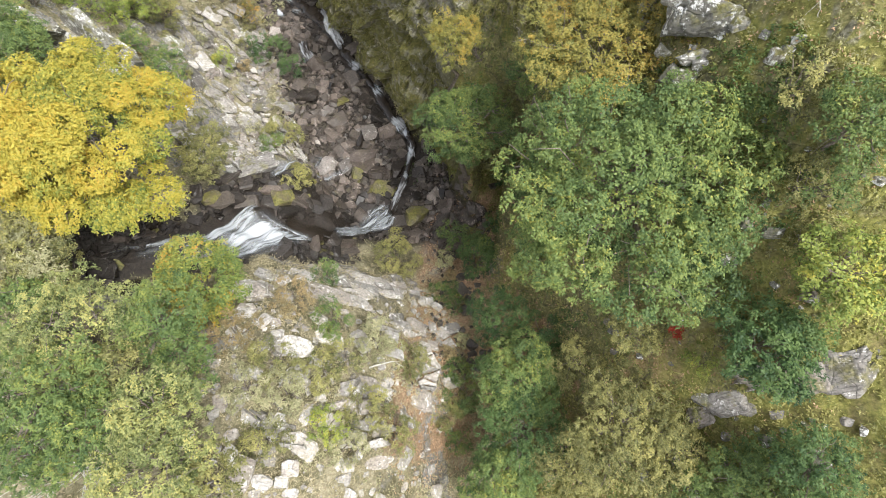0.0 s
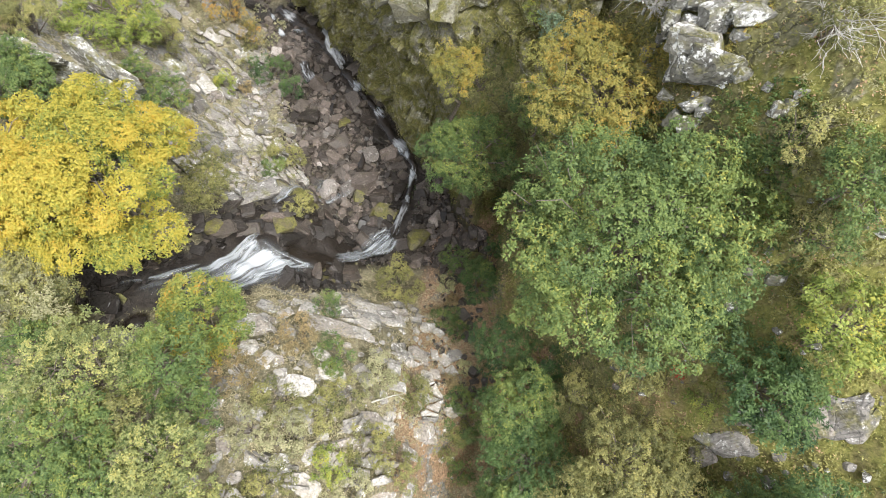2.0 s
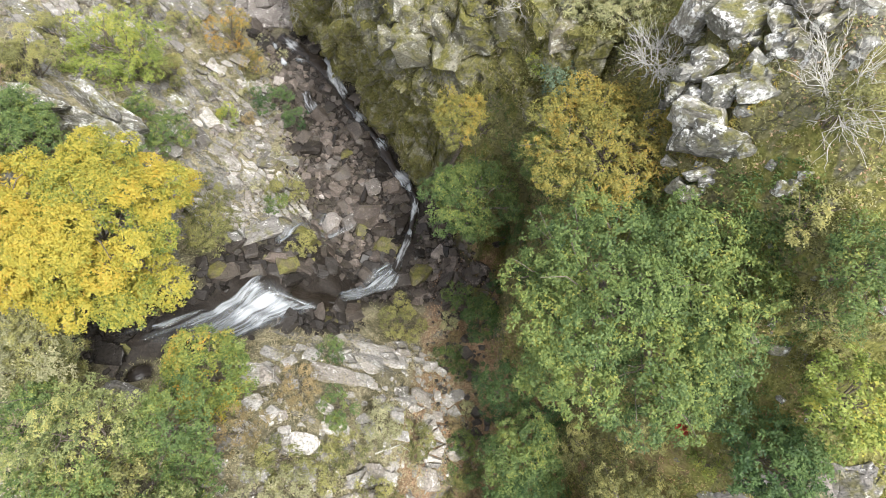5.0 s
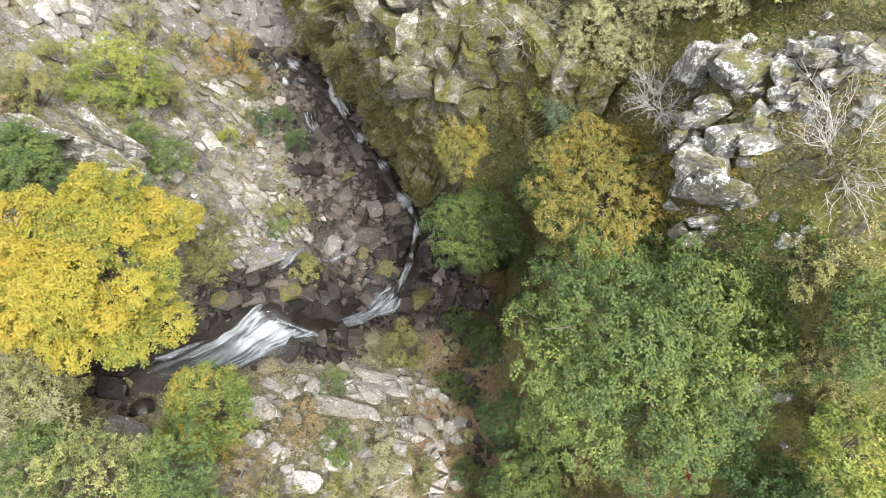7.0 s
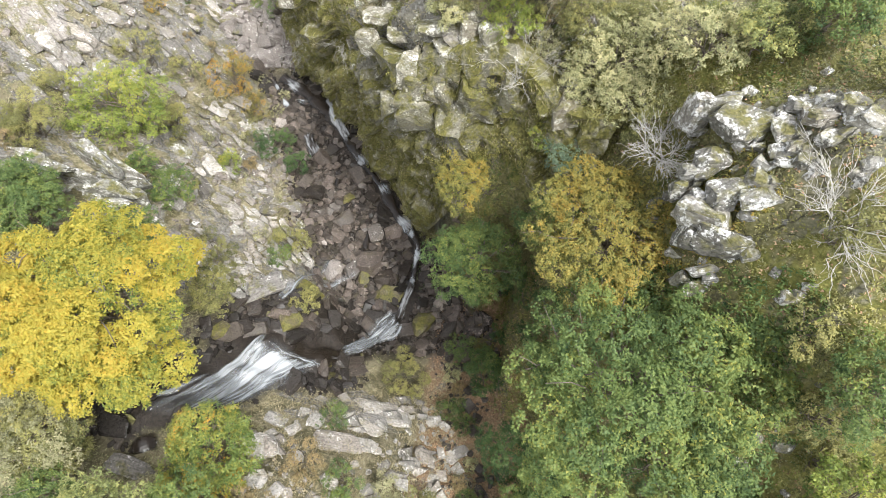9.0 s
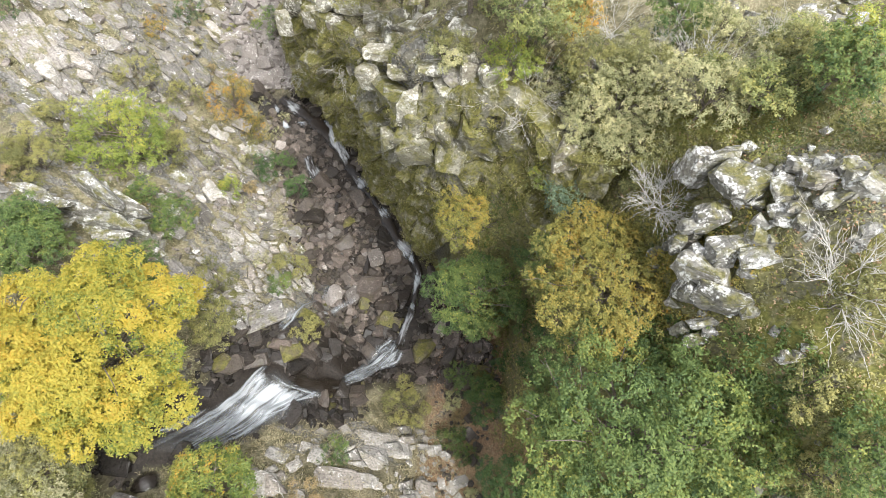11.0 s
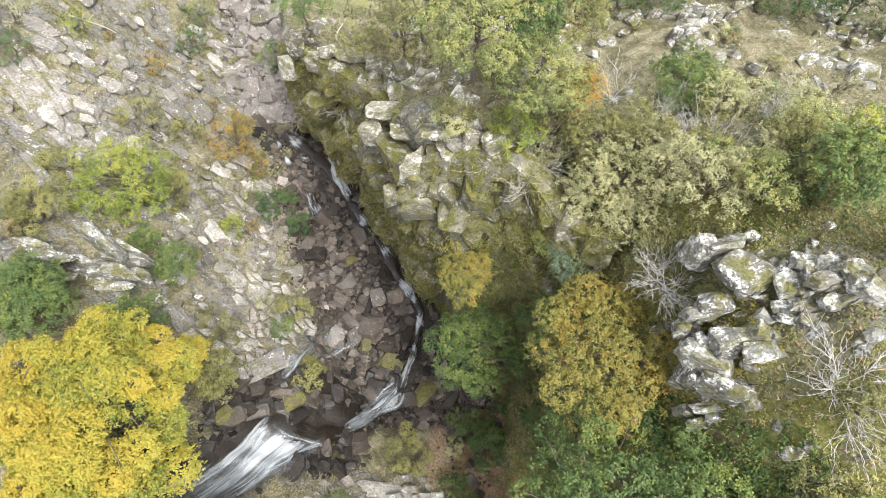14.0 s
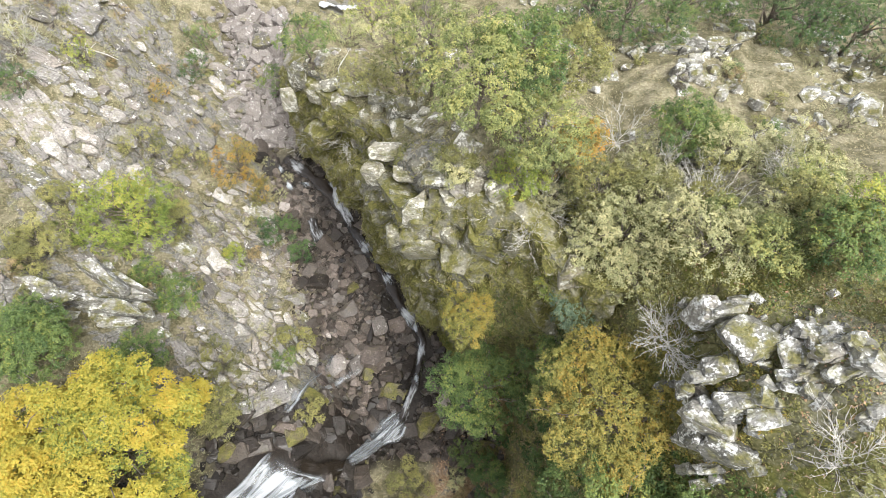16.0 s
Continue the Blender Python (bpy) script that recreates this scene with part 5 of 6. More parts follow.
rock("block", "cliff", -1.69, 27.94, 1.93, 1.06, -34)
rock("block", "cliff", -2.25, 31.85, 1.58, 1.24, 0)
rock("block", "cliff", 2.88, 21.59, 1.18, 0.99, 0)
rock("block", "cliff", 5.50, 21.65, 0.91, 0.87, 49)
rock("block", "cliff", 2.63, 22.11, 1.01, 0.98, 0)
rock("block", "cliff", 5.39, 20.66, 1.21, 0.80, 23)


def stream_zone(x, y):
    return bed_mask(x, y) * (y < 37) * (abs(x - np.interp(y, STREAM_Y, STREAM_X)) > 0.7)


def slab_zone(x, y):
    core = smooth((x + 21) / 3) * smooth((-9.5 - x) / 2) * smooth((y - 14) / 2) * smooth((34 - y) / 4)
    upper = 0.5 * smooth((-15 - x) / 2) * smooth((y - 20) / 4) * smooth((50 - y) / 4) * smooth((x + 34) / 3)
    return np.maximum(core, upper) * (1 - bed_mask(x, y)) * (1 - wet_zone(x, y)) * (0.4 + 0.6 * smooth(0.5 + value_noise(x / 2.2, y / 2.2)))


def bank_zone(x, y):
    return smooth((x + 10) / 2) * smooth((1.0 - x) / 1.5) * smooth((y + 4) / 2) * smooth((9.5 - y) / 2) * (1 - wet_zone(x, y)) * (0.35 + 0.5 * smooth(value_noise(x / 1.7, y / 1.7)))


def dry_zone(x, y):
    return bed_mask(x, y) * (y > 36.5)


def gully_zone(x, y):
    return 0.8 * smooth(1.3 - abs(x - 0.4 - 0.12 * (y - 6)) / 2.0) * smooth((y - 1) / 3) * smooth((17 - y) / 4)


def spur_zone(x, y):
    return 0.5 * smooth((x + 11) / 2) * smooth((6 - x) / 3) * smooth((y - 22) / 2) * smooth((42 - y) / 4) * (1 - bed_mask(x, y)) * smooth(0.3 + value_noise(x / 2.5, y / 2.5))


def meadow_zone(x, y):
    return 0.25 * smooth((x - 4) / 3) * smooth((34 - x) / 4) * smooth((y - 18) / 4) * smooth((52 - y) / 5) * smooth(value_noise(x / 3, y / 3))


def flank_zone(x, y):
    return 0.3 * smooth((x - 6) / 2) * smooth((16 - x) / 2) * smooth((y + 4) / 2) * smooth((20 - y) / 3)


PLACED += [(-8.3, 29.9, 0.6), (-8.8, 30.9, 0.7), (-9.4, 32.2, 0.7), (-10.6, 28.6, 0.7), (-11.0, 29.4, 0.6), (-13.0, 33.2, 0.5), (-12.0, 32.8, 0.5)]
for x, y, size, turn, r in scatter(245, 1, -16, 3, 12, 37, stream_zone, 0.32, 1.5, 0.62):
    near = abs(x - np.interp(y, STREAM_Y, STREAM_X)) < 2.4
    rock("stream", "black" if (near and r < 0.7) or r < 0.12 else "wet" if near or r < 0.52 else "brown" if r < 0.85 else "mossy" if r < 0.94 else "pink", x, y, size * 1.25, size * 0.9, turn, sink=0.15)
for x, y, size, turn, r in scatter(300, 2, -34, -9, 13, 50, slab_zone, 0.55, 2.3, 0.6):
    rock("slab", "granite" if r < 0.65 else "bright" if r < 0.88 else "lichen", x, y, size * 1.45, size * 0.8, -35 + (turn - 90) * 0.25, sink=0.34)
for x, y, size, turn, r in scatter(170, 3, -11, 2, -5, 10, bank_zone, 0.25, 1.1):
    rock("slab", "bright", x, y, size * 1.3, size * 0.9, turn)
for x, y, size, turn, r in scatter(70, 6, -12, 7, 21, 43, spur_zone, 0.4, 1.7):
    rock("block", "cliff" if r < 0.5 else "granite", x, y, size * 1.2, size, turn)


def stone_field(name, label, places, shape, mat, seed, flat=0.7):
    """Many stones of one kind in one mesh, each a broken hull of its own."""
    rng = np.random.RandomState(seed)
    kinds = []
    for k in range(5):
        me = stone(shape, mat, k, -1)
        co = np.empty(len(me.vertices) * 3, np.float32)
        me.vertices.foreach_get("co", co)
        kinds.append((co.reshape(-1, 3), np.array([p.vertices[:] for p in me.polygons])))
    pieces = []
    for x, y, size, turn, r in places:
        co, tri = kinds[rng.randint(5)]
        spin = np.array(pose(0, 0, 0, rng.uniform(-38, 38), rng.uniform(-38, 38), turn).to_3x3())
        body = (co * (size * 1.25, size * 0.95, size * flat)) @ spin.T
        pieces.append((body + (x, y, float(ground(x, y)) + size * 0.15), tri))
    v, f = joined(pieces)
    return tagged(new(name, mesh_of(name, v, f, ROCK[mat])), label, "rocks", kind="stuff")


stone_field("gully_stones", "pale angular boulders filling the dry gully", scatter(420, 4, -23, -13, 36, 53, dry_zone, 0.3, 1.9, 0.5), "stream", "pink", 41, 0.85)
stone_field("foot_stones", "brown stones among leaf litter at the gully's mouth", scatter(110, 5, -3, 5, 0, 18, gully_zone, 0.18, 0.8), "stream", "wet", 42)
stone_field("meadow_stones", "pale weathered stones in the dry meadow", scatter(480, 7, 3, 36, 17, 54, meadow_zone, 0.2, 1.2, 0.55), "block", "lichen", 43)
stone_field("flank_stones", "lichen-spotted stones in the mossy flank", scatter(160, 8, 5, 17, -5, 20, flank_zone, 0.12, 0.6), "block", "lichen", 44)
stone_field("slope_stones", "pale broken stones between the slabs of the slope", scatter(430, 9, -34, -9, 13, 50, slab_zone, 0.2, 0.8, 0.55), "slab", "granite", 45, 0.6)
stone_field("stream_stones", "wet brown stones between the boulders of the bed", scatter(800, 10, -16, 3, 12, 37, stream_zone, 0.2, 0.75, 0.42), "stream", "wet", 46)
stone_field("stream_stones", "pinkish brown stones between the boulders of the bed", scatter(380, 13, -16, 3, 12, 37, lambda x, y: stream_zone(x, y) * smooth((abs(x - np.interp(y, STREAM_Y, STREAM_X)) - 1.6) / 1.5), 0.2, 0.7, 0.36), "stream", "brown", 48)


def wet_stones(x, y):
    """Soaked rock, but not under the falling water itself."""
    sheet = min(capsule(x, y, -14.4, 8.2, -10.5, 12.0), capsule(x, y, -12.2, 8.0, -9.0, 11.5), capsule(x, y, -9.0, 11.2, -3.5, 14.4))
    return wet_zone(x, y) * (sheet > 0.9)


for x, y, size, turn, r in scatter(290, 11, -18, -3, 6, 18, wet_stones, 0.3, 1.5, 0.42):
    rock("stream", "black" if r < 0.6 else "wet" if r < 0.9 else "mossy", x, y, size * 1.3, size * 0.85, turn, sink=0.25, group="rocks round the waterfall")


def rubble(name, label, zone, count, box, small, large, mat, seed):
    """Small stones too many to count, in one mesh."""
    rng = np.random.RandomState(seed)
    ico = bmesh.new()
    bmesh.ops.create_icosphere(ico, subdivisions=1, radius=0.5)
    base = np.array([v.co[:] for v in ico.verts])
    tri = np.array([[v.index for v in f.verts] for f in ico.faces])
    ico.free()
    x, y = rng.uniform(box[0], box[1], count * 6), rng.uniform(box[2], box[3], count * 6)
    keep = np.array([float(zone(a, b)) for a, b in zip(x, y)]) > rng.rand(count * 6)
    x, y = x[keep][:count], y[keep][:count]
    n = len(x)
    size = small + (large - small) * rng.rand(n) ** 2.5
    z = ground(x, y) + size * 0.1
    body = base[None] * rng.uniform(0.7, 1.25, (n, len(base), 1)) * size[:, None, None] * rng.uniform(0.6, 1.4, (n, 1, 3)) * (1, 1, 0.7)
    a = rng.uniform(0, 2 * np.pi, n)
    c, s = np.cos(a)[:, None], np.sin(a)[:, None]
    body = np.stack([body[..., 0] * c - body[..., 1] * s, body[..., 0] * s + body[..., 1] * c, body[..., 2]], -1)
    verts = (body + np.stack([x, y, z], -1)[:, None]).reshape(-1, 3)
    faces = (tri[None] + np.arange(n)[:, None, None] * len(base)).reshape(-1, 3)
    return tagged(new(name, mesh_of(name, verts, faces, mat)), label, "rubble", kind="stuff")


# stream rubble is coloured black to stand for the shade between boulders
rubble("stream_rubble", "small black wet stones packed between the boulders as dark gap shade", stream_zone, 2600, (-16, 3, 12, 37), 0.1, 0.4, BLACK, 21)
rubble("slope_rubble", "small pale stones scattered over the dry slope", slab_zone, 500, (-34, -9, 13, 50), 0.08, 0.3, GRANITE, 22)
rubble("gully_rubble", "small pale stones filling the dry gully", dry_zone, 900, (-23, -13, 36, 53), 0.1, 0.5, PINK, 23)
rubble("bank_rubble", "small pale stones in the dry grass of the bank", bank_zone, 900, (-11, 2, -5, 10), 0.06, 0.3, GRANITE, 24)


def cells(a, b):
    """Joint pattern on a plane: the block each place belongs to and how far it lies from the joint."""
    i, j = np.floor(a).astype(int), np.floor(b).astype(int)
    best, second, who = np.full(a.shape, 9.0), np.full(a.shape, 9.0), np.zeros(a.shape)
    for di in (-1, 0, 1):
        for dj in (-1, 0, 1):
            ci, cj = i + di, j + dj
            px = ci + 0.15 + 0.7 * LATTICE[ci % 256, cj % 256]
            py = cj + 0.15 + 0.7 * LATTICE[(ci + 91) % 256, (cj + 37) % 256]
            d = np.hypot(a - px, b - py)
            mine = LATTICE[(ci + 11) % 256, (cj + 59) % 256]
            closer = d < best
            second = np.where(closer, best, np.minimum(second, d))
            who = np.where(closer, mine, who)
            best = np.where(closer, d, best)
    return who, second - best


# the wall over the stream, from the far end of the spur round the notch and the buttress to the crevice:
# foot x, y, z and crest x, y, z
WALL = (
    (-14.4, 43.0, 0.6, -12.6, 43.2, 6.6),
    (-14.0, 40.2, 0.9, -11.8, 40.6, 8.8),
    (-12.6, 37.4, 1.0, -10.9, 37.4, 11.0),
    (-10.9, 34.6, 1.1, -9.9, 35.0, 12.6),
    (-9.2, 32.0, 1.2, -7.2, 32.8, 13.3),
    (-8.0, 30.9, 1.3, -5.2, 31.4, 13.2),
    (-6.0, 30.3, 2.5, -4.1, 30.3, 13.2),
    (-5.9, 29.4, 2.5, -4.0, 29.2, 13.7),
    (-7.0, 28.4, 1.6, -4.6, 27.4, 15.6),
    (-5.9, 27.0, 1.6, -4.2, 25.9, 16.8),
    (-4.6, 25.2, 1.7, -3.3, 24.3, 17.6),
    (-3.6, 23.4, 1.9, -2.7, 23.4, 18.2),
    (-2.9, 21.6, 2.0, -1.6, 23.2, 18.7),
    (-1.6, 20.4, 4.5, -0.3, 23.1, 19.2),
    (0.2, 20.0, 9.5, 1.0, 22.9, 20.0),
    (1.6, 19.8, 11.0, 2.4, 22.4, 20.3),
    (3.0, 19.3, 10.5, 3.7, 20.9, 20.0),
    (3.9, 18.3, 10.0, 4.3, 19.7, 20.0),
    (4.5, 17.6, 12.0, 5.2, 18.9, 20.4),
    (5.8, 17.4, 15.0, 6.6, 18.5, 21.0),
)


def cliff_face():
    """The steep wall over the stream: blocks split by joints, mossy ledges, and a rough skin."""
    global CLIFF_POINTS, CLIFF_BARE
    w = np.array(WALL)
    d = np.concatenate([[0], np.cumsum(np.hypot(*np.diff(w[:, :2] + w[:, 3:5], axis=0).T) / 2)])
    s = np.arange(0, d[-1], 0.11)
    line = np.stack([np.interp(s, d, w[:, k]) for k in range(6)], -1)
    for _ in range(14):
        line[1:-1] = (line[:-2] + 2 * line[1:-1] + line[2:]) / 4
    foot, crest = line[:, :3], line[:, 3:]
    rows = 120
    v = np.linspace(0, 1.0, rows)[:, None]
    S = np.repeat(s[None], rows, 0)
    lean = v ** 1.25
    X = foot[None, :, 0] + (crest - foot)[None, :, 0] * lean
    Y = foot[None, :, 1] + (crest - foot)[None, :, 1] * lean
    Z = foot[None, :, 2] + (crest - foot)[None, :, 2] * v
    along = np.gradient((foot + crest)[:, :2], axis=0)
    along /= np.linalg.norm(along, axis=1)[:, None] + 1e-9
    out = np.stack([along[:, 1], -along[:, 0]], -1)
    if (out[40] @ (foot - crest)[40, :2]) < 0:
        out = -out
    bend = 0.35 * fractal(S, Z + 20, 2.4, 3)
    big, joint = cells(S / 2.3 + bend, Z / 1.9 + bend + 0.25 * S / 2.3)
    small, crack = cells(S / 0.85 + bend + 40, Z / 0.8 + bend)
    rocky = smooth(0.75 + 1.3 * fractal(S + 60, Z, 4.0, 2) + 0.8 * (v - 0.5))
    push = 1.3 * (big - 0.5) - 0.7 * smooth(1 - joint / 0.13) + rocky * (0.34 * (small - 0.5) - 0.22 * smooth(1 - crack / 0.16))
    push = push + 0.55 * fractal(S, Z, 3.4, 3) + 0.12 * fractal(S + 31, Z, 0.55, 3)
    fade = smooth(v * 9) * smooth((1 - v) * 7)
    X, Y = X + out[None, :, 0] * push * fade, Y + out[None, :, 1] * push * fade
    # bare grey blocks high on the buttress and on the spur, moss below
    place = smooth((S - d[8]) / 2) * smooth((d[15] + 1 - S) / 2)
    bare = 0.55 * big + 0.75 * (v - 0.25) + 0.35 * place - 0.45 * smooth(1 - joint / 0.09) - 0.25 * smooth(0.3 + 1.5 * fractal(S + 7, Z + 3, 1.7, 3)) > 0.86
    # the top folds back into the hill
    for back, drop in ((0.5, 0.0), (1.3, 0.5), (2.0, 1.6)):
        X = np.concatenate([X, (crest[:, 0] - out[:, 0] * back)[None]])
        Y = np.concatenate([Y, (crest[:, 1] - out[:, 1] * back)[None]])
        Z = np.concatenate([Z, (crest[:, 2] + 0.1 - drop)[None]])
    n = X.shape[0]
    i = np.arange(n * len(s)).reshape(n, len(s))
    faces = np.stack([i[:-1, :-1], i[1:, :-1], i[1:, 1:], i[:-1, 1:]], -1).reshape(-1, 4)
    CLIFF_POINTS = np.stack([X, Y, Z], -1)
    me = mesh_of("cliff", CLIFF_POINTS.reshape(-1, 3), faces, FACE)
    bare = np.concatenate([bare, np.zeros((3, len(s)), bool)])[:-1, :-1]
    me.materials.append(WALL_ROCK)
    me.polygons.foreach_set("material_index", bare.ravel().astype(np.int32))
    CLIFF_BARE = np.pad(bare, ((0, 1), (0, 1)))
    return tagged(new("cliff", me), "steep mossy granite cliff over the stream", "cliff", kind="structure")


cliff_face()


def outcrop_block(mat, x, y, z, long, deep, turn, says, front=0.35, seed=0, root=1.9):
    """A block of an outcrop whose visible upper edge lies at x, y, z; its root goes down into the ground."""
    rng = np.random.RandomState(seed)
    px, py = x, y + front * deep
    base = float(ground(px, py))
    top = max(z + 0.18 * deep, base + 0.4 * deep + 0.08)
    high = min(max(0.7 * deep, top - base + 0.3), root * max(deep, 0.4))
    key = ("outcrop", mat, seed % 9, long > 0.75)
    if key not in STONES:
        STONES[key] = stone_mesh("stone", 300 + 7 * (seed % 9), "block", ROCK[mat], 2 if long > 0.75 else 1)
    ob = new("rock_block", STONES[key])
    tilt = rng.uniform(-9, 9, 2)
    ob.matrix_world = pose(px, py, top - high / 2, tilt[0] - 8, tilt[1], turn) @ Matrix.Diagonal((long * 1.1, deep * 1.15, high, 1))
    size = "large" if long > 1.5 else "small" if long < 0.7 else "mid-sized"
    tagged(ob, f"{size} {SAYS[mat]} {says}", "rock", "blocks of the outcrops")
    PLACED.append((px, py, 0.4 * long))


BUTTRESS = (
    (-3.1, 26.4, 17.2, 2.58, 0.91, -5), (-4.1, 25.7, 17.4, 1.19, 0.90, -20), (-2.7, 24.3, 17.9, 1.19, 0.51, -20), (-2.5, 25.1, 17.7, 1.16, 0.81, -10), (-2.0, 23.1, 18.8, 1.20, 1.20, -10),
    (-1.6, 25.0, 18.5, 1.18, 0.62, 15), (-0.8, 24.0, 19.0, 1.63, 0.95, 10), (0.1, 23.8, 20.2, 1.04, 0.52, 10), (0.8, 23.4, 20.6, 1.02, 0.81, 20))
BUTTRESS_RIGHT = (
    (1.5, 23.2, 20.8, 0.65, 0.50, 0), (2.0, 23.0, 20.8, 1.38, 0.70, 20), (1.1, 23.1, 20.1, 0.51, 0.67, 0), (0.0, 23.3, 19.0, 1.38, 1.12, 15), (1.5, 22.8, 19.7, 1.42, 1.03, 20))
BUTTRESS_FACE = (
    (-1.8, 22.9, 18.0, 1.15, 1.04, 0), (-0.9, 23.5, 18.5, 0.76, 0.82, 0), (-0.6, 22.8, 18.1, 1.03, 0.87, 0), (-3.1, 22.6, 16.4, 0.98, 0.92, 0), (-1.8, 22.2, 16.7, 2.20, 1.29, 0),
    (0.0, 21.4, 16.5, 1.73, 2.00, -5), (-0.7, 22.3, 17.7, 1.09, 0.71, 0), (-4.0, 25.7, 14.5, 1.23, 1.55, -30), (2.6, 21.2, 19.6, 0.80, 1.00, 0), (2.7, 21.2, 18.4, 0.73, 0.58, 0))
SPUR = (
    (-3.0, 29.8, 14.4, 1.57, 0.98, -5), (-2.0, 29.4, 15.1, 0.75, 0.61, 0), (-2.5, 30.7, 15.7, 1.03, 1.72, -60), (-1.4, 29.3, 16.4, 1.25, 0.66, 5), (-5.8, 33.2, 13.5, 2.45, 1.00, -10), (-6.9, 32.9, 13.4, 1.54, 0.84, 0),
    (-7.5, 33.9, 14.0, 1.55, 0.78, 10), (-9.9, 35.0, 13.0, 1.72, 1.31, -30), (-8.8, 34.1, 13.0, 1.36, 0.96, -20), (-10.6, 33.6, 12.9, 1.21, 0.97, 0), (-4.5, 32.7, 13.9, 1.50, 0.82, 0), (4.9, 19.4, 20.4, 1.39, 1.10, -10), (5.0, 20.8, 20.3, 0.64, 0.54, 0))
CRAG = (
    (8.3, 16.8, 24.0, 0.93, 0.93, 0), (8.7, 16.9, 24.4, 1.36, 0.62, 10), (9.2, 15.7, 24.6, 1.79, 1.34, 20), (8.9, 16.3, 24.4, 0.82, 0.25, 10), (10.1, 15.8, 24.9, 0.57, 0.66, 60), (10.6, 15.9, 25.1, 1.28, 0.62, -5),
    (10.9, 15.7, 25.5, 0.90, 0.37, 0), (11.2, 15.7, 25.8, 1.07, 0.25, 8), (10.0, 15.3, 24.8, 1.02, 0.73, 15), (10.7, 15.3, 25.1, 1.27, 0.49, 12), (10.3, 14.9, 25.1, 1.17, 0.40, 15), (10.8, 14.7, 25.2, 0.86, 0.49, 25))
CRAG_MIDDLE = (
    (11.1, 14.8, 25.4, 0.74, 0.33, 5), (10.0, 14.7, 24.6, 1.18, 0.37, -10), (10.0, 14.4, 24.4, 0.94, 0.29, -10), (10.5, 14.0, 24.7, 0.41, 0.53, 40), (11.6, 14.6, 25.7, 1.56, 0.74, -28), (8.4, 15.0, 23.8, 1.26, 0.73, 5),
    (7.9, 14.9, 23.4, 0.86, 0.45, 5), (7.5, 14.5, 23.1, 0.53, 0.61, 0), (8.0, 14.0, 23.2, 0.55, 0.49, 0), (9.4, 15.2, 24.4, 0.61, 0.33, -30), (11.1, 13.5, 24.9, 0.41, 0.33, 30))
CRAG_LOW = (
    (8.7, 13.9, 23.8, 1.33, 0.85, 15), (8.5, 13.6, 23.6, 0.81, 0.40, 0), (9.5, 14.0, 24.1, 1.14, 0.65, -10), (9.5, 13.5, 24.1, 1.70, 0.61, 5), (8.2, 13.2, 23.3, 1.98, 0.73, -35), (8.6, 12.5, 23.4, 1.73, 0.85, -30),
    (8.0, 12.8, 22.6, 1.03, 0.82, -30), (8.6, 12.0, 21.3, 1.41, 0.48, 0), (8.3, 11.5, 21.4, 0.87, 0.35, 0), (10.1, 10.7, 23.6, 0.37, 0.25, 0))
count = itertools.count(1)
for group in (BUTTRESS, BUTTRESS_RIGHT, SPUR):
    for x, y, z, long, deep, turn in group:
        outcrop_block("cliff", x, y, z, long, deep, turn, "block on the crest of the buttress", seed=next(count))
for x, y, z, long, deep, turn in BUTTRESS_FACE:
    outcrop_block("wall", x, y, z, long, deep, turn, "block standing out of the buttress's face", 0.3, next(count))
for group in (CRAG, CRAG_MIDDLE, CRAG_LOW):
    for x, y, z, long, deep, turn in group:
        outcrop_block("lichen", x, y, z, long, deep, turn, "block of the split crag", seed=next(count))
STRATA = (
    (-20.3, 21.8, 13.0, 3.37, 0.82, -30), (-19.4, 21.7, 11.6, 2.66, 0.53, -15), (-22.0, 20.3, 14.3, 4.12, 0.75, -12), (-20.3, 19.9, 12.3, 4.6, 0.84, 3), (-21.4, 19.2, 13.3, 2.64, 0.60, 0), (-19.2, 21.1, 11.2, 3.06, 0.61, 0),
    (-22.6, 21.0, 14.6, 2.65, 0.53, -20), (-18.9, 20.1, 10.9, 2.31, 0.69, 5), (-21.0, 20.4, 13.3, 3.02, 0.60, -8), (-19.8, 19.2, 11.7, 3.42, 0.68, 4), (-22.0, 19.6, 14.1, 2.62, 0.60, -5))
for x, y, z, long, deep, turn in STRATA:
    outcrop_block("lichen", x, y, z, long, deep, turn, "long slab of the upturned strata", seed=next(count), root=6.0)
CRAG_RNG = np.random.RandomState(15)
for x, y, z, long, deep, turn in CRAG + CRAG_MIDDLE + CRAG_LOW + BUTTRESS + BUTTRESS_RIGHT:
    for _ in range(2):
        a, r = CRAG_RNG.uniform(0, 6.28), CRAG_RNG.uniform(0.45, 0.7)
        size = CRAG_RNG.uniform(0.25, 0.55)
        nx, ny = x + math.cos(a) * r * long, y + 0.3 * deep + math.sin(a) * r * max(deep, 0.5)
        outcrop_block("lichen" if x > 6 else "cliff", nx, ny, min(z - 0.15, float(ground(nx, ny)) + 0.5), size * 1.3, size * 0.8, turn + CRAG_RNG.uniform(-25, 25), "stone jammed between the crag's blocks", seed=next(count))

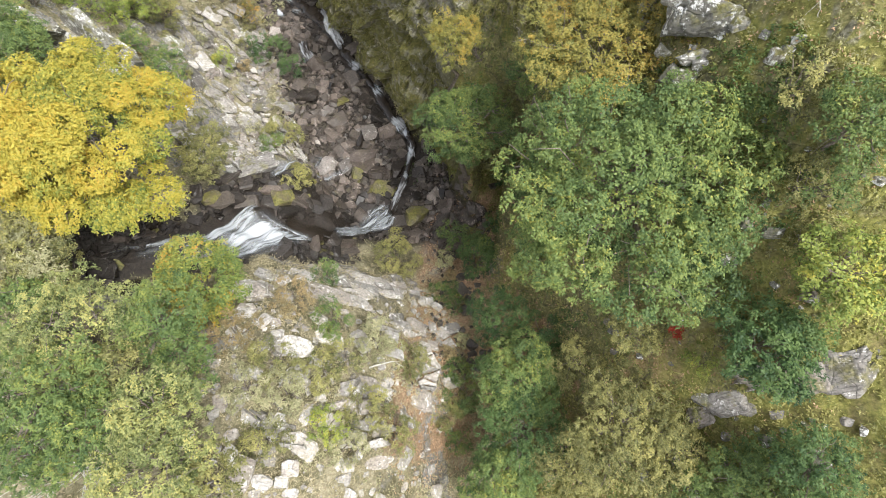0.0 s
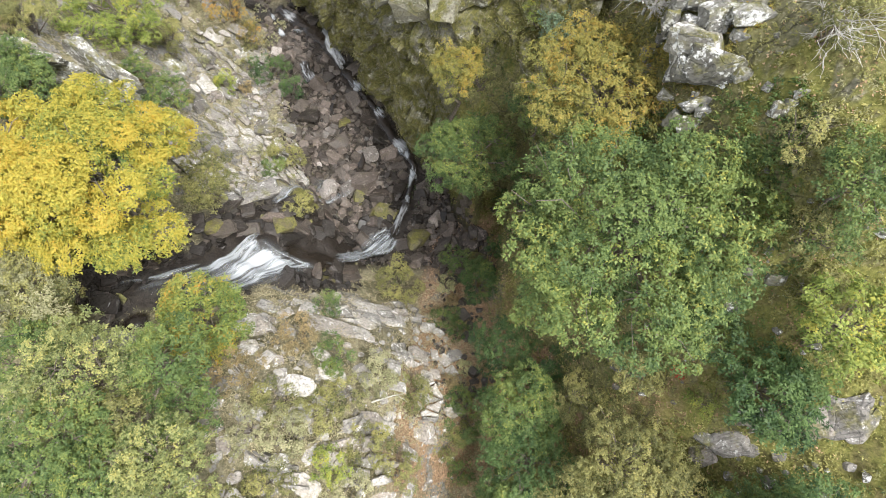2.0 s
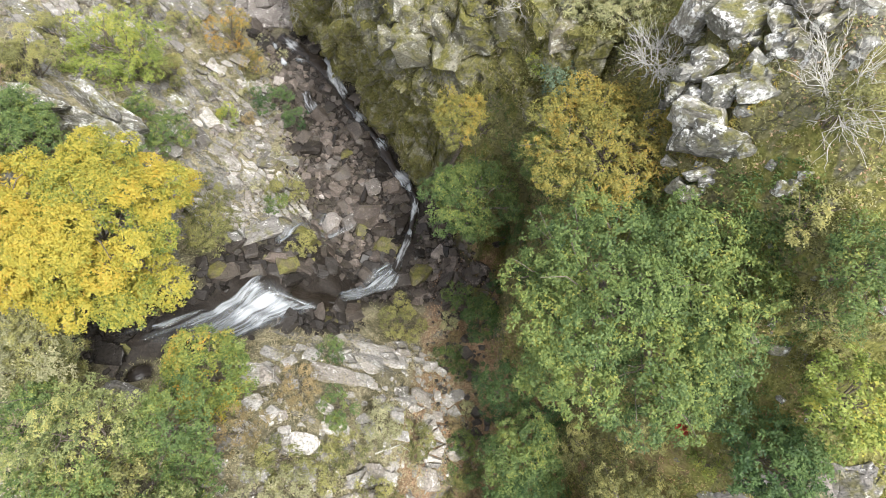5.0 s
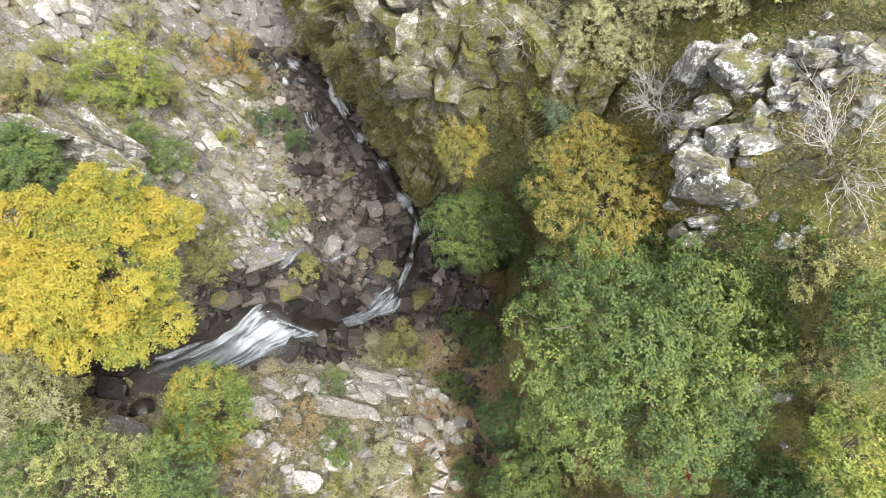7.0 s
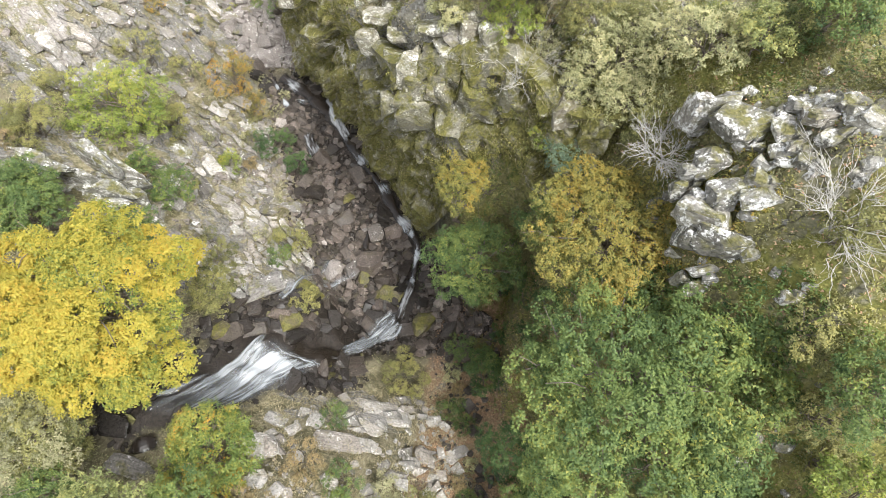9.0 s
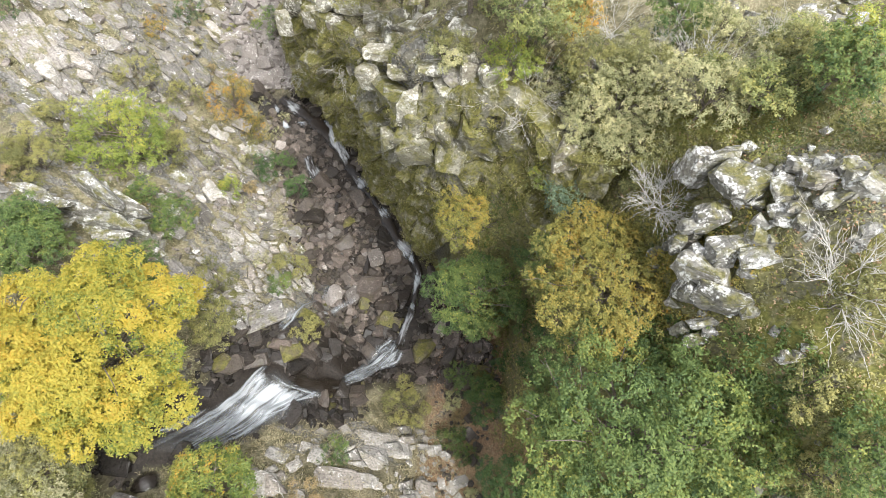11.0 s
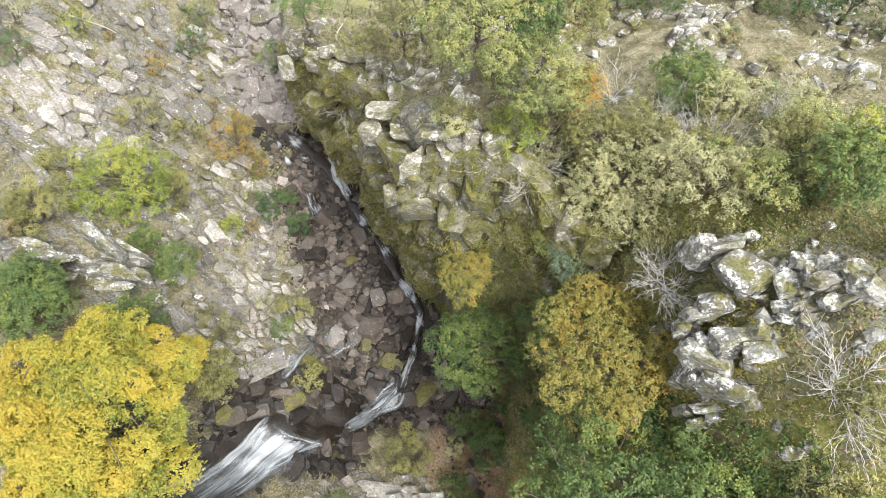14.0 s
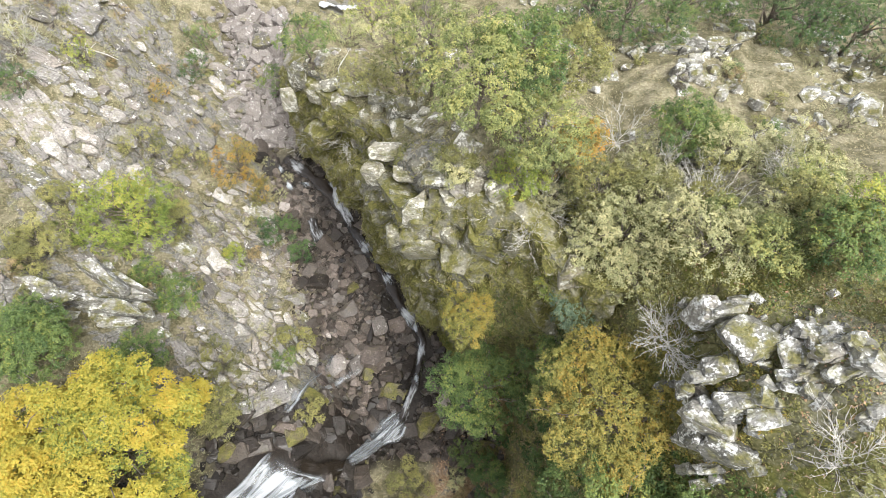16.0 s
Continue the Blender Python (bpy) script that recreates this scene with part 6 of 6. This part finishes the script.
# ---- water ----
def ribbon(name, label, rows, mat, foam, lift=0.14, across=9, step=0.12, seed=0, level=False):
    """A sheet of water along (x, y, half width), laid over the ground."""
    rng = np.random.RandomState(seed)
    p = np.array(rows, float)
    d = np.concatenate([[0], np.cumsum(np.hypot(*np.diff(p[:, :2], axis=0).T))])
    s = np.arange(0, d[-1], step)
    x, y, w = (np.interp(s, d, p[:, k]) for k in range(3))
    for _ in range(4):
        x[1:-1], y[1:-1] = (x[:-2] + x[1:-1] * 2 + x[2:]) / 4, (y[:-2] + y[1:-1] * 2 + y[2:]) / 4
    w = w * (1 + 0.5 * value_noise(s * 1.3 + seed * 7.7, s * 0 + seed))
    way = np.stack([np.gradient(x), np.gradient(y)], -1)
    way /= np.linalg.norm(way, axis=1)[:, None] + 1e-9
    c = np.linspace(-1, 1, across)
    X = x[:, None] - way[:, 1:] * w[:, None] * c
    Y = y[:, None] + way[:, :1] * w[:, None] * c
    Z = ground(X, Y)
    mid = ground(x, y)
    Z = np.maximum(Z, mid[:, None] - 0.15) * 0.5 + mid[:, None] * 0.5 if not level else np.minimum.accumulate(mid)[:, None] + 0 * X
    Z = Z + lift - 0.10 * c[None] ** 2
    U, V = np.repeat(s[:, None], across, 1), c[None] * w[:, None]
    n = len(s)
    i = np.arange(n * across).reshape(n, across)
    faces = np.stack([i[:-1, :-1], i[:-1, 1:], i[1:, 1:], i[1:, :-1]], -1).reshape(-1, 4)
    me = mesh_of(name, np.stack([X, Y, Z], -1).reshape(-1, 3), faces, mat, True)
    uv = me.uv_layers.new(name="flow")
    idx = np.empty(len(me.loops), np.int32)
    me.loops.foreach_get("vertex_index", idx)
    uv.data.foreach_set("uv", np.stack([U.ravel()[idx] + seed * 3.3, V.ravel()[idx] + seed * 1.7], -1).astype(np.float32).ravel())
    f = np.interp(s / d[-1], np.linspace(0, 1, len(foam)), foam)
    give(me, "foam", np.repeat(f[:, None], across, 1).ravel())
    ends = smooth(s / 0.4) * smooth((d[-1] - s) / 0.4)
    give(me, "cover", ((1 - np.abs(c[None]) ** 3) * 0.9 * (0.3 + 0.7 * ends[:, None])).ravel())
    return tagged(new(name, me), label, "water", kind="structure")


# the waterfall: a broad thin veil and many strands that fan out on the ledges
STRANDS = (
    ((-15.98, 8.38, 0.12), (-14.75, 8.77, 0.18), (-13.80, 9.41, 0.22), (-12.97, 10.02, 0.20)),
    ((-14.50, 8.02, 0.25), (-12.79, 9.47, 0.40), (-11.67, 10.88, 0.50), (-10.51, 12.38, 0.40)),
    ((-11.88, 8.17, 0.35), (-11.39, 9.36, 0.40), (-10.72, 10.95, 0.50), (-10.17, 12.22, 0.45)),
    ((-10.86, 8.73, 0.20), (-10.17, 9.34, 0.25), (-9.64, 11.07, 0.35), (-9.08, 11.45, 0.40)),
    ((-10.32, 9.33, 0.15), (-9.51, 9.78, 0.20), (-8.94, 10.57, 0.30), (-7.59, 11.09, 0.35)),
    ((-10.47, 12.18, 0.30), (-9.75, 11.66, 0.40), (-8.90, 11.28, 0.40), (-7.56, 10.94, 0.35)),
    ((-13.67, 8.55, 0.20), (-12.32, 8.95, 0.40), (-11.35, 9.74, 0.40), (-10.53, 10.77, 0.30)))
FALL_RNG = np.random.RandomState(12)


def veil(name, label, lip, foot, foam, lift, seed):
    """A sheet of falling water between its lip and its foot, each a line from bank to bank."""
    u, c = np.linspace(0, 1, 60)[:, None], np.linspace(0, 1, 41)[None]
    spread = 0.5 + (c - 0.5) * (1 + 0.12 * value_noise(u * 4 + seed, u * 0 + 0.5))
    ends = [[line[0][k] + (line[1][k] - line[0][k]) * spread for k in (0, 1)] for line in (lip, foot)]
    wave = 0.22 * value_noise(c * 7 + seed, u * 3) * np.sin(np.pi * u)
    X = ends[0][0] * (1 - u) + ends[1][0] * u + wave
    Y = ends[0][1] * (1 - u) + ends[1][1] * u - wave
    Z = ground(X, Y)
    for _ in range(5):
        Z[1:-1] = (Z[:-2] + 2 * Z[1:-1] + Z[2:]) / 4
        Z[:, 1:-1] = (Z[:, :-2] + 2 * Z[:, 1:-1] + Z[:, 2:]) / 4
    Z = Z + lift + 0.08 * value_noise(c * 12 + seed, u * 2)
    i = np.arange(X.size).reshape(X.shape)
    faces = np.stack([i[:-1, :-1], i[:-1, 1:], i[1:, 1:], i[1:, :-1]], -1).reshape(-1, 4)
    me = mesh_of(name, np.stack([X, Y, Z], -1).reshape(-1, 3), faces, VEIL, True)
    long = math.hypot(foot[0][0] - lip[0][0], foot[0][1] - lip[0][1])
    wide = math.hypot(lip[1][0] - lip[0][0], lip[1][1] - lip[0][1])
    idx = np.empty(len(me.loops), np.int32)
    me.loops.foreach_get("vertex_index", idx)
    U, V = (u * long + 0 * c).ravel() + seed * 3.3, (c * wide + 0 * u).ravel() + seed
    me.uv_layers.new(name="flow").data.foreach_set("uv", np.stack([U[idx], V[idx]], -1).astype(np.float32).ravel())
    strong = np.interp(u, np.linspace(0, 1, len(foam)), foam) + 0.16 * fractal(c * 5 + seed, u * 1.3, 1.0, 3)
    give(me, "foam", np.clip(strong, 0, 1).ravel())
    rim = smooth(c * 7) * smooth((1 - c) * 7) * smooth(u * 8 + 0.25) * smooth((1 - u) * 6 + 0.1)
    give(me, "cover", (rim * 0.95).ravel())
    return tagged(new(name, me), label, "water", kind="structure")


veil("waterfall", "broad white veil of the waterfall fanning over dark rock", ((-14.7, 7.9), (-11.4, 8.0)), ((-10.6, 12.5), (-8.3, 10.9)), (0.3, 0.45, 0.55, 0.62, 0.54), 0.34, 3)
veil("waterfall", "thin white side veil of the waterfall", ((-11.6, 8.3), (-10.4, 8.7)), ((-9.0, 11.5), (-7.4, 10.9)), (0.2, 0.4, 0.52, 0.45), 0.3, 9)
for k, rows in enumerate(STRANDS):
    strong = (0.6, 0.62, 0.66, 0.6, 0.62, 0.5, 0.5)[k]
    moved = [(x + FALL_RNG.normal(0, 0.16), y + FALL_RNG.normal(0, 0.16), w * FALL_RNG.uniform(0.4, 0.7)) for x, y, w in rows]
    ribbon("waterfall", "white rushing strand of the waterfall", moved, FALL, (0.5 * strong, 0.9 * strong, strong, 0.85 * strong), lift=0.42, seed=20 + 3 * k, across=7)
ribbon("pool", "still brown pool above the waterfall", ((-15.0, 6.3, 0.3), (-14.4, 6.6, 0.55), (-13.6, 6.9, 0.35)), STREAM, (0.05, 0.05), lift=0.3, seed=11, level=True)
ribbon("cascade", "dark pool water below the waterfall", ((-9.2, 11.4, 0.8), (-7.8, 11.3, 0.7), (-6.7, 11.7, 0.6), (-5.6, 12.5, 0.7), (-4.5, 13.4, 0.7), (-3.4, 14.5, 0.6)), STREAM, (0.3, 0.2, 0.45, 0.4, 0.45, 0.4), lift=0.3, seed=5)
ribbon("cascade", "thin white veil of the small cascade", ((-6.5, 12.0, 0.25), (-5.7, 12.5, 0.4), (-4.9, 13.2, 0.6), (-4.2, 13.8, 0.75), (-3.5, 14.5, 0.6)), FALL, (0.4, 0.6, 0.45, 0.6, 0.5), lift=0.38, seed=49)
for k in range(5):
    off = (k - 2.0) * 0.27
    rows = [(x + (0.6 * off + FALL_RNG.normal(0, 0.1)) * w, y - (0.8 * off + FALL_RNG.normal(0, 0.1)) * w, FALL_RNG.uniform(0.1, 0.24)) for x, y, w in ((-6.6, 11.9, 0.3), (-5.7, 12.5, 0.6), (-4.9, 13.2, 0.9), (-4.1, 13.9, 1.2), (-3.5, 14.5, 0.9))]
    ribbon("cascade", "white strand of the small cascade", rows, FALL, FALL_RNG.uniform(0.45, 0.72, 5), lift=0.43, seed=50 + k, across=7)
ribbon("rill", "thin white jet over the rock ledge", ((-10.1, 14.6, 0.2), (-9.6, 15.9, 0.32), (-9.0, 17.6, 0.5), (-8.6, 19.0, 0.55)), FALL, (0.6, 0.54, 0.42, 0.28), lift=0.62, seed=6)
ribbon("rill", "thin white jet over the rock ledge", ((-8.6, 16.2, 0.18), (-7.7, 17.2, 0.3), (-6.4, 17.8, 0.45)), FALL, (0.6, 0.5, 0.32), lift=0.62, seed=7)
ribbon("stream", "narrow dark stream with white riffles between boulders", tuple((x, y, w) for x, y, w in zip(STREAM_X[2:], STREAM_Y[2:], (0.45, 0.3, 0.4, 0.35, 0.45, 0.4, 0.5, 0.45, 0.6, 0.7, 0.6))), STREAM,
       (0.4, 0.6, 0.2, 0.6, 0.25, 0.62, 0.12, 0.58, 0.12, 0.62, 0.15, 0.6, 0.1, 0.2, 0.1, 0.55, 0.2), lift=0.34, seed=8)
ribbon("pool", "smooth grey pool under the cliff", ((-8.0, 29.3, 0.35), (-8.8, 30.9, 0.5), (-9.4, 32.3, 0.5), (-9.9, 33.4, 0.35)), STREAM, (0.62, 0.66, 0.6), lift=0.5, seed=9)
ribbon("pool", "smooth grey pool among boulders", ((-10.2, 27.8, 0.5), (-10.9, 29.0, 0.7), (-11.2, 30.0, 0.4)), STREAM, (0.5, 0.55), lift=0.42, seed=10)
ribbon("waterfall", "white lip of a lower fall down the gorge", ((-11.9, 50.4, 0.3), (-11.3, 52.6, 0.45), (-10.8, 55.5, 0.5), (-9.8, 57.5, 0.5)), FALL, (1.0, 1.0, 0.9, 1.0), lift=0.6, seed=70)

# white riffles and slack water between the boulders
RIFFLES = ((-7.2, 27.9, -6.3, 26.6), (-5.2, 25.3, -4.3, 24.0), (-3.6, 21.8, -3.0, 20.6), (-2.7, 21.4, -2.5, 20.2), (-2.5, 19.7, -2.2, 18.6), (-2.5, 17.7, -2.4, 16.6), (-12.5, 33.1, -11.4, 32.6), (-13.5, 33.3, -12.9, 32.3), (-14.4, 34.7, -13.9, 33.7))
for k, (ax, ay, bx, by) in enumerate(RIFFLES):
    bend = 0.15 * (-1) ** k
    ribbon("riffle", "white water spilling between the boulders", ((ax, ay, 0.1), ((ax + bx) / 2 + bend, (ay + by) / 2, 0.34 if k < 6 else 0.24), (bx, by, 0.14)), FALL, (0.45, 0.7, 0.42), lift=0.5, seed=80 + k)
for k, (x, y, r) in enumerate(((-3.5, 22.9, 0.4), (-7.6, 23.3, 0.45), (-8.4, 25.6, 0.4), (-10.6, 24.8, 0.35), (-5.9, 20.4, 0.3))):
    ribbon("pool", "small dark pool between the boulders", ((x - 0.15, y - 0.9, r * 0.6), (x, y, r), (x + 0.1, y + 0.9, r * 0.5)), STREAM, (0.1, 0.15), lift=0.3, seed=95 + k, level=True)

# ---- grass, undergrowth and fallen leaves ----
def tufts(name, label, count, seed, box, wanted, mat, size, per, slim, spread=0.9, category="grass"):
    rng = np.random.RandomState(seed)
    x, y = rng.uniform(box[0], box[1], count * 8), rng.uniform(box[2], box[3], count * 8)
    keep = wanted(x, y) > rng.rand(count * 8)
    x, y = x[keep][:count], y[keep][:count]
    z = ground(x, y)
    centres = np.stack([x, y, z + size * 0.15], -1)
    away = np.zeros_like(centres)
    tone = 0.5 + 0.3 * fractal(x, y, 2.5, 3) + rng.normal(0, 0.12, len(x))
    me = leaf_mesh(name, centres, away, size, per, rng, mat, tone, droop=0.1, slim=slim)
    return tagged(new(name, me), label, category, kind="stuff")


def dry_land(x, y):
    patches = 0.25 + 0.75 * smooth(0.6 + fractal(x, y, 1.8, 3))
    return (1 - moss_mask(x, y)) * (1 - bed_mask(x, y)) * (1 - wet_zone(x, y)) * patches


def moss_land(x, y):
    return moss_mask(x, y) * (1 - bed_mask(x, y)) * (0.3 + 0.7 * smooth(0.6 + fractal(x + 5, y, 1.5, 3)))


def fern_land(x, y):
    return moss_mask(x, y) * smooth(fractal(x + 40, y, 2.2, 3) + 0.1)


def litter_land(x, y):
    return smooth(1.4 - np.abs(x - 0.8 - 0.12 * (y - 6)) / 2.4) * smooth((y + 3) / 3) * smooth((18 - y) / 4) + 0.25 * smooth((x - 3) / 2) * smooth((14 - x) / 2) * smooth((20 - y) / 3)


def heath_land(x, y):
    return dry_land(x, y) * smooth(2.2 * fractal(x + 21, y, 3.0, 3) + 0.1)


tufts("dry_grass", "dry straw-coloured grass tufts on the rocky slopes", 20000, 31, (-34, 4, -6, 50), dry_land, GRASS_DRY, 0.17, 9, 0.13)
tufts("meadow_grass", "pale dry grass behind the cliffs", 10000, 32, (-10, 36, 20, 60), dry_land, GRASS_DRY, 0.16, 10, 0.15)
tufts("mossy_grass", "short olive-green grass and moss on the shady flank", 17000, 33, (-6, 20, -6, 30), moss_land, GRASS_GREEN, 0.12, 8, 0.42)
tufts("undergrowth", "low olive-green undergrowth on the shady flank", 4500, 34, (0, 20, -6, 30), fern_land, LEAF["olive"], 0.09, 14, 0.5, category="undergrowth")
tufts("undergrowth", "low green ferns and seedlings on the shady flank", 2200, 35, (-4, 18, -6, 24), fern_land, LEAF["green"], 0.09, 14, 0.45, category="undergrowth")
tufts("heather", "greyish green heather and grass between the slabs", 15000, 36, (-34, 2, -6, 50), heath_land, LEAF["grey"], 0.12, 10, 0.3, category="heather")
tufts("heather", "greyish green heather in the meadow", 11000, 38, (-10, 36, 20, 60), heath_land, LEAF["grey"], 0.12, 9, 0.3, category="heather")
tufts("dry_grass", "pale dry grass on the rocky bank", 5000, 39, (-11, 2, -6, 11), dry_land, GRASS_DRY, 0.15, 9, 0.13)
tufts("heather", "grey-green heather round the broken outcrop", 5000, 40, (7, 20, 6, 24), lambda x, y: 0.3 + 0.7 * smooth(2 * fractal(x, y + 33, 2.0, 3)), LEAF["grey"], 0.085, 14, 0.35, category="heather")
tufts("fallen_leaves", "brown fallen leaves covering the gully", 8000, 37, (-3, 14, -4, 20), litter_land, LITTER, 0.09, 4, 0.6, category="leaf litter")


def cliff_tufts(name, label, count, seed, mat, size, per, slim):
    """Grass and moss that hang on the cliff's face."""
    rng = np.random.RandomState(seed)
    rows, cols = CLIFF_POINTS.shape[:2]
    i, j = rng.randint(6, rows, count * 2), rng.randint(0, cols, count * 2)
    mossy = ~CLIFF_BARE[i, j] | (rng.rand(len(i)) < 0.12)
    i, j = i[mossy], j[mossy]
    p = CLIFF_POINTS[i, j] + rng.normal(0, 0.06, (len(i), 3))
    p = p[smooth(0.75 + 1.6 * fractal(p[:, 1], p[:, 2] + 60, 1.8, 3)) > rng.rand(len(i))][:count]
    away = np.tile((-0.8, 0.0, 0.4), (len(p), 1))
    tone = 0.45 + 0.3 * fractal(p[:, 1] + 13, p[:, 2], 1.5, 3) + rng.normal(0, 0.12, len(p))
    me = leaf_mesh(name, p, away, size, per, rng, mat, tone, droop=0.4, slim=slim)
    return tagged(new(name, me), label, "grass", kind="stuff")


cliff_tufts("cliff_grass", "olive grass and moss hanging on the cliff", 5500, 61, GRASS_GREEN, 0.12, 12, 0.3)
cliff_tufts("cliff_heather", "dry brown grass tufts in the cliff's joints", 1600, 62, GRASS_DRY, 0.2, 10, 0.12)
